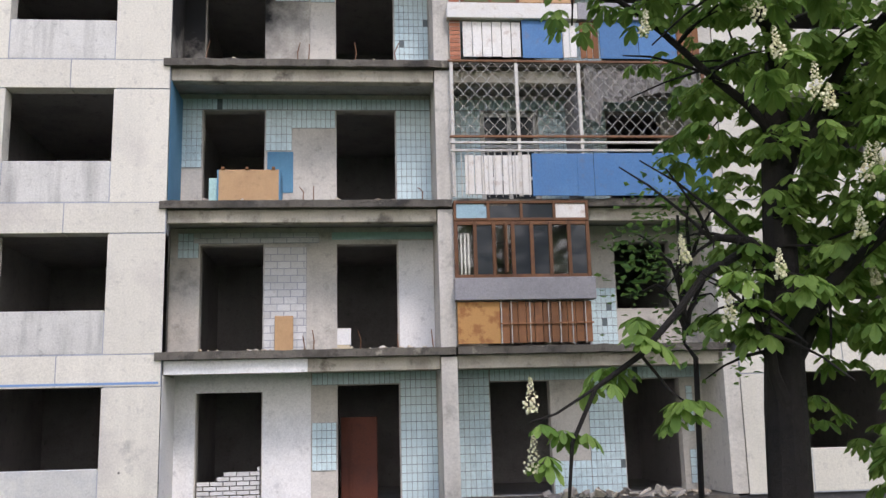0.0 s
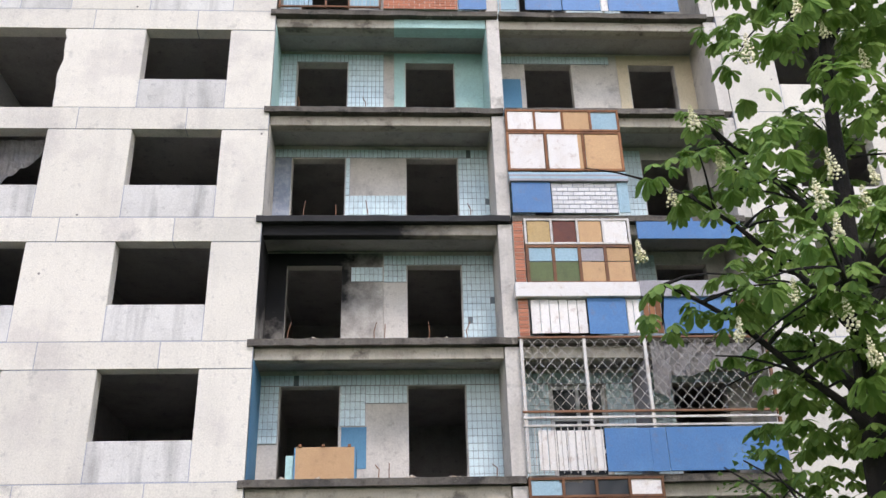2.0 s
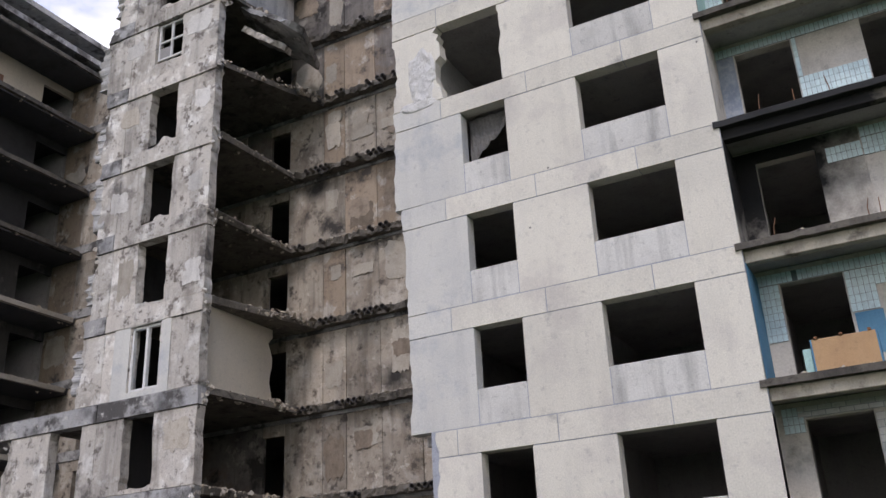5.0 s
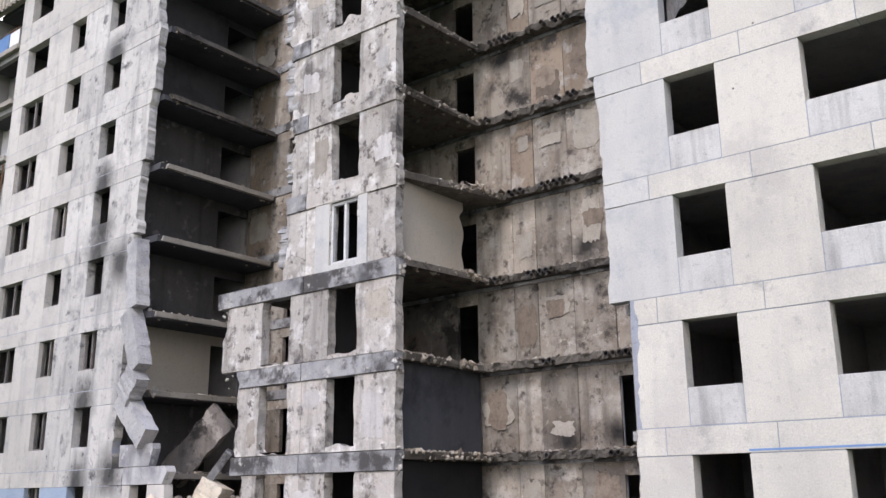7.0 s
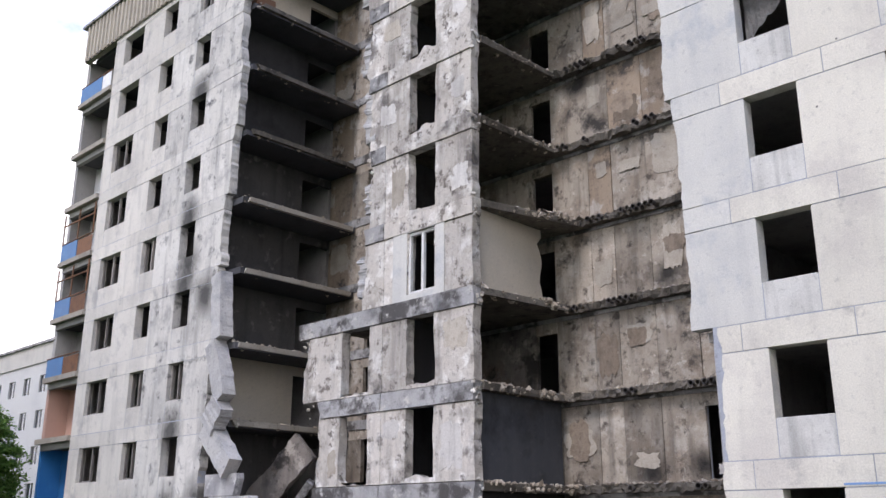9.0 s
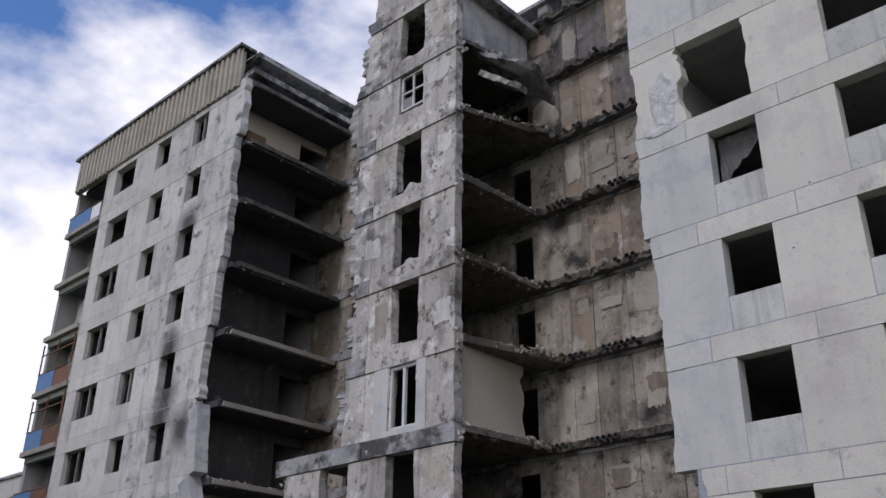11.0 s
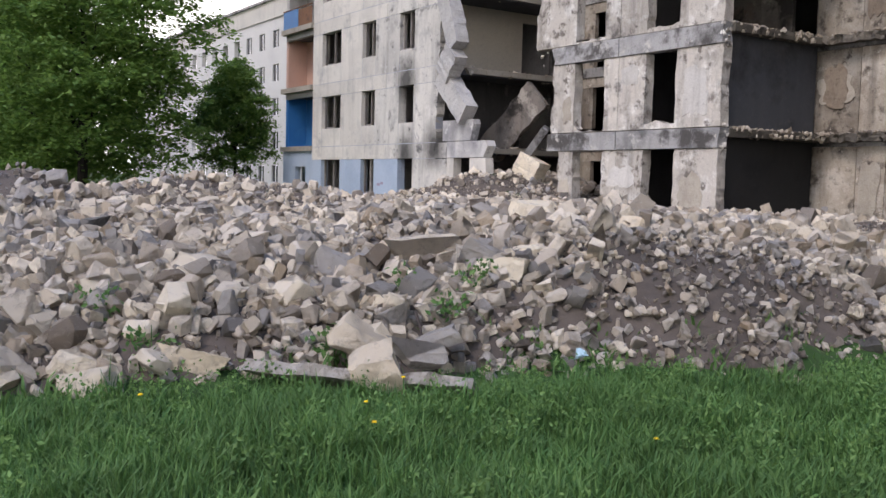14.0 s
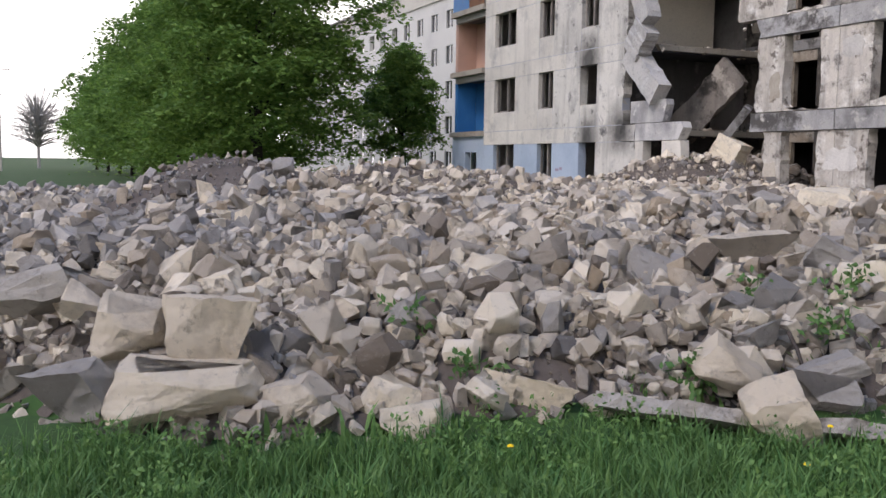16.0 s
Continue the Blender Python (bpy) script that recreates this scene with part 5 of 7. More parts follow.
CHEST_LEAF = leaf_material("chestnut_leaf", (0.125, 0.24, 0.048), (0.29, 0.42, 0.105), 0.5)
LINDEN_LEAF = leaf_material("linden_leaf", (0.08, 0.175, 0.042), (0.215, 0.35, 0.08), 0.48)
GRASS = leaf_material("grass_blade", (0.052, 0.148, 0.042), (0.175, 0.315, 0.098), 0.4)
STRAW = leaf_material("dry_straw", (0.26, 0.20, 0.11), (0.38, 0.30, 0.18), 0.2)
WEED = leaf_material("weed_leaf", (0.08, 0.19, 0.05), (0.20, 0.34, 0.11), 0.35)
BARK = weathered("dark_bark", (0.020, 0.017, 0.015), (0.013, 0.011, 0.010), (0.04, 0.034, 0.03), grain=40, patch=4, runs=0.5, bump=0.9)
PETAL = weathered("cream_blossom", (0.74, 0.70, 0.48), (0.42, 0.44, 0.18), (0.55, 0.36, 0.22), grain=60, patch=9, runs=0, per="island")
YELLOW = weathered("dandelion_yellow", (0.80, 0.55, 0.02), (0.75, 0.50, 0.02), (0.6, 0.4, 0.02), grain=60, patch=9, runs=0)


def tube(bm, pts, radii, seg=7):
    rings = []
    for i, p in enumerate(pts):
        p = Vector(p)
        d = (Vector(pts[min(i + 1, len(pts) - 1)]) - Vector(pts[max(i - 1, 0)])).normalized()
        s = d.orthogonal().normalized()
        t = d.cross(s)
        rings.append([bm.verts.new(p + (s * math.cos(a) + t * math.sin(a)) * radii[i] * (1 + 0.12 * noise.noise(p * 3 + s))) for a in (2 * math.pi * k / seg for k in range(seg))])
    for a, b in zip(rings, rings[1:]):
        # rings keep the nearest start so that the skin does not twist
        off = min(range(seg), key=lambda o: sum((a[k].co - b[(k + o) % seg].co).length for k in range(seg)))
        for k in range(seg):
            bm.faces.new([a[k], a[(k + 1) % seg], b[(k + 1 + off) % seg], b[(k + off) % seg]])
    bm.faces.new(rings[-1])
    bm.faces.new(rings[0][::-1])


def limb_path(a, b, bend, n=6):
    a, b = Vector(a), Vector(b)
    out = []
    for i in range(n + 1):
        t = i / n
        out.append(a.lerp(b, t) + Vector((random.uniform(-1, 1), random.uniform(-1, 1), 0)) * bend * 0.25 * (0 < i < n) + Vector((0, 0, bend * math.sin(math.pi * t))))
    return out


def leaflet(V, F, base, out, up, length, width):
    """One obovate leaflet, folded along its rib."""
    side = out.cross(up).normalized()
    k = len(V)
    droop = -up * length * 0.18
    for along, half, lift in ((0.0, 0.02, 0), (0.35, 0.28, 0.06), (0.68, 0.5, 0.04), (0.86, 0.34, 0)):
        c = base + out * length * along + droop * along * along
        V.extend([c - side * width * half + up * lift * length, c, c + side * width * half + up * lift * length])
    V.append(base + out * length + droop)
    for r in range(3):
        for s in range(2):
            a = k + r * 3 + s
            F.append((a, a + 1, a + 4, a + 3))
    F.append((k + 9, k + 10, k + 12))
    F.append((k + 10, k + 11, k + 12))


def compound_leaf(V, F, at, heading, size):
    """A palmate leaf: five to seven leaflets fanned from one point, hanging."""
    h = Vector(heading).normalized()
    up = (Vector((0, 0, 1)) - h * h.z * 0.6).normalized()
    side = h.cross(up).normalized()
    n = random.choice((5, 5, 6, 7))
    for i in range(n):
        a = radians(-95 + 190 * i / (n - 1)) + random.uniform(-0.1, 0.1)
        out = (h * math.cos(a) + side * math.sin(a)).normalized()
        out = (out - Vector((0, 0, 0.35 + 0.35 * random.random()))).normalized()
        u2 = (up - out * out.dot(up)).normalized()
        ln = size * (1.0 - 0.35 * abs(a) / 1.6) * random.uniform(0.9, 1.1)
        leaflet(V, F, at, out, u2, ln, ln * 0.42)


def panicle(at, height, lean):
    """An upright candle of small cream florets, as a list of lumps."""
    V, F, b = [], [], 0
    for i in range(60):
        t = i / 60
        r = height * 0.21 * (1 - t) ** 0.7 * random.uniform(0.3, 1.0) + 0.006
        a = i * 2.4
        c = np.array([at[0] + r * math.cos(a) + lean[0] * t, at[1] + r * math.sin(a) + lean[1] * t, at[2] + height * (0.1 + 0.9 * t)])
        vs, fs = LUMPS[i % 30]
        s = 0.03 * (1.15 - 0.7 * t) * random.uniform(0.6, 1.2)
        V.append(vs[:, :] * s + c)
        F.append(fs + b)
        b += len(vs)
    return np.concatenate(V).tolist(), [], np.concatenate(F).tolist()


random.seed(21)
chestnut = thing("chestnut_tree", (3.9, -8.2, -0.3), "horse chestnut tree in flower with broad palmate leaves", "tree")
bm = bmesh.new()
tube(bm, [(3.88, -8.2, -0.5), (3.92, -8.2, 0.6), (3.98, -8.15, 1.6), (4.08, -8.1, 2.8), (4.2, -8.0, 4.2), (4.4, -7.95, 5.9), (4.6, -7.9, 7.6), (4.8, -7.8, 9.2), (5.1, -7.9, 11.5), (5.4, -8.0, 13.6)], [0.26, 0.22, 0.21, 0.19, 0.15, 0.12, 0.10, 0.075, 0.05, 0.02], 10)
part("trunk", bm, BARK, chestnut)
BOUGHS = [((4.0, -8.15, 1.9), (5.3, -8.4, 3.6)), ((4.1, -8.1, 2.9), (3.3, -8.3, 3.3)), ((4.2, -8.0, 3.9), (5.8, -7.6, 5.6)), ((4.25, -8.0, 4.4), (2.0, -8.5, 6.0)),
         ((4.3, -8.0, 5.0), (3.3, -9.8, 5.6)), ((4.4, -7.9, 5.6), (2.6, -8.0, 7.4)), ((4.4, -7.9, 5.8), (6.3, -8.2, 7.4)), ((4.5, -7.9, 6.6), (3.2, -7.6, 8.6)), ((4.6, -7.9, 7.2), (5.4, -6.6, 9.2)),
         ((4.0, -8.2, 2.2), (4.9, -9.8, 3.4)), ((4.3, -8.0, 4.6), (4.6, -6.0, 6.2)), ((3.95, -8.2, 1.4), (3.55, -8.5, 2.6)), ((4.2, -8, 4.0), (5.0, -9.9, 5.6)),
         ((4.8, -7.8, 9.2), (3.9, -8.4, 11.4)), ((4.9, -7.8, 9.8), (6.6, -8.4, 12.4)), ((5.1, -7.9, 11.0), (4.6, -8.6, 13.4))]
LOW = [(3.6, -8.25, 3.15), (3.2, -8.35, 2.95), (2.85, -8.45, 2.55), (2.45, -8.5, 2.15), (2.0, -8.5, 1.85), (1.75, -8.5, 1.35), (1.68, -8.5, 0.7)]
tips = []
for i, (a, b) in enumerate(BOUGHS):
    bm = bmesh.new()
    p = limb_path(a, b, 0.18)
    tube(bm, p, [(0.075 if b[0] > 3.2 else 0.045) * (1 - j / 7.5) + 0.01 for j in range(7)])
    for j in range(2, 7):
        for _ in range(2):
            d = Vector((random.gauss(0, 0.5), random.gauss(0, 0.5), random.gauss(0.15, 0.4)))
            q = p[j] + d * 1.1
            tube(bm, limb_path(p[j], q, 0.06, 3), [0.022, 0.017, 0.012, 0.008], 5)
            tips.append(q)
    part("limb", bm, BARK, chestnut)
    tips.extend(p[3:])
bm = bmesh.new()
tube(bm, LOW, [0.045, 0.04, 0.036, 0.03, 0.026, 0.02, 0.014])
tube(bm, [(2.0, -8.5, 1.85), (1.6, -8.55, 1.62), (1.36, -8.5, 1.55)], [0.018, 0.013, 0.01], 5)
tube(bm, [(2.45, -8.5, 2.15), (2.7, -8.55, 1.8), (2.85, -8.5, 1.7)], [0.018, 0.013, 0.01], 5)
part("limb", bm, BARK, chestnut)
low_tips = [Vector(v) for v in ((1.36, -8.5, 1.5), (1.4, -8.5, 1.25), (1.75, -8.5, 1.5), (2.05, -8.5, 1.95), (2.2, -8.45, 2.05), (2.5, -8.5, 2.3), (2.55, -8.4, 2.5), (2.85, -8.5, 1.7), (2.8, -8.5, 1.55), (3.2, -8.4, 3.0))]


def crown_side(z):
    """How far the crown reaches towards the facade's open bay, by height."""
    return 0.3 + float(np.interp(z, (2.3, 3.9, 4.4, 4.7, 5.0, 5.35, 5.5, 6.4, 7.2, 8.0, 9.2, 10.1), (2.9, 3.2, 2.8, 2.7, 2.9, 3.2, 1.7, 1.35, 1.6, 2.1, 2.7, 3.3)))


crown_tips = []
for p in tips:
    if p.x < crown_side(p.z) or p.z < 2.3:
        continue
    crown_tips.append(p)
for _ in range(3000):
    if len(crown_tips) > 470:
        break
    v = Vector((random.gauss(0, 1), random.gauss(0, 1), random.gauss(0, 1))).normalized() * random.uniform(0.55, 1.0)
    p = Vector((5.0 + v.x * 3.4, -8.0 + v.y * 2.5, 6.9 + v.z * 4.5))
    if p.x > crown_side(p.z) and p.z > 2.6 and (p.x > 3.0 or random.random() < 0.3):
        crown_tips.append(p)
for _ in range(200):
    crown_tips.append(Vector((random.uniform(3.7, 7.2), random.uniform(-9.4, -7.0), random.uniform(2.5, 5.4))))
for _ in range(130):
    crown_tips.append(Vector((random.uniform(4.5, 7.0), random.uniform(-9.2, -7.4), random.uniform(0.2, 3.2))))
for _ in range(130):
    z = random.uniform(10.2, 13.8)
    crown_tips.append(Vector((random.uniform(max(3.4, 3.4 + 0.25 * (z - 10)), 8.5), random.uniform(-9.8, -6.4), z)))
for _ in range(110):
    crown_tips.append(Vector((random.uniform(4.4, 8.0), random.uniform(-9.6, -6.6), random.uniform(6.2, 10.4))))
V, F = [], []
for p in crown_tips + low_tips:
    for _ in range(random.choice((3, 4, 5))):
        a = random.uniform(0, 6.3)
        h = Vector((math.cos(a), math.sin(a), random.uniform(-0.5, 0.35)))
        compound_leaf(V, F, p + h * 0.14, h, random.uniform(0.19, 0.30))
part("crown", ([tuple(v) for v in V], [], F), CHEST_LEAF, chestnut, "bright green fan-shaped leaves")
cand = [(1.38, -8.5, 1.6), (1.36, -8.5, 1.05), (2.95, -8.5, 3.0), (3.3, -8.6, 2.4), (4.7, -9.2, 2.6), (1.75, -8.6, 6.2), (2.2, -8.6, 6.9), (2.7, -8.9, 7.2), (3.0, -9.3, 5.4), (3.4, -9.6, 5.0), (2.6, -8.8, 5.2), (3.7, -9.8, 6.2)]
cand += [tuple(p + Vector((-0.1, -0.28, 0.1))) for p in random.sample([p for p in crown_tips if p.y < -8.5], 80)]
for c in cand:
    part("blossom", panicle(c, random.uniform(0.26, 0.42), (random.uniform(-0.05, 0.05), random.uniform(-0.05, 0.05))), PETAL, chestnut, "upright cream blossom candle")


def leaf_cloud(centres, per, spread, size, seed, layer=1.0):
    """Small folded leaves about the given centres, as mesh arrays; layer below 1 flattens them into drooping sprays."""
    r = np.random.default_rng(seed)
    c = np.repeat(np.array(centres), per, axis=0)
    n = len(c)
    off = r.normal(0, 1, (n, 3)) * spread * (1, 1, layer)
    if layer < 1:
        off[:, 2] -= 0.28 * (off[:, 0] ** 2 + off[:, 1] ** 2) / spread
    c = c + off
    a, b = r.normal(0, 1, (n, 3)) * (1, 1, layer), r.normal(0, 1, (n, 3)) * (1, 1, layer)
    a /= np.linalg.norm(a, axis=1)[:, None]
    b -= a * (a * b).sum(1)[:, None]
    b /= np.linalg.norm(b, axis=1)[:, None]
    s = size * r.uniform(0.6, 1.3, (n, 1))
    nrm = np.cross(a, b) * s * 0.18
    pts = np.stack([c - a * s, c + b * s * 0.55 + nrm, c + a * s, c - b * s * 0.55 + nrm], 1).reshape(-1, 3)
    i = np.arange(n)[:, None] * 4
    f = np.concatenate([i + [0, 1, 2], i + [0, 2, 3]], 0)
    return pts.tolist(), [], f.tolist()


def broadleaf(x, y, height, radius, trunk_h, seed, clumps=170, per=42, leaf=0.2, label="tall linden tree with a dense dark green crown", name="linden_tree", group="row of lindens"):
    random.seed(seed)
    t = thing(name, (x, y, -0.3), label, "tree", group)
    bm = bmesh.new()
    top = height * 0.8
    tube(bm, [(x, y, -0.5), (x + 0.1, y, trunk_h), (x, y + 0.1, top * 0.6), (x, y, top)], [0.0024 * height ** 1.9 * 0.8, 0.0019 * height ** 1.9 * 0.8, 0.001 * height ** 1.9, 0.02], 8)
    cs = []
    zc, rz = (trunk_h + height) / 2, (height - trunk_h) / 2
    for i in range(9):
        a = i * 2.4
        q = (x + math.cos(a) * radius * 0.6, y + math.sin(a) * radius * 0.6, zc + rz * random.uniform(-0.5, 0.45))
        z0 = trunk_h + (q[2] - trunk_h) * 0.4
        lb = bmesh.new()
        tube(lb, limb_path((x, y, z0), q, 0.3, 4), [v * height / 13 for v in (0.09, 0.07, 0.05, 0.035, 0.02)], 6)
        part("limb", lb, BARK, t)
    part("trunk", bm, BARK, t)
    while len(cs) < clumps:
        v = Vector((random.gauss(0, 1), random.gauss(0, 1), random.gauss(0, 1))).normalized()
        rr = random.uniform(0.72, 1.0) if len(cs) % 4 else random.uniform(0.3, 0.65)
        bulge = 1 + 0.5 * noise.noise(v * 2.3 + Vector((seed, 0, 0)))
        taper = 1.12 - 0.62 * max(-0.25, v.z)
        cs.append((x + v.x * radius * rr * bulge * taper, y + v.y * radius * rr * bulge * taper, zc + v.z * rz * rr * bulge))
    part("crown", leaf_cloud(cs, per, 0.052 * height * 0.8, leaf, seed, 0.3), LINDEN_LEAF, t)
    return t


for i, (x, y, h, r) in enumerate(((-46.9, -9.0, 14.4, 4.7), (-54.0, -9.2, 13.6, 4.1), (-60.5, -9.4, 13.2, 4.1), (-67.5, -9.4, 13.0, 4.1), (-75, -9.4, 12.6, 4.4), (-84, -9.6, 12.4, 4.2), (-94, -9.6, 12.2, 4.2), (-106, -9.6, 12, 4.2), (-120, -9.6, 12, 4.2), (-138, -9.6, 12, 4.4))):
    broadleaf(x, y, h, r, 0.5, 30 + i, clumps=230 if i < 3 else 150, per=(230, 170, 170)[i] if i < 3 else 80, leaf=0.14 if i < 3 else 0.2)
broadleaf(-50.0, -0.6, 7.7, 1.75, 1.6, 61, clumps=160, per=190, leaf=0.10, label="young maple tree with a rounded dark crown", name="young_maple", group="")
# sapling in front of the loggias
broadleaf(3.95, -5.6, 5.2, 0.95, 2.3, 71, clumps=60, per=13, leaf=0.06, label="thin sapling with small green leaves", name="sapling", group="")


def bare_tree(x, y, h):
    t = thing("bare_tree", (x, y, -0.3), "leafless tree far off beside the road", "tree")
    bm = bmesh.new()
    random.seed(5)
    tube(bm, [(x, y, -0.5), (x, y, h * 0.3), (x, y, h * 0.6)], [0.25, 0.18, 0.1], 6)
    for i in range(280):
        a, e = random.uniform(0, 6.3), random.uniform(0.0, 1.5)
        z = random.uniform(0.22, 0.6) * h
        r = h * random.uniform(0.3, 0.46)
        p = (x + math.cos(a) * r * math.cos(e), y + math.sin(a) * r * math.cos(e), z + r * math.sin(e))
        tube(bm, limb_path((x, y, z), p, 0.3, 4), [0.085, 0.07, 0.06, 0.045, 0.03], 4)
    part("trunk", bm, GREY_BOARD, t)


bare_tree(-150.0, -16.6, 11.5)
for x, y, h in ((-120, -21.0, 11), (-120, -23.4, 9.5), (-150, -22.3, 10)):
    lp = thing("lamp_post", (x, y, -0.3), "grey concrete lamp post along the far road", "lamp post", "far lamp posts")
    bm = bmesh.new()
    tube(bm, [(x, y, -0.4), (x, y, h)], [0.14, 0.08], 8)
    part("pole", bm, CHUNK_GREY, lp)
    part("arm", soft_box(x - 0.05, x + 0.05, y - 0.2, y + 1.2, h - 0.05, h + 0.05, 0.01), CHUNK_GREY, lp)

# ---- grass ----
def grass_field(name, n, x0, x1, y0, y1, hmin, hmax, keep, seed, label, wide=0.005, mat=None):
    r = np.random.default_rng(seed)
    x, y = r.uniform(x0, x1, n), r.uniform(y0, y1, n)
    ok = np.array([keep(a, b) for a, b in zip(x, y)])
    x, y = x[ok], y[ok]
    z = np.array([ground_z(a, b) for a, b in zip(x, y)])
    n = len(x)
    clump = np.array([0.75 + 0.6 * noise.noise(Vector((a * 0.9, b * 0.9, 3))) + 0.55 * noise.noise(Vector((a * 4, b * 4, 3))) for a, b in zip(x, y)])
    h = r.uniform(hmin, hmax, n) * np.clip(clump, 0.3, 1.7)
    a = r.uniform(0, 6.283, n)
    lean = r.uniform(0.05, 1.1, n) * h
    w = wide * r.uniform(0.6, 1.6, n)
    dx, dy = np.cos(a), np.sin(a)
    sx, sy = -np.sin(a) * w, np.cos(a) * w
    pts = np.stack([np.stack(p, -1) for p in ((x - sx, y - sy, z - 0.02), (x + sx, y + sy, z - 0.02), (x + dx * lean * 0.35 - sx, y + dy * lean * 0.35 - sy, z + h * 0.6), (x + dx * lean * 0.35 + sx, y + dy * lean * 0.35 + sy, z + h * 0.6), (x + dx * lean, y + dy * lean, z + h * 0.95))], 1).reshape(-1, 3)
    i = np.arange(n)[:, None] * 5
    f = np.concatenate([i + [0, 1, 3], i + [0, 3, 2], i + [2, 3, 4]], 0)
    return solo(name, (pts.tolist(), [], f.tolist()), mat or GRASS, label, "grass", "", "stuff")


def lawn(x, y):
    """Thick towards the rubble, thinning out over the trodden yard."""
    d = x - front_line(y)
    return d > -0.1 and random.random() < smooth(-0.2, 0.5, d) * smooth(-2.2, -4.2, x) * smooth(-20.5, -19.0, y)


random.seed(3)
grass_field("grass", 230000, -9.4, -2.2, -20.5, -8.0, 0.07, 0.28, lawn, 1, "thick uncut green grass in front of the rubble", wide=0.0036)
grass_field("grass_short", 45000, -10.5, 3.5, -11.0, -0.5, 0.06, 0.20, lambda x, y: x > front_line(y) - 0.1 and noise.noise(Vector((x * 0.5, y * 0.5, 20))) > -0.12 - 0.3 * smooth(-5, -10, y), 2, "patchy short grass near the foot of the block")
grass_field("weeds", 22000, -9.2, -2.2, -20.5, -8.0, 0.05, 0.2, lambda x, y: x - front_line(y) > -0.7 and noise.noise(Vector((x * 1.4, y * 1.4, 7))) > 0.0, 4, "broad-leaved weeds among the grass", wide=0.011, mat=WEED)
grass_field("dry_grass", 9000, -10.5, -6.8, -9.5, -2.0, 0.08, 0.35, lambda x, y: noise.noise(Vector((x * 0.8, y * 0.8, 27))) > 0.05, 6, "dry straw-coloured grass at the foot of the block", wide=0.003, mat=STRAW)
random.seed(31)
herbs = []
while len(herbs) < 2000:
    x, y = random.uniform(-9.4, -3.0), random.uniform(-20, -8.0)
    if x - front_line(y) > 0.05 and noise.noise(Vector((x * 0.9, y * 0.9, 14))) > -0.15:
        herbs.append((x, y, ground_z(x, y) + random.uniform(0.05, 0.22)))
solo("herbs", leaf_cloud(herbs, 16, 0.045, 0.017, 8), WEED, "low leafy herbs growing through the grass", "weeds", "", "stuff")
random.seed(9)
for i in range(26):
    x, y = random.uniform(-8.2, -3.5), random.uniform(-17.5, -9.5)
    if x - front_line(y) < 0.2:
        continue
    d = thing("dandelion", (x, y, ground_z(x, y)), "yellow dandelion flower standing in the grass", "flower", "dandelions in the grass")
    h = random.uniform(0.16, 0.28)
    z = ground_z(x, y)
    bm = bmesh.new()
    tube(bm, [(x, y, z - 0.02), (x, y, z + h)], [0.004, 0.003], 5)
    part("stem", bm, GRASS, d)
    bm = bmesh.new()
    for q in range(2):
        rr = 0.017 - 0.006 * q
        ring = [bm.verts.new((x + rr * math.cos(a), y + rr * math.sin(a), z + h + 0.008 * q)) for a in (k * 0.628 for k in range(10))]
        bm.faces.new(ring)
    bmesh.ops.bridge_loops(bm, edges=[e for e in bm.edges])
    part("flower_head", bm, YELLOW, d)

# ---- loggia finishes ----
MARBLE = weathered("grey_blue_wallpaper", (0.24, 0.28, 0.34), (0.34, 0.37, 0.42), (0.18, 0.20, 0.24), patch=5, runs=0.1, patch_at=(0.45, 0.6))
BLUEPAINT = weathered("blue_wall_paint", (0.10, 0.25, 0.38), (0.12, 0.28, 0.42), (0.10, 0.20, 0.30), patch=2, runs=0.15)
SOOTFACE = weathered("soot_blackened_wall", (0.014, 0.014, 0.014), (0.03, 0.028, 0.026), (0.01, 0.01, 0.01), patch=1.2, runs=0.2)


CREAMY = weathered("yellow_cream_paint", (0.60, 0.52, 0.36), (0.56, 0.48, 0.34), (0.42, 0.37, 0.28), patch=1, runs=0.1)
BRICK_W = weathered("white_silicate_brick", (0.62, 0.62, 0.61), (0.54, 0.54, 0.53), (0.40, 0.37, 0.34), grain=50, patch=4, runs=0.0, vary=0.10)
BRICK_R = weathered("red_brick", (0.42, 0.17, 0.10), (0.34, 0.14, 0.09), (0.24, 0.13, 0.10), grain=50, patch=4, runs=0.0, vary=0.18)
WOOD = weathered("weathered_brown_board", (0.25, 0.115, 0.055), (0.17, 0.08, 0.045), (0.09, 0.045, 0.025), grain=60, patch=3.5, runs=0.8, vary=0.25, bump=0.2)
FIBRE = weathered("orange_fibreboard", (0.50, 0.27, 0.10), (0.34, 0.15, 0.06), (0.22, 0.10, 0.05), grain=50, patch=4, runs=0.2, vary=0.06, patch_at=(0.5, 0.6))
PLY = weathered("tan_plywood", (0.50, 0.32, 0.17), (0.45, 0.28, 0.15), (0.32, 0.20, 0.12), grain=60, patch=2, runs=0.3, vary=0.08)
WHITEBOARD = weathered("chipped_white_board", (0.72, 0.70, 0.66), (0.68, 0.64, 0.58), (0.32, 0.20, 0.14), grain=40, patch=3, runs=0.2, vary=0.06)
GREYSHEET = weathered("grey_sheet_ledge", (0.30, 0.29, 0.30), (0.26, 0.25, 0.26), (0.18, 0.17, 0.17), patch=2, runs=0.3, rough=0.6)
PALEBLUE = weathered("pale_blue_corrugated", (0.30, 0.44, 0.50), (0.26, 0.40, 0.46), (0.18, 0.26, 0.30), patch=2, runs=0.4)
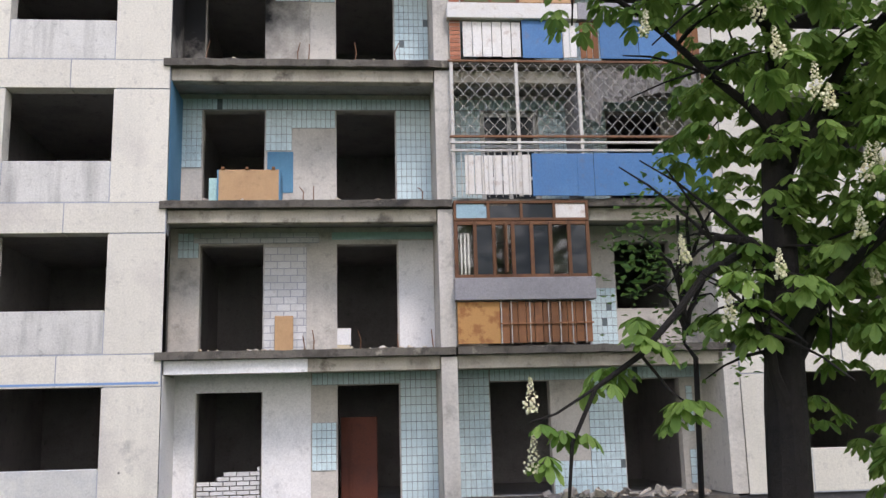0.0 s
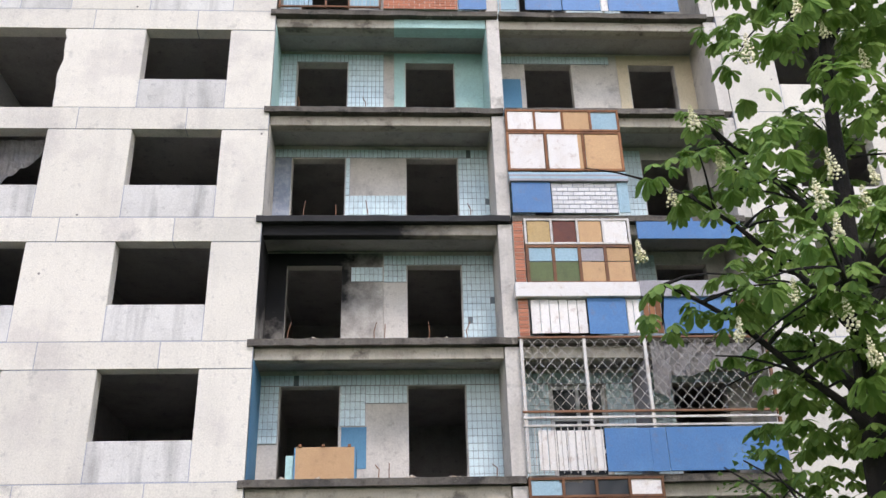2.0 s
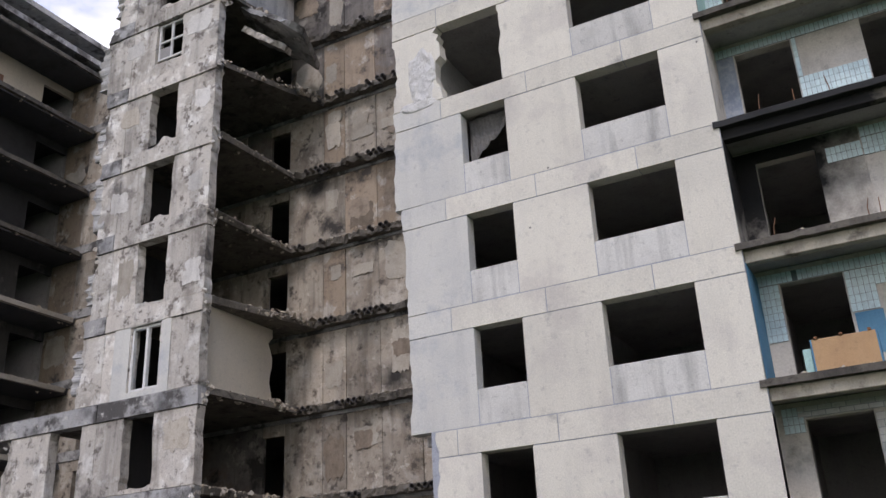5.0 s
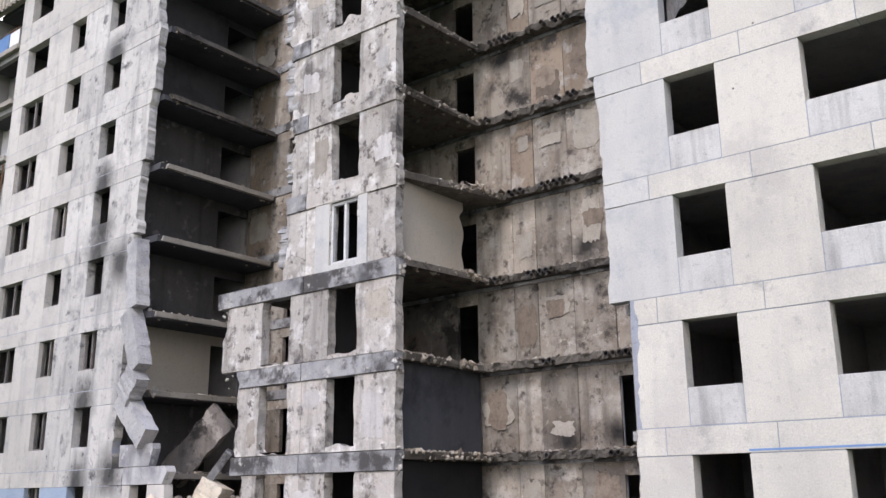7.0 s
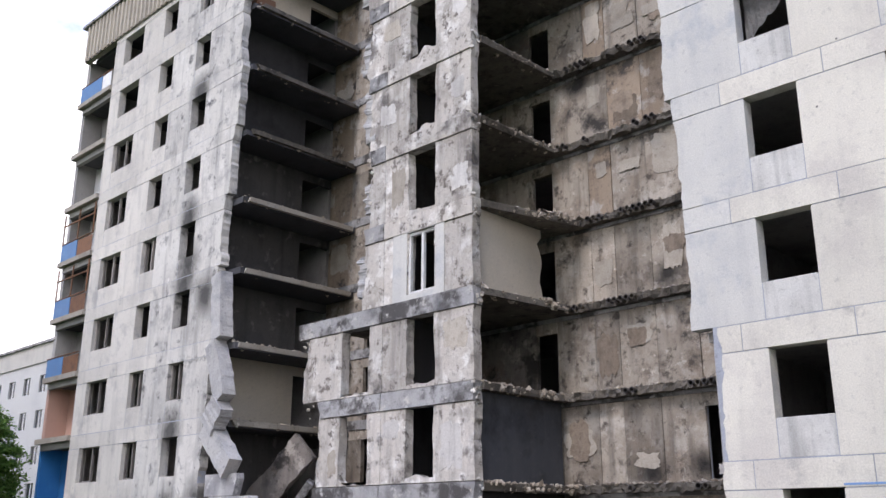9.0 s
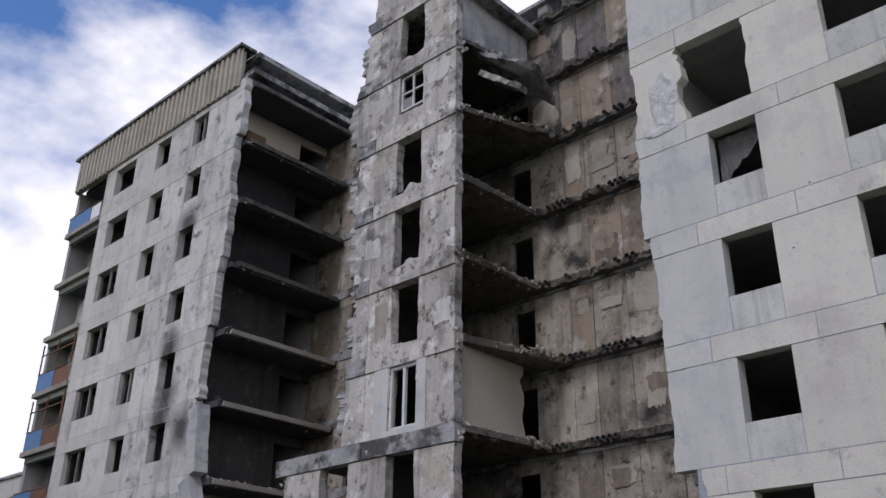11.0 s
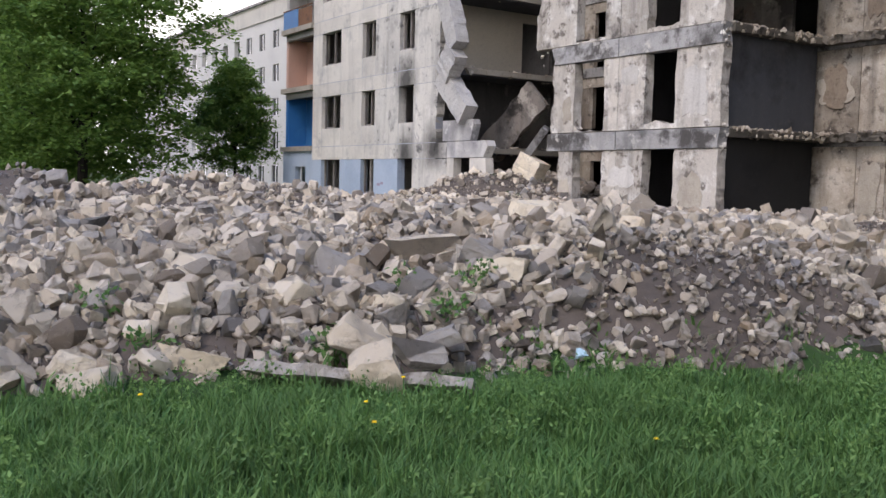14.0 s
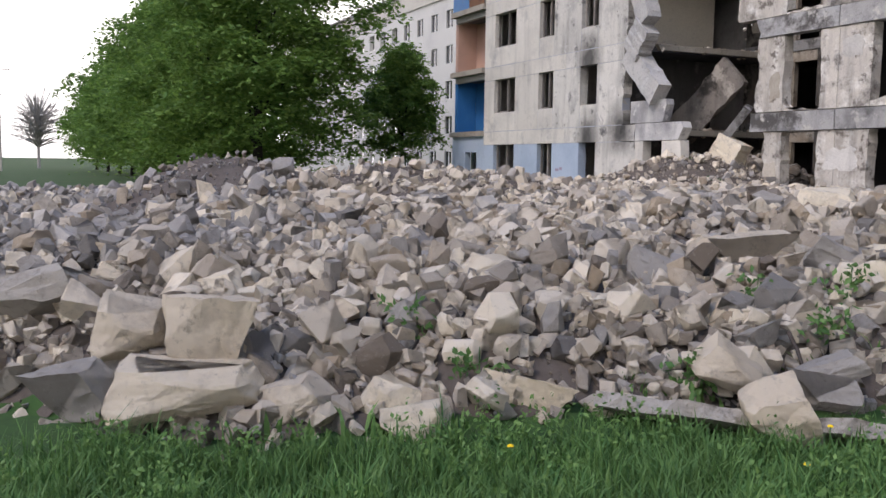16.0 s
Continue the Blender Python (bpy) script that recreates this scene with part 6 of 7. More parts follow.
OLIVE = weathered("olive_board", (0.12, 0.15, 0.07), (0.10, 0.12, 0.06), (0.07, 0.08, 0.05), patch=2, runs=0.2)
MUSTARD = weathered("mustard_board", (0.46, 0.33, 0.16), (0.46, 0.32, 0.12), (0.3, 0.2, 0.1), patch=2, runs=0.2)
MAROON = weathered("dark_red_board", (0.12, 0.035, 0.02), (0.09, 0.03, 0.02), (0.05, 0.02, 0.02), patch=2, runs=0.4, rough=0.6)
RAILPAINT = weathered("old_white_steel", (0.55, 0.53, 0.49), (0.45, 0.40, 0.35), (0.24, 0.14, 0.09), grain=60, patch=5, runs=0.3, rough=0.6)
CLOTH = weathered("dirty_net_cloth", (0.40, 0.38, 0.36), (0.30, 0.28, 0.27), (0.20, 0.18, 0.17), grain=90, patch=3, runs=0.5)
BLACKISH = weathered("scorched_timber", (0.05, 0.04, 0.035), (0.09, 0.07, 0.06), (0.03, 0.03, 0.03), patch=3, runs=0.5)
GLASS, _gn, _gl, _gb = nodes("window_glass", 0.03, 0.0, 0.5)
_gb.inputs["Base Color"].default_value = (0.75, 0.8, 0.8, 1)
_gb.inputs["Transmission Weight"].default_value = 1.0
TILE_F = TILE.copy()
for nd in TILE_F.node_tree.nodes:
    if nd.bl_idname == "ShaderNodeObjectInfo":
        for lk in list(nd.outputs["Random"].links):
            isl = TILE_F.node_tree.nodes.new("ShaderNodeNewGeometry")
            TILE_F.node_tree.links.new(isl.outputs["Random Per Island"], lk.to_socket)
        break
TW, TH = 0.100, 0.160


def tile_mesh():
    bm = box_bm(0.004, TW - 0.004, -0.014, 0.0, 0.005, TH - 0.005)
    me = bpy.data.meshes.new("tile")
    bm.to_mesh(me)
    bm.free()
    me.materials.append(TILE)
    return me


TILE_ME = tile_mesh()


def tiles(root, x0, x1, z0, z1, single=False, y=BACK, gaps=0.004):
    part("tile_bed", box_bm(x0, x1, y - 0.012, y - 0.002, z0, z1), GROUT, root)
    nx, nz = max(1, round((x1 - x0) / TW)), max(1, round((z1 - z0) / TH))
    V, F = [], []
    for i in range(nx):
        for j in range(nz):
            if random.random() < gaps:
                continue
            ox, oz = x0 + (x1 - x0) * i / nx, z0 + (z1 - z0) * j / nz
            sx, sz = (x1 - x0) / nx / TW, (z1 - z0) / nz / TH
            if single:
                o = new("tile", TILE_ME)
                o.parent = root
                o.matrix_parent_inverse = Matrix.Translation(-root.location)
                o.location, o.scale = (ox, y - 0.012, oz), (sx, 1, sz)
                continue
            k = len(V)
            ax, bx, az, bz = ox + 0.004, ox + TW * sx - 0.004, oz + 0.005, oz + TH * sz - 0.005
            f, b = y - 0.026 + random.uniform(0, 0.003), y - 0.012
            V.extend([(ax, f, az), (bx, f, az), (bx, f, bz), (ax, f, bz), (ax, b, az), (bx, b, az), (bx, b, bz), (ax, b, bz)])
            F.extend([(k, k + 1, k + 2, k + 3), (k, k + 4, k + 5, k + 1), (k + 1, k + 5, k + 6, k + 2), (k + 2, k + 6, k + 7, k + 3), (k + 3, k + 7, k + 4, k)])
    if V:
        tagged(part("tile_field", (V, [], F), TILE_F, root), kind="stuff")


def plate(root, x0, x1, z0, z1, mat, y=BACK, t=0.012, name="render_patch"):
    part(name, soft_box(x0, x1, y - t, y - 0.003, z0, z1, 0.003), mat, root)


def bricks(root, x0, x1, z0, z1, y, mat, bw=0.25, bh=0.075, joint=0.012, depth=0.11, stagger=0.5, top=None):
    part("mortar", box_bm(x0, x1, y + 0.012, y + depth, z0, z1 if not top else z0 + 0.1), MORTAR if mat is BRICK_W else BARE, root)
    rows = max(1, round((z1 - z0) / bh))
    bh = (z1 - z0) / rows
    for r in range(rows):
        x = x0 - (bw * stagger if r % 2 else 0)
        while x < x1 - 0.02:
            a, b = max(x, x0), min(x + bw, x1)
            z = z0 + r * bh
            if b - a > 0.04 and not (top and z + bh > top((a + b) / 2)):
                part("brick", box_bm(a + joint / 2, b - joint / 2, y + random.uniform(-0.004, 0.004), y + depth - 0.01, z + joint / 2, z + bh - joint / 2), mat, root)
            x += bw


random.seed(77)
LR = log_root
for k in range(1, 10):
    z = H * (k - 1)
    lo, hi, dt = z + 0.17, z + 2.60, z + TOP + 0.01
    A, B = DOORS[1]
    C, D = DOORS[2]
    x0, x1 = BAY[1]
    x2, x3 = BAY[2]
    full = lambda a, b, c=lo, d=hi, s=False: tiles(LR, a, b, c, d, s)
    # first bay
    if k == 1:
        part("white_render", wall(x0, -1.16, z + 0.17, z + 2.62, BACK - 0.03, BACK - 0.002, [(A[0] - 0.02, A[1] + 0.02, z + 0.1, z + TOP - 0.1)]), WHITEWALL, LR)
        full(-1.14, B[0] - 0.02, z + 0.75, z + 1.65)
        full(-1.14, B[1] + 0.02, dt, hi)
        full(B[1] + 0.02, x1, lo, hi, True)
    elif k == 2:
        bricks(LR, A[1] + 0.02, -1.25, lo, z + 2.3, BACK - 0.03, BRICK_W, 0.26, 0.138, 0.016, 0.028)
        bricks(LR, x0 + 0.3, -1.0, dt + 0.02, hi, BACK - 0.03, BRICK_W, 0.26, 0.1, 0.014, 0.028)
        plate(LR, B[1] + 0.03, x1, lo, z + 2.42, WHITEWALL)
        plate(LR, -0.75, x1, z + 2.45, hi, TEAL)
        tiles(LR, x0, A[0] - 0.03, z + 2.1, hi)
    elif k == 3:
        full(x0, x1, dt, hi)
        full(x0, A[0] - 0.02, z + 1.15, dt - 0.01)
        full(A[1] + 0.02, -1.55, z + 1.5, dt - 0.01)
        full(-1.55, B[0] - 0.02, z + 1.98, dt - 0.01)
        plate(LR, A[1] + 0.06, -1.52, z + 0.62, z + 1.48, BLUEPAINT)
        full(B[1] + 0.02, x1, lo, dt - 0.01, True)
    elif k == 4:
        part("smoked_render", wall(x0, -1.2, lo, hi + 0.05, BACK - 0.03, BACK - 0.002, [(A[0] + 0.004, A[1] - 0.004, z, z + TOP - 0.004)]), SOOTFAN, LR)
        full(-1.18, x1, dt, hi)
        full(-1.18, B[0] - 0.02, z + 1.95, dt - 0.01)
        tiles(LR, A[1] + 0.2, -1.2, z + 1.95, z + 2.3, y=BACK - 0.028)
        plate(LR, -1.18, B[0] - 0.02, lo, z + 1.93, BARE)
        full(B[1] + 0.02, x1, lo, dt - 0.01)
    elif k == 5:
        plate(LR, x0, A[0] - 0.02, lo, dt, MARBLE)
        full(x0, x1, dt + 0.01, hi)
        full(A[1] + 0.02, B[0] - 0.02, lo, z + 1.35)
        full(A[1] + 0.02, -1.98, z + 1.36, dt)
        full(B[1] + 0.02, x1, lo, dt)
    elif k == 6:
        full(x0, A[0] - 0.02, lo, hi)
        full(A[0] - 0.02, A[1] + 0.02, dt, hi)
        full(A[1] + 0.02, -1.2, lo + 0.15, hi)
        part("teal_render", wall(-0.94, x1, lo, hi + 0.05, BACK - 0.02, BACK - 0.002, [(B[0] - 0.02, B[1] + 0.02, z, z + TOP)]), TEAL, LR)
    else:
        full(x0, x1, dt, hi)
        full(x0, A[0] - 0.02, lo, dt - 0.01)
        full(B[1] + 0.02, x1, lo, dt - 0.01)
    # second bay
    if k == 1:
        full(x2, C[0] - 0.02, lo, hi)
        full(C[0], x3, dt, hi)
        full(4.3, D[0] - 0.02, lo, dt - 0.01)
        full(C[1] + 0.02, 4.29, lo, z + 0.8)
        full(D[1] + 0.12, x3 - 0.1, z + 0.3, z + 0.95)
        full(D[1] + 0.12, x3 - 0.2, z + 1.3, z + 2.2)
    elif k == 2:
        full(4.25, D[0] - 0.02, lo, z + 1.4)
        plate(LR, D[0], D[1], lo, z + 0.98, BARE, BACK + 0.1, 0.08, "parapet_infill")
    elif k == 3:
        full(x2, x3, dt, hi)
        full(x2, C[0] - 0.02, lo, dt - 0.01)
        full(C[1] + 0.02, D[0] - 0.02, lo, dt - 0.01)
    elif k == 6:
        full(x2, 4.5, dt, hi)
        plate(LR, x2 + 0.1, C[0] - 0.12, lo, z + 1.9, BLUEPAINT)
        part("cream_render", wall(4.7, x3, lo, hi + 0.05, BACK - 0.016, BACK - 0.002, [(D[0] - 0.02, D[1] + 0.02, z, z + TOP)]), CREAMY, LR)
    else:
        full(C[1] + 0.02, D[0] - 0.02, lo, hi)
        full(x2, C[0] - 0.02, lo, hi)
# painted undersides and left wall strip
part("teal_soffit", box_bm(-0.94, 1.27, 0.61, BACK - 0.02, H * 6 - 0.02, H * 6 + 0.015), TEAL, LR)
part("teal_soffit", soft_box(-0.94, 1.27, 0.075, 0.098, H * 6 - 0.24, H * 6 + 0.01, 0.003), TEAL, LR)
part("teal_soffit", box_bm(-0.94, 1.27, 0.10, 0.32, H * 6 - 0.25, H * 6 - 0.243), TEAL, LR)
part("teal_soffit", box_bm(-0.94, 1.27, 0.325, 0.605, H * 6 - 0.112, H * 6 - 0.103), TEAL, LR)
part("white_soffit", soft_box(-3.74, -1.16, 0.082, 0.098, H - 0.24, H + 0.01, 0.003), WHITEWALL, LR)
part("soot_soffit", box_bm(-3.74, 1.27, 0.61, BACK - 0.02, H * 4 - 0.02, H * 4 + 0.015), SOOTFACE, LR)
for k, m in ((3, BLUEPAINT), (4, SOOTFAN), (1, WHITEWALL), (5, BARE), (6, TEAL)):
    z = H * (k - 1)
    part("side_render", soft_box(-3.745, -3.735, 0.02, BACK - 0.03, z + 0.17, z + H - 0.25, 0.002), m, LR)
    if k == 6:
        part("side_render", soft_box(1.268, 1.285, 0.1, BACK - 0.03, z + 0.17, z + H - 0.25, 0.002), TEAL, LR)

# ---- things in the open loggias ----
cab = thing("wooden_chest", (-2.25, 0.4, H * 2 + 0.16), "light orange plywood chest with blue sides on the loggia floor", "chest")
part("front", soft_box(-2.85, -1.72, 0.22, 0.25, 5.78, 6.43, 0.006), PLY, cab)
part("side", soft_box(-1.72, -1.69, 0.22, 0.75, 5.77, 6.43, 0.006), BLUEPAINT, cab)
part("side", soft_box(-2.88, -2.85, 0.22, 0.75, 5.77, 6.43, 0.006), BLUEPAINT, cab)
part("back", soft_box(-2.85, -1.72, 0.72, 0.75, 5.78, 6.40, 0.006), PLY, cab)
part("floor", soft_box(-2.85, -1.72, 0.25, 0.72, 5.77, 5.80, 0.004), PLY, cab)
for x in (-2.80, -2.35, -1.85):
    part("batten", soft_box(x, x + 0.06, 0.19, 0.26, 6.43, 6.48, 0.004), WOOD, cab)
part("door_leaf", soft_box(-3.05, -2.9, 0.35, 0.39, 5.77, 6.3, 0.004), TEAL, cab)
pb = solo("leaning_board", soft_box(-1.86, -1.50, BACK - 0.10, BACK - 0.075, 2.97, 3.72, 0.01), PLY, "tan plywood offcut leaning against white brickwork", "board")
bm = box_bm(-0.66, -0.38, BACK + 0.02, BACK + 0.06, 3.15, 3.47)
solo("white_panel", bm, WHITEWALL, "small white board propped in the doorway", "board")
solo("carton", soft_box(-0.66, -0.40, BACK + 0.0, BACK + 0.2, 2.95, 3.14, 0.01), CREAMY, "cream cardboard box on the loggia threshold", "box")
inf = thing("brick_infill", (-2.7, BACK, 0.15), "half-torn white brick infill in a doorway", "brick wall")
bricks(inf, A[0] + 0.02, A[1] - 0.02, 0.17, 0.95, BACK + 0.03, BRICK_W, 0.25, 0.09, 0.018, 0.12, 0.5, lambda x: 0.62 + 0.28 * (x - A[0]) / 1.2 + 0.05 * math.sin(x * 9))
dr = thing("door_panel", (-0.1, BACK + 0.7, 0.15), "red-brown door panel standing inside a dark doorway", "door")
part("leaf", soft_box(-0.60, 0.12, BACK + 0.62, BACK + 0.66, 0.16, 1.75, 0.008), MAROON, dr)
part("stile", soft_box(-0.45, -0.38, BACK + 0.58, BACK + 0.615, 0.2, 1.7, 0.006), MAROON, dr)
# bent reinforcement stubs along the slab edges
for k, xs in ((1, ()), (2, (-1.2, -1.05, -0.2, 0.5, 1.15)), (3, (-1.25, -1.05, 1.0)), (4, (-3.1, -1.35, -1.15, -0.25, 0.55)), (5, (-2.9, -2.2, -1.5, 0.7)), (6, (-3.1, -1.6))):
    for x in xs:
        z = H * (k - 1) + 0.15
        bm = bmesh.new()
        tube(bm, [(x, 0.0, z - 0.03), (x + random.uniform(-0.03, 0.03), 0.0, z + 0.18), (x + random.uniform(-0.08, 0.08), -0.02, z + random.uniform(0.25, 0.4))], [0.011, 0.011, 0.009], 6)
        solo("railing_stub", bm, RUST, "cut rusty railing stub standing in the slab edge", "steel bar", "cut railing stubs")
# rubble on the slabs
for k in range(1, 7):
    pts = [(random.uniform(-3.5, 6.4 if k in (1, 6) else 1.1), random.uniform(0.0, 0.25), H * (k - 1) + 0.17, random.uniform(0.03, 0.12), 0.4) for _ in range(60)]
    scatter("slab_debris", pts, CHUNK, "crumbs of plaster and concrete along the slab edge")
pts = [(random.uniform(3.2, 6.4), random.uniform(0.0, 0.9), 0.19, random.uniform(0.1, 0.32), 0.2) for _ in range(70)]
scatter("slab_debris", pts, CHUNK, "broken boards and plaster heaped on the lowest loggia")

# ---- enclosures of the second bay ----
def board_row(root, x0, x1, z0, z1, n, mat, y, name="board", t=0.02):
    for i in range(n):
        a, b = x0 + (x1 - x0) * i / n, x0 + (x1 - x0) * (i + 1) / n
        part(name, soft_box(a + 0.006, b - 0.006, y + random.uniform(-0.006, 0.006), y + t, z0 + random.uniform(0, 0.02), z1 - random.uniform(0, 0.02), 0.004), mat, root)


def pane(root, x0, x1, z0, z1, y, mat=None):
    o = part("pane", box_bm(x0, x1, y, y + 0.006, z0, z1), mat or GLASS, root)
    if not mat:
        o.visible_shadow = False


Z2, Z3, Z4, Z5, Z7, Z8 = H, H * 2, H * 3, H * 4, H * 6, H * 7
g = thing("glazed_balcony", (2.9, -0.1, Z2), "brown timber glazed balcony over stained fibreboard panels", "balcony")
part("panel", soft_box(1.60, 2.40, -0.12, -0.09, Z2 + 0.2, Z2 + 0.98, 0.006), FIBRE, g)
board_row(g, 2.42, 4.14, Z2 + 0.2, Z2 + 0.98, 11, WOOD, -0.11)
for x in (2.41, 2.6, 2.95, 3.3, 3.52, 3.75, 4.0):
    part("bar", soft_box(x, x + 0.018, -0.145, -0.125, Z2 + 0.18, Z2 + 1.0, 0.003), RAILPAINT, g)
part("rail", soft_box(2.4, 4.16, -0.15, -0.146 + 0.02, Z2 + 0.55, Z2 + 0.58, 0.003), WOOD, g)
part("ledge", soft_box(1.56, 4.22, -0.22, 0.02, Z2 + 1.0, Z2 + 1.42, 0.01), GREYSHEET, g)
bars("frame", g, 1.58, 4.18, -0.1, Z2 + 1.43, Z2 + 2.52, 7, 1, WOODFR, 0.07, 0.07)
bars("frame", g, 1.58, 4.18, -0.1, Z2 + 2.53, Z2 + 2.92, 4, 1, WOODFR, 0.055, 0.07)
for i in range(7):
    a = 1.58 + 2.53 * i / 7 + 0.07
    pane(g, a, a + 2.53 / 7 - 0.07, Z2 + 1.5, Z2 + 2.45, -0.07, None if i in (0, 2, 5) else DARKGLASS)
for i, m in enumerate((PALEBLUE, DARKGLASS, DARKGLASS, WHITEBOARD)):
    a = 1.58 + 2.545 * i / 4 + 0.055
    pane(g, a, a + 2.545 / 4 - 0.055, Z2 + 2.585, Z2 + 2.865, -0.07, m)
part("casement", soft_box(2.52, 2.56, -0.34, -0.1, Z2 + 1.5, Z2 + 2.45, 0.005), WOODFR, g)
for x in (1.70, 1.77, 1.84):
    part("leaning_slat", soft_box(x, x + 0.035, -0.02, 0.0, Z2 + 1.45, Z2 + 2.3, 0.004), WHITEBOARD, g)
part("inner_wall", wall(0.0, BACK - 0.05, Z2 + 0.17, Z2 + 2.7, 4.1, 4.14, axis="y"), GREYSHEET, g)

c = thing("caged_balcony", (4.1, -0.1, Z3), "balcony caged with wavy steel mesh above sheet panels", "balcony")


def wavy(x0, x1, z0, z1, y, pitch=0.145, row=0.20):
    """Wavy upright wires that touch their neighbours in turn."""
    bm = bmesh.new()
    n = round((x1 - x0) / pitch)
    m = round((z1 - z0) / row * 4)
    for i in range(n + 1):
        s = 1 if i % 2 else -1
        pts = []
        for j in range(m + 1):
            ph = math.sin(2 * math.pi * (z0 + (z1 - z0) * j / m - z0) / (row * 1.0))
            pts.append((x0 + (x1 - x0) * i / n + s * (x1 - x0) / n * 0.46 * max(-1, min(1, ph * 1.4)), y, z0 + (z1 - z0) * j / m))
        tube(bm, pts, [0.006] * len(pts), 4)
    return bm


part("mesh", wavy(1.66, 2.84, Z3 + 1.42, Z3 + 2.9, -0.1, 0.12, 0.26), RAILPAINT, c)
part("mesh", wavy(2.94, 4.08, Z3 + 1.42, Z3 + 2.9, -0.1, 0.12, 0.26), RAILPAINT, c)
part("mesh", wavy(4.22, 6.6, Z3 + 1.42, Z3 + 2.9, -0.1, 0.12, 0.26), RAILPAINT, c)
for x in (1.58, 2.86, 4.10, 6.62):
    part("post", soft_box(x, x + 0.065, -0.13, -0.07, Z3 + 0.2, Z3 + 2.96, 0.006), RAILPAINT if x < 4.2 else RUST, c)
for z, m in ((1.36, RUST), (2.9, RUST), (1.24, RAILPAINT), (1.08, RAILPAINT)):
    part("rail", soft_box(1.55, 6.68, -0.15, -0.105, Z3 + z, Z3 + z + 0.045, 0.006), m, c)
board_row(c, 1.82, 3.1, Z3 + 0.22, Z3 + 1.02, 7, WHITEBOARD, -0.125)
part("sheet", soft_box(3.12, 4.0, -0.14, -0.12, Z3 + 0.2, Z3 + 1.04, 0.005), BLUE, c)
part("sheet", soft_box(4.0, 4.32, -0.145, -0.125, Z3 + 0.19, Z3 + 1.04, 0.005), BLUE, c)
part("sheet", soft_box(4.33, 6.68, -0.14, -0.12, Z3 + 0.2, Z3 + 1.05, 0.005), BLUE, c)
for i in range(12):
    x = 1.62 + i * 0.13
    part("bar", soft_box(x, x + 0.012, -0.15, -0.135, Z3 + 0.18, Z3 + 1.08, 0.002), RAILPAINT, c)
bm, rows = bmesh.new(), []
for i in range(25):
    x = 4.25 + 2.3 * i / 24
    ln = 0.65 + 0.35 * noise.noise(Vector((x * 1.1, 0, 0))) + (0.55 if i < 4 else 0.0)
    rows.append([bm.verts.new((x, -0.05 + 0.04 * math.sin(x * 14 + j), Z3 + 2.88 - ln * j / 6 - 0.05 * math.sin(x * 3))) for j in range(7)])
for a, b in zip(rows, rows[1:]):
    for j in range(6):
        bm.faces.new([a[j], b[j], b[j + 1], a[j + 1]])
bmesh.ops.solidify(bm, geom=bm.faces[:], thickness=0.006)
part("netting", bm, CLOTH, c, "torn grey net hanging behind the mesh")
part("side_sheet", wall(0.0, BACK - 0.05, Z3 + 0.2, Z3 + 2.5, 4.12, 4.15, axis="y"), GREYSHEET, c)
w = thing("balcony_window", (2.85, BACK, Z3 + 0.2), "white painted balcony door and window with bare panes", "window")
bars("window_frame", w, DOORS[2][0][0], DOORS[2][0][1], BACK + 0.05, Z3 + 0.2, Z3 + TOP - 0.02, 2, 3, FRAME, 0.08, 0.08)
pane(w, DOORS[2][0][0] + 0.08, DOORS[2][0][1] - 0.08, Z3 + 0.28, Z3 + TOP - 0.1, BACK + 0.085, DARKGLASS)

d = thing("boarded_balcony", (2.9, -0.1, Z4), "balcony patched with boards, blue sheets and old sashes", "balcony")
bricks(d, 1.60, 1.82, Z4 + 0.18, Z4 + 2.85, -0.06, BRICK_R, 0.22, 0.085, 0.014, 0.12, 0.0)
board_row(d, 1.86, 3.02, Z4 + 0.22, Z4 + 0.98, 6, WHITEBOARD, -0.09)
part("sheet", soft_box(3.04, 3.84, -0.12, -0.1, Z4 + 0.2, Z4 + 1.0, 0.005), BLUE, d)
board_row(d, 3.86, 4.14, Z4 + 0.22, Z4 + 0.98, 2, WHITEBOARD, -0.09)
board_row(d, 4.2, 4.58, Z4 + 0.2, Z4 + 1.0, 3, WOOD, -0.1)
part("sheet", soft_box(4.6, 5.38, -0.12, -0.1, Z4 + 0.2, Z4 + 1.0, 0.005), BLUE, d)
part("sheet", soft_box(5.39, 6.16, -0.12, -0.1, Z4 + 0.2, Z4 + 1.0, 0.005), BLUE, d)
board_row(d, 6.18, 6.64, Z4 + 0.2, Z4 + 1.0, 3, WOOD, -0.1)
part("ledge", soft_box(1.55, 4.16, -0.2, 0.0, Z4 + 1.0, Z4 + 1.32, 0.008), WHITEBOARD, d)
part("ledge", soft_box(4.17, 6.66, -0.18, 0.0, Z4 + 1.0, Z4 + 1.36, 0.008), GREYSHEET, d)
bars("sash", d, 1.84, 4.14, -0.08, Z4 + 1.33, Z4 + 2.25, 4, 1, WOODFR, 0.07, 0.06)
bars("sash", d, 1.84, 4.14, -0.08, Z4 + 2.26, Z4 + 2.88, 4, 1, RAILPAINT, 0.05, 0.06)
for i, (m1, m2, m3) in enumerate(((OLIVE, MUSTARD, PALEBLUE), (OLIVE, MAROON, PALEBLUE), (PLY, PLY, GREYSHEET), (PLY, WHITEBOARD, PLY))):
    a = 1.84 + 2.23 * i / 4 + 0.07
    b = a + 2.23 / 4 - 0.07
    pane(d, a, b, Z4 + 1.4, Z4 + 1.85, -0.055, m1)
    pane(d, a, b, Z4 + 1.87, Z4 + 2.18, -0.055, m3)
    pane(d, a, b, Z4 + 2.31, Z4 + 2.83, -0.055, m2)
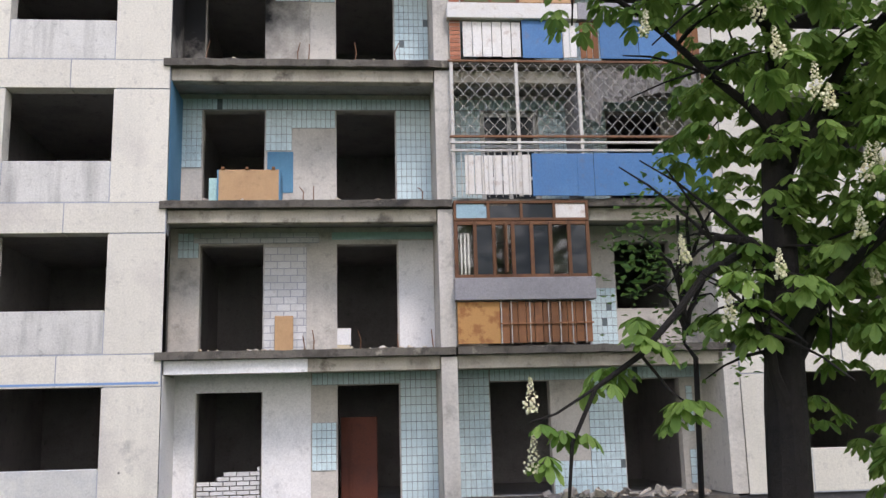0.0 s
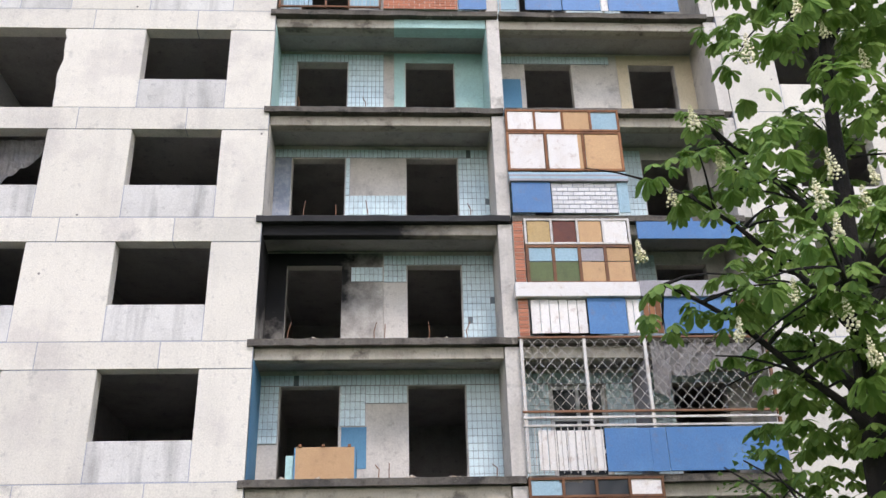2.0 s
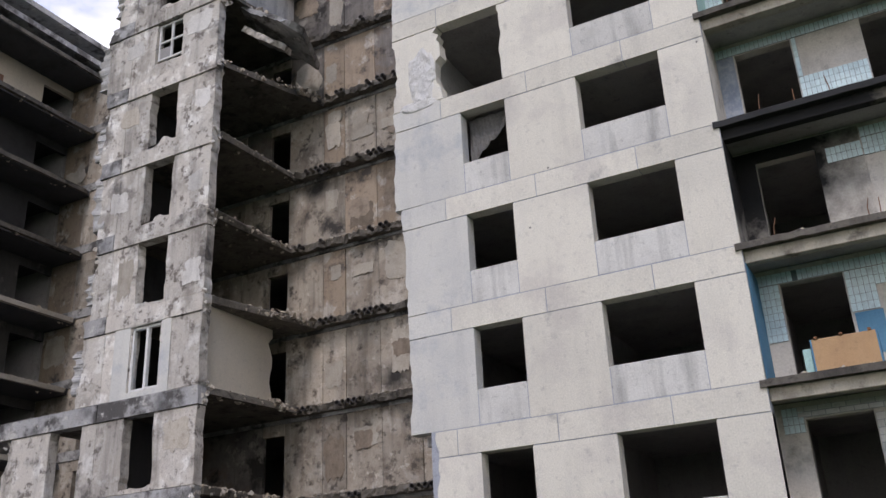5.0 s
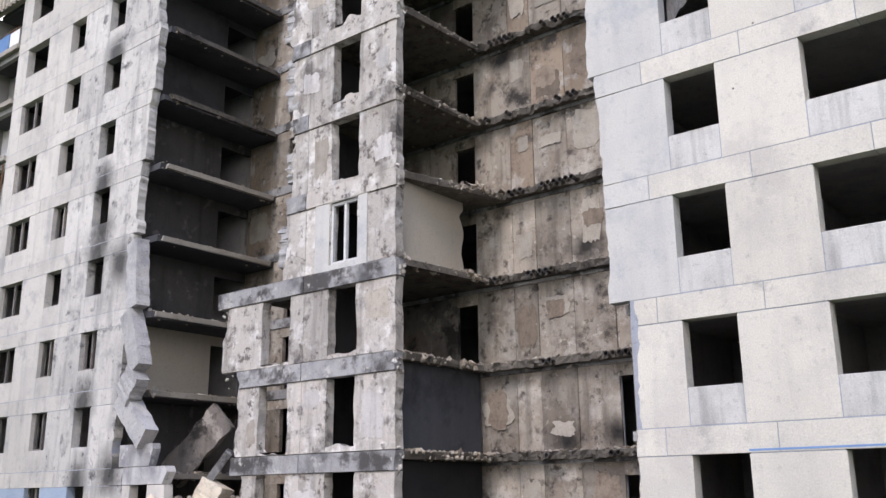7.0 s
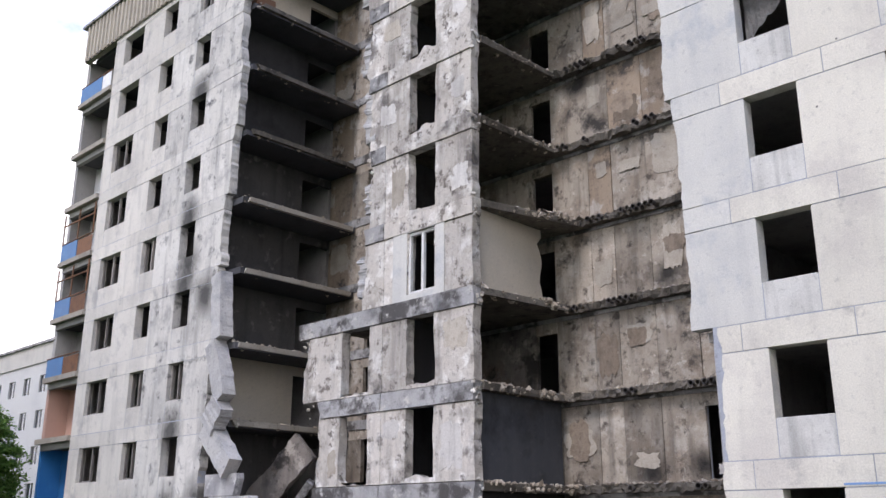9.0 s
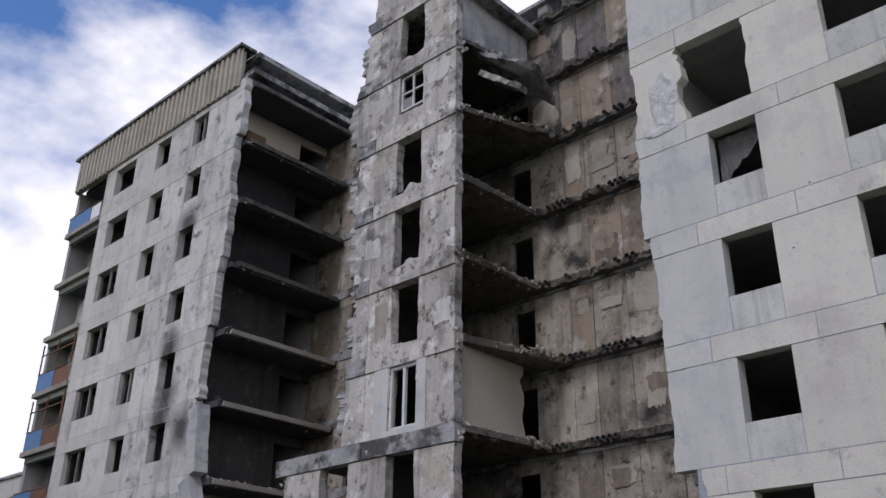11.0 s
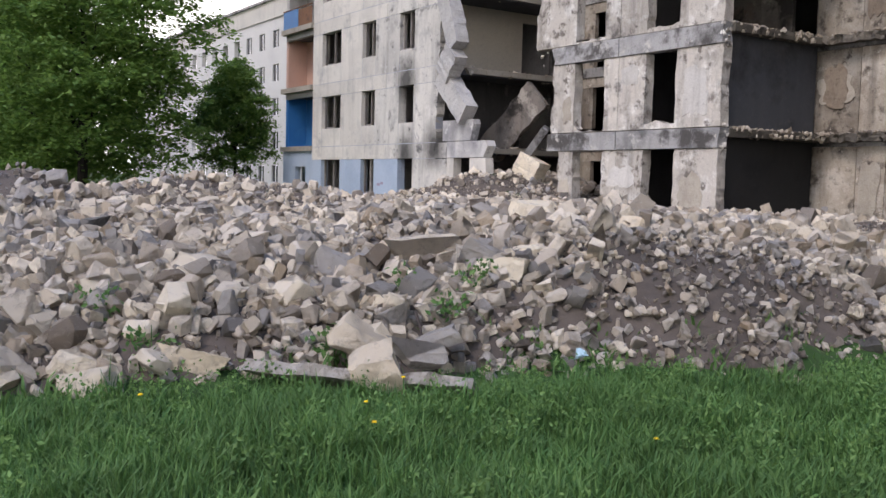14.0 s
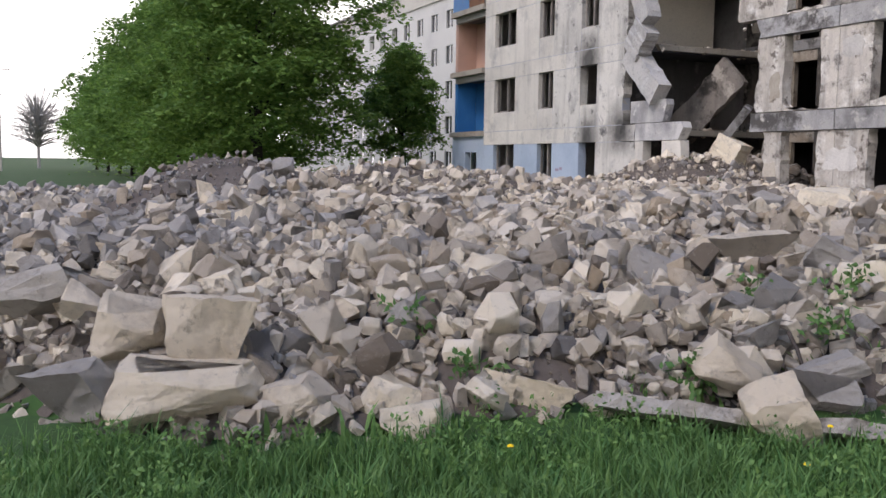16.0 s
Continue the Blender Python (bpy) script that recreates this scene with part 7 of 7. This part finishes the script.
part("sheet", soft_box(4.3, 6.6, -0.06, -0.03, Z4 + 2.4, Z4 + 2.9, 0.006), BLUE, d)

e = thing("panelled_balcony", (2.9, -0.1, Z5), "balcony closed with white and tan boards above brick and blue sheet", "balcony")
part("sheet", soft_box(1.62, 2.48, -0.13, -0.11, Z5 + 0.2, Z5 + 0.95, 0.005), BLUE, e)
bricks(e, 2.5, 3.95, Z5 + 0.2, Z5 + 0.95, -0.1, BRICK_W, 0.24, 0.115, 0.02, 0.1)
part("sheet", soft_box(3.96, 4.2, -0.12, -0.1, Z5 + 0.2, Z5 + 0.95, 0.005), PALEBLUE, e)
for i in range(4):
    part("ledge", soft_box(1.58, 4.22, -0.18 + 0.03 * i, 0.0, Z5 + 0.96 + 0.07 * i, Z5 + 1.025 + 0.07 * i, 0.008), PALEBLUE if i % 2 else GREYSHEET, e)
bars("frame", e, 1.58, 4.2, -0.1, Z5 + 1.27, Z5 + 2.3, 3, 1, WOOD, 0.06, 0.06)
bars("frame", e, 1.58, 4.2, -0.1, Z5 + 2.31, Z5 + 2.9, 4, 1, WOOD, 0.055, 0.06)
for (a, b), m in (((1.64, 2.42), WHITEBOARD), ((2.51, 3.2), WHITEBOARD), ((3.2, 3.3), PLY), ((3.36, 4.14), PLY)):
    pane(e, a, b, Z5 + 1.33, Z5 + 2.25, -0.075, m)
for i, m in enumerate((WHITEBOARD, WHITEBOARD, PLY, PALEBLUE)):
    a = 1.58 + 2.565 * i / 4 + 0.055
    pane(e, a, a + 2.565 / 4 - 0.055, Z5 + 2.37, Z5 + 2.85, -0.075, m)

# ---- upper storeys: rusted glazing and blue guards ----
OLDFRAME = weathered("bleached_grey_timber", (0.20, 0.17, 0.145), (0.14, 0.11, 0.09), (0.09, 0.07, 0.06), grain=60, patch=4, runs=0.4, vary=0.2)


def rust_glazing(x0, x1, z, label, low):
    t = thing("rusted_balcony", ((x0 + x1) / 2, -0.1, z), label, "balcony")
    bars("frame", t, x0, x1, -0.1, z + 1.3, z + 2.3, 4, 1, OLDFRAME, 0.04, 0.06)
    bars("frame", t, x0, x1, -0.1, z + 2.31, z + 2.85, 3, 1, OLDFRAME, 0.04, 0.06)
    part("ledge", soft_box(x0, x1, -0.14, -0.02, z + 1.08, z + 1.29, 0.01), WOODFR, t)
    low(t)
    return t


def low_left(t):
    board_row(t, -3.6, -2.9, Z7 + 0.2, Z7 + 0.95, 7, PALEBLUE, -0.09)
    board_row(t, -2.0, -1.32, Z7 + 0.2, Z7 + 0.95, 7, PALEBLUE, -0.09)
    for x in (-3.7, -2.6, -2.05, -1.3):
        part("post", soft_box(x, x + 0.04, -0.12, -0.08, Z7 + 0.17, Z7 + 1.05, 0.005), RUST, t)
    part("rail", soft_box(-3.72, -1.26, -0.12, -0.08, Z7 + 0.2, Z7 + 0.25, 0.005), RUST, t)


def low_right(t):
    bricks(t, -1.2, 0.6, Z7 + 0.18, Z7 + 0.95, -0.11, BRICK_R, 0.25, 0.088, 0.014, 0.1)
    part("sheet", soft_box(0.62, 1.3, -0.12, -0.1, Z7 + 0.18, Z7 + 0.98, 0.005), BLUE, t)
    part("pier", soft_box(-1.22, -0.9, -0.12, 0.0, Z7 + 1.3, Z7 + 2.8, 0.01), BRICK_R, t)
    part("pier", soft_box(1.02, 1.3, -0.12, 0.0, Z7 + 1.3, Z7 + 2.8, 0.01), BRICK_R, t)
    part("flap", soft_box(0.3, 1.0, -0.05, -0.03, Z7 + 1.34, Z7 + 2.4, 0.004), GREYSHEET, t)
    part("flap", soft_box(0.48, 0.9, -0.06, -0.052, Z7 + 1.5, Z7 + 2.1, 0.004), WHITEBOARD, t)


rust_glazing(-3.72, -1.26, Z7, "rusted balcony glazing without panes above pale blue slats", low_left)
rust_glazing(-1.22, 1.3, Z7, "rusted balcony glazing above a red brick parapet", low_right)
u = thing("balcony_guard", (4.1, -0.1, Z7), "steel loggia guard hung with blue sheet panels", "railing")
for a, b in ((2.25, 3.15), (3.17, 4.1), (4.3, 6.05)):
    part("sheet", soft_box(a, b, -0.11, -0.085, Z7 + 0.2, Z7 + 0.95, 0.005), BLUE, u)
part("sheet", soft_box(1.66, 2.05, -0.1, -0.08, Z7 + 0.2, Z7 + 0.85, 0.005), PALEBLUE, u)
part("sheet", soft_box(4.12, 4.28, -0.12, -0.1, Z7 + 0.18, Z7 + 1.0, 0.005), WHITEBOARD, u)
for z in (1.0, 1.15):
    part("rail", soft_box(1.62, 6.6, -0.1, -0.06, Z7 + z, Z7 + z + 0.04, 0.005), RAILPAINT, u)
for x in (1.62, 2.9, 4.15, 5.3, 6.56):
    part("post", soft_box(x, x + 0.04, -0.095, -0.06, Z7 + 0.16, Z7 + 1.0, 0.005), RAILPAINT, u)
part("post", soft_box(4.15, 4.25, -0.1, -0.02, Z7 + 1.0, Z7 + 2.9, 0.006), WOOD, u)
bars("frame", u, 4.26, 6.6, -0.09, Z7 + 1.2, Z7 + 2.85, 3, 2, PALEBLUE, 0.05, 0.05)
for z0 in (Z8, H * 8):
    t = thing("balcony_guard", (1.4, -0.1, z0), "loggia guard of blue sheets and pale slats", "railing")
    board_row(t, -3.7, -2.7, z0 + 0.2, z0 + 1.0, 8, PALEBLUE, -0.08)
    part("sheet", soft_box(-2.9, -1.7, -0.12, -0.1, z0 + 0.22, z0 + 1.0, 0.005), BLUE, t)
    board_row(t, -1.7, -0.4, z0 + 0.2, z0 + 1.0, 9, PALEBLUE, -0.08)
    board_row(t, 0.4, 1.2, z0 + 0.2, z0 + 1.0, 7, PALEBLUE, -0.08)
    part("sheet", soft_box(1.6, 6.6, -0.12, -0.1, z0 + 0.2, z0 + 1.0, 0.005), BLUE, t)
    for z in (0.18, 1.02):
        part("rail", soft_box(-3.72, 6.62, -0.13, -0.09 + 0.015, z0 + z, z0 + z + 0.04, 0.005), RUST, t)
    bars("frame", t, -3.7, 1.26, -0.09, z0 + 1.2, z0 + 2.8, 6, 1, RUST, 0.05, 0.05)

# spalled edge of the shell hole
SPALL = broken("spalled_white_concrete", ((0.70, 0.69, 0.66), (0.64, 0.63, 0.60)), "object", 9.0)


def scar(cx, cz, rx, rz, seed):
    bm, rings = bmesh.new(), []
    mid_v = bm.verts.new((cx, -0.035, cz))
    for q in range(1, 6):
        ring = []
        for a in range(36):
            t = a * math.pi / 18
            r = q / 5 * (1 + 0.28 * noise.noise(Vector((math.cos(t) * 1.6, math.sin(t) * 1.6, seed))) + 0.12 * noise.noise(Vector((a * 0.9, q, seed))))
            x, z = cx + rx * r * math.cos(t), cz + rz * r * math.sin(t)
            ring.append(bm.verts.new((x, (-0.03 - 0.035 * noise.noise(Vector((x * 5, z * 5, seed)))) if q < 5 else 0.004, z)))
        rings.append(ring)
    for a in range(36):
        bm.faces.new([mid_v, rings[0][a], rings[0][(a + 1) % 36]])
        for q in range(4):
            bm.faces.new([rings[q][a], rings[q + 1][a], rings[q + 1][(a + 1) % 36], rings[q][(a + 1) % 36]])
    bmesh.ops.recalc_face_normals(bm, faces=bm.faces[:])
    return bm


solo("spalled_patch", scar(-10.85, 15.0, 0.42, 0.85, 3), SPALL, "rough spalled concrete beside the shell hole", "damage", "", "structure")
solo("spalled_patch", scar(-11.0, 14.15, 0.6, 0.16, 8), SPALL, "rough spalled concrete under the shell hole", "damage", "", "structure")

# ---- writing on the walls ----
SPRAY, _sn, _sl, _sb = nodes("red_spray_paint", 0.7)
_sb.inputs["Base Color"].default_value = (0.48, 0.17, 0.16, 1)


def letters(name, text, x, y, z, size, label, mat, tilt=0.0):
    cu = bpy.data.curves.new(name, "FONT")
    cu.body, cu.size, cu.extrude = text, size, 0.001
    tmp = new(name, cu)
    me = bpy.data.meshes.new_from_object(tmp)
    bpy.data.objects.remove(tmp)
    me.materials.append(mat)
    ob = new(name, me)
    ob.matrix_world = Matrix.Translation((x, y, z)) @ Matrix.Rotation(radians(90), 4, "X") @ Matrix.Rotation(radians(tilt), 4, "Z")
    return tagged(ob, label, "graffiti")


letters("graffiti", "БИГИ", -8.29, -0.008, 1.10, 0.47, "faded red sprayed word on pale render", SPRAY)
letters("graffiti", "„КРОЛИК“", -8.25, -0.008, 0.78, 0.36, "faded red sprayed word in quotation marks", SPRAY, -2)
letters("graffiti", "БИГИ", -7.9, -0.008, 0.36, 0.42, "faded red sprayed word near the plinth", SPRAY)
FAINT, _fn, _fl, _fb = nodes("faint_red_paint", 0.8)
_fb.inputs["Base Color"].default_value = (0.30, 0.24, 0.30, 1)
for x, z, w in ((-37.8, 0.35, 0.35), (-37.3, 0.35, 0.3), (-36.8, 0.38, 0.32), (-36.3, 0.4, 0.4), (-35.4, 1.0, 0.25), (-35.1, 1.05, 0.2)):
    solo("faint_scrawl", box_bm(x, x + w, -0.012, -0.008, z, z + 0.1), FAINT, "faint unreadable scrawl on pale blue render", "graffiti", "faint scrawls")
LINE, _ln, _ll, _lb = nodes("blue_line_paint", 0.7)
_lb.inputs["Base Color"].default_value = (0.16, 0.28, 0.50, 1)
solo("painted_line", box_bm(-8.6, -3.8, -0.012, -0.008, 2.40, 2.44), LINE, "thin blue line painted along the facade", "paint line")

# ---- small things ----
bag = solo("plastic_bag", (np.array([(-7.97, -13.34, 0)]) + LUMPS[3][0] * (0.22, 0.12, 0.3) + (0, 0, 0.02)).tolist() and ((np.array(LUMPS[4][0]) * (0.17, 0.12, 0.15) + (-7.97, -13.34, -0.12)).tolist(), [], LUMPS[3][1].tolist()), PALEBLUE, "crumpled pale blue plastic bag at the rubble edge", "bag")
for i, (p, q, s) in enumerate((((-8.9, -14.1, 0.16), (-8.75, -13.3, 0.12), 0.012), ((-8.75, -14.45, 0.2), (-8.5, -14.5, -0.1), 0.014), ((-9.5, -15.3, 0.12), (-9.2, -15.1, 0.26), 0.014), ((-15.5, -18.1, 0.42), (-14.0, -17.6, 0.46), 0.05))):
    bm = bmesh.new()
    tube(bm, limb_path(p, q, 0.02, 5), [s, s, s * 0.9, s * 0.8, s * 0.7, s * 0.5], 6)
    solo("dead_branch", bm, BLACKISH if i < 3 else WOODFR, "grey dead branch lying on the rubble", "branch", "branches on the rubble")
random.seed(17)
for i in range(6):
    y = random.uniform(-17.6, -10.0)
    x = front_line(y) - random.uniform(0.3, 1.3)
    z = ground_z(x, y)
    t = thing("weed", (x, y, z), "small green weed growing among the rubble", "plant", "weeds in the rubble")
    cs = [(x + random.gauss(0, 0.08), y + random.gauss(0, 0.08), z + random.uniform(0.06, 0.3)) for _ in range(9)]
    bm = bmesh.new()
    tube(bm, [(x, y, z - 0.05), (x, y, z + 0.3)], [0.006, 0.003], 5)
    part("stem", bm, GRASS, t)
    part("leaves", leaf_cloud(cs, 9, 0.045, 0.03, i), GRASS, t)
bm = bmesh.new()
scrap = [[bm.verts.new((-5.7 + 0.22 * (i / 4 - 0.5) + 0.03 * noise.noise(Vector((i, j, 1))), -12.3 + 0.3 * (j / 4 - 0.5), -0.13 + 0.05 * noise.noise(Vector((i * 0.8, j * 0.8, 4))) + 0.02 * i)) for j in range(5)] for i in range(5)]
for i in range(4):
    for j in range(4):
        bm.faces.new([scrap[i][j], scrap[i + 1][j], scrap[i + 1][j + 1], scrap[i][j + 1]])
bmesh.ops.solidify(bm, geom=bm.faces[:], thickness=0.008)
solo("paper_scrap", bm, CREAMY, "crumpled cream scrap of cardboard lying in the grass", "litter")
pts = [(random.uniform(-10.8, -4.0), random.uniform(-8.5, -0.6), 0, 0.05 + 0.1 * random.random() ** 3, 0.5) for _ in range(1500)]
scatter("foot_debris", [(x, y, ground_z(x, y) + 0.02, s, f) for x, y, _, s, f in pts if x + 0.6 * y < -8.0 or random.random() < 0.3], CHUNK, "thin debris strewn along the foot of the block")
pts = [(random.uniform(-6.6, -4.6), random.uniform(-8.6, -7.6), 0, 0.09 + 0.06 * random.random(), 0.5) for _ in range(60)]
scatter("brick_debris", [(x, y, ground_z(x, y) + 0.03, s, f) for x, y, _, s, f in pts], BRICK_R, "small heap of broken red brick in the grass")
# crumbs on the broken floors
pts = []
for k in range(2, 9):
    for _ in range(90):
        pts.append((-19.25 - abs(random.gauss(0, 0.35)), random.uniform(1.9, 5.8), H * (k - 1) + 0.08, random.uniform(0.06, 0.2), 0.6))
        pts.append((random.uniform(-19, -11.6), 5.7, H * (k - 1) + 0.1, random.uniform(0.05, 0.14), 0.6))
        pts.append((-30.0 - abs(random.gauss(0, 0.3)), random.uniform(0.5, 5.8), H * (k - 1) - 0.30, 0.04 + 0.14 * random.random() ** 2.5, 0.6))
torn = []
for k in range(2, 10):
    for _ in range(80):
        y = random.uniform(1.85, 5.8)
        over = {5: -18.2, 2: -18.8, 4: -18.7, 8: -18.0, 9: -18.6}.get(k, -19.15)
        x = -19.2 + (over + 19.2) * smooth(2.0, 5.0, y)
        s = 0.05 + 0.13 * random.random() ** 2.6
        torn.append((x + random.gauss(-0.1, 0.1), y, H * (k - 1) - 0.05 + random.choice((0.1, 0.12, -0.02, -0.06)), s, random.uniform(0.4, 0.8), 0))
    for _ in range(16):
        s = 0.05 + 0.13 * random.random() ** 2.0
        torn.append((-19.3 + random.gauss(0, 0.07), SY + random.uniform(-0.02, 0.34), H * (k - 1) + random.uniform(-0.55, 0.2), s, random.uniform(0.5, 0.9), 1))
        torn.append((SL[k] + random.gauss(0.0, 0.12), SY + random.uniform(0.0, 0.34), H * (k - 1) + random.uniform(-0.5, 2.3), s, random.uniform(0.5, 0.9), 1))
    for _ in range(50):
        s = 0.04 + 0.11 * random.random() ** 2.4
        torn.append((-29.95 + random.gauss(-0.1, 0.1), random.uniform(0.4, 5.8), WB + H * (k - 1) - 0.16 + random.choice((0.16, 0.18, -0.04)), s, random.uniform(0.4, 0.8), 0))
spill("torn_edge_lumps", torn, (INNER, STUB), "jagged lumps of concrete left along the torn floor and wall edges", SHARDS)
scatter("floor_debris", pts, GRAVEL, "broken concrete crumbs along the torn floor edges")
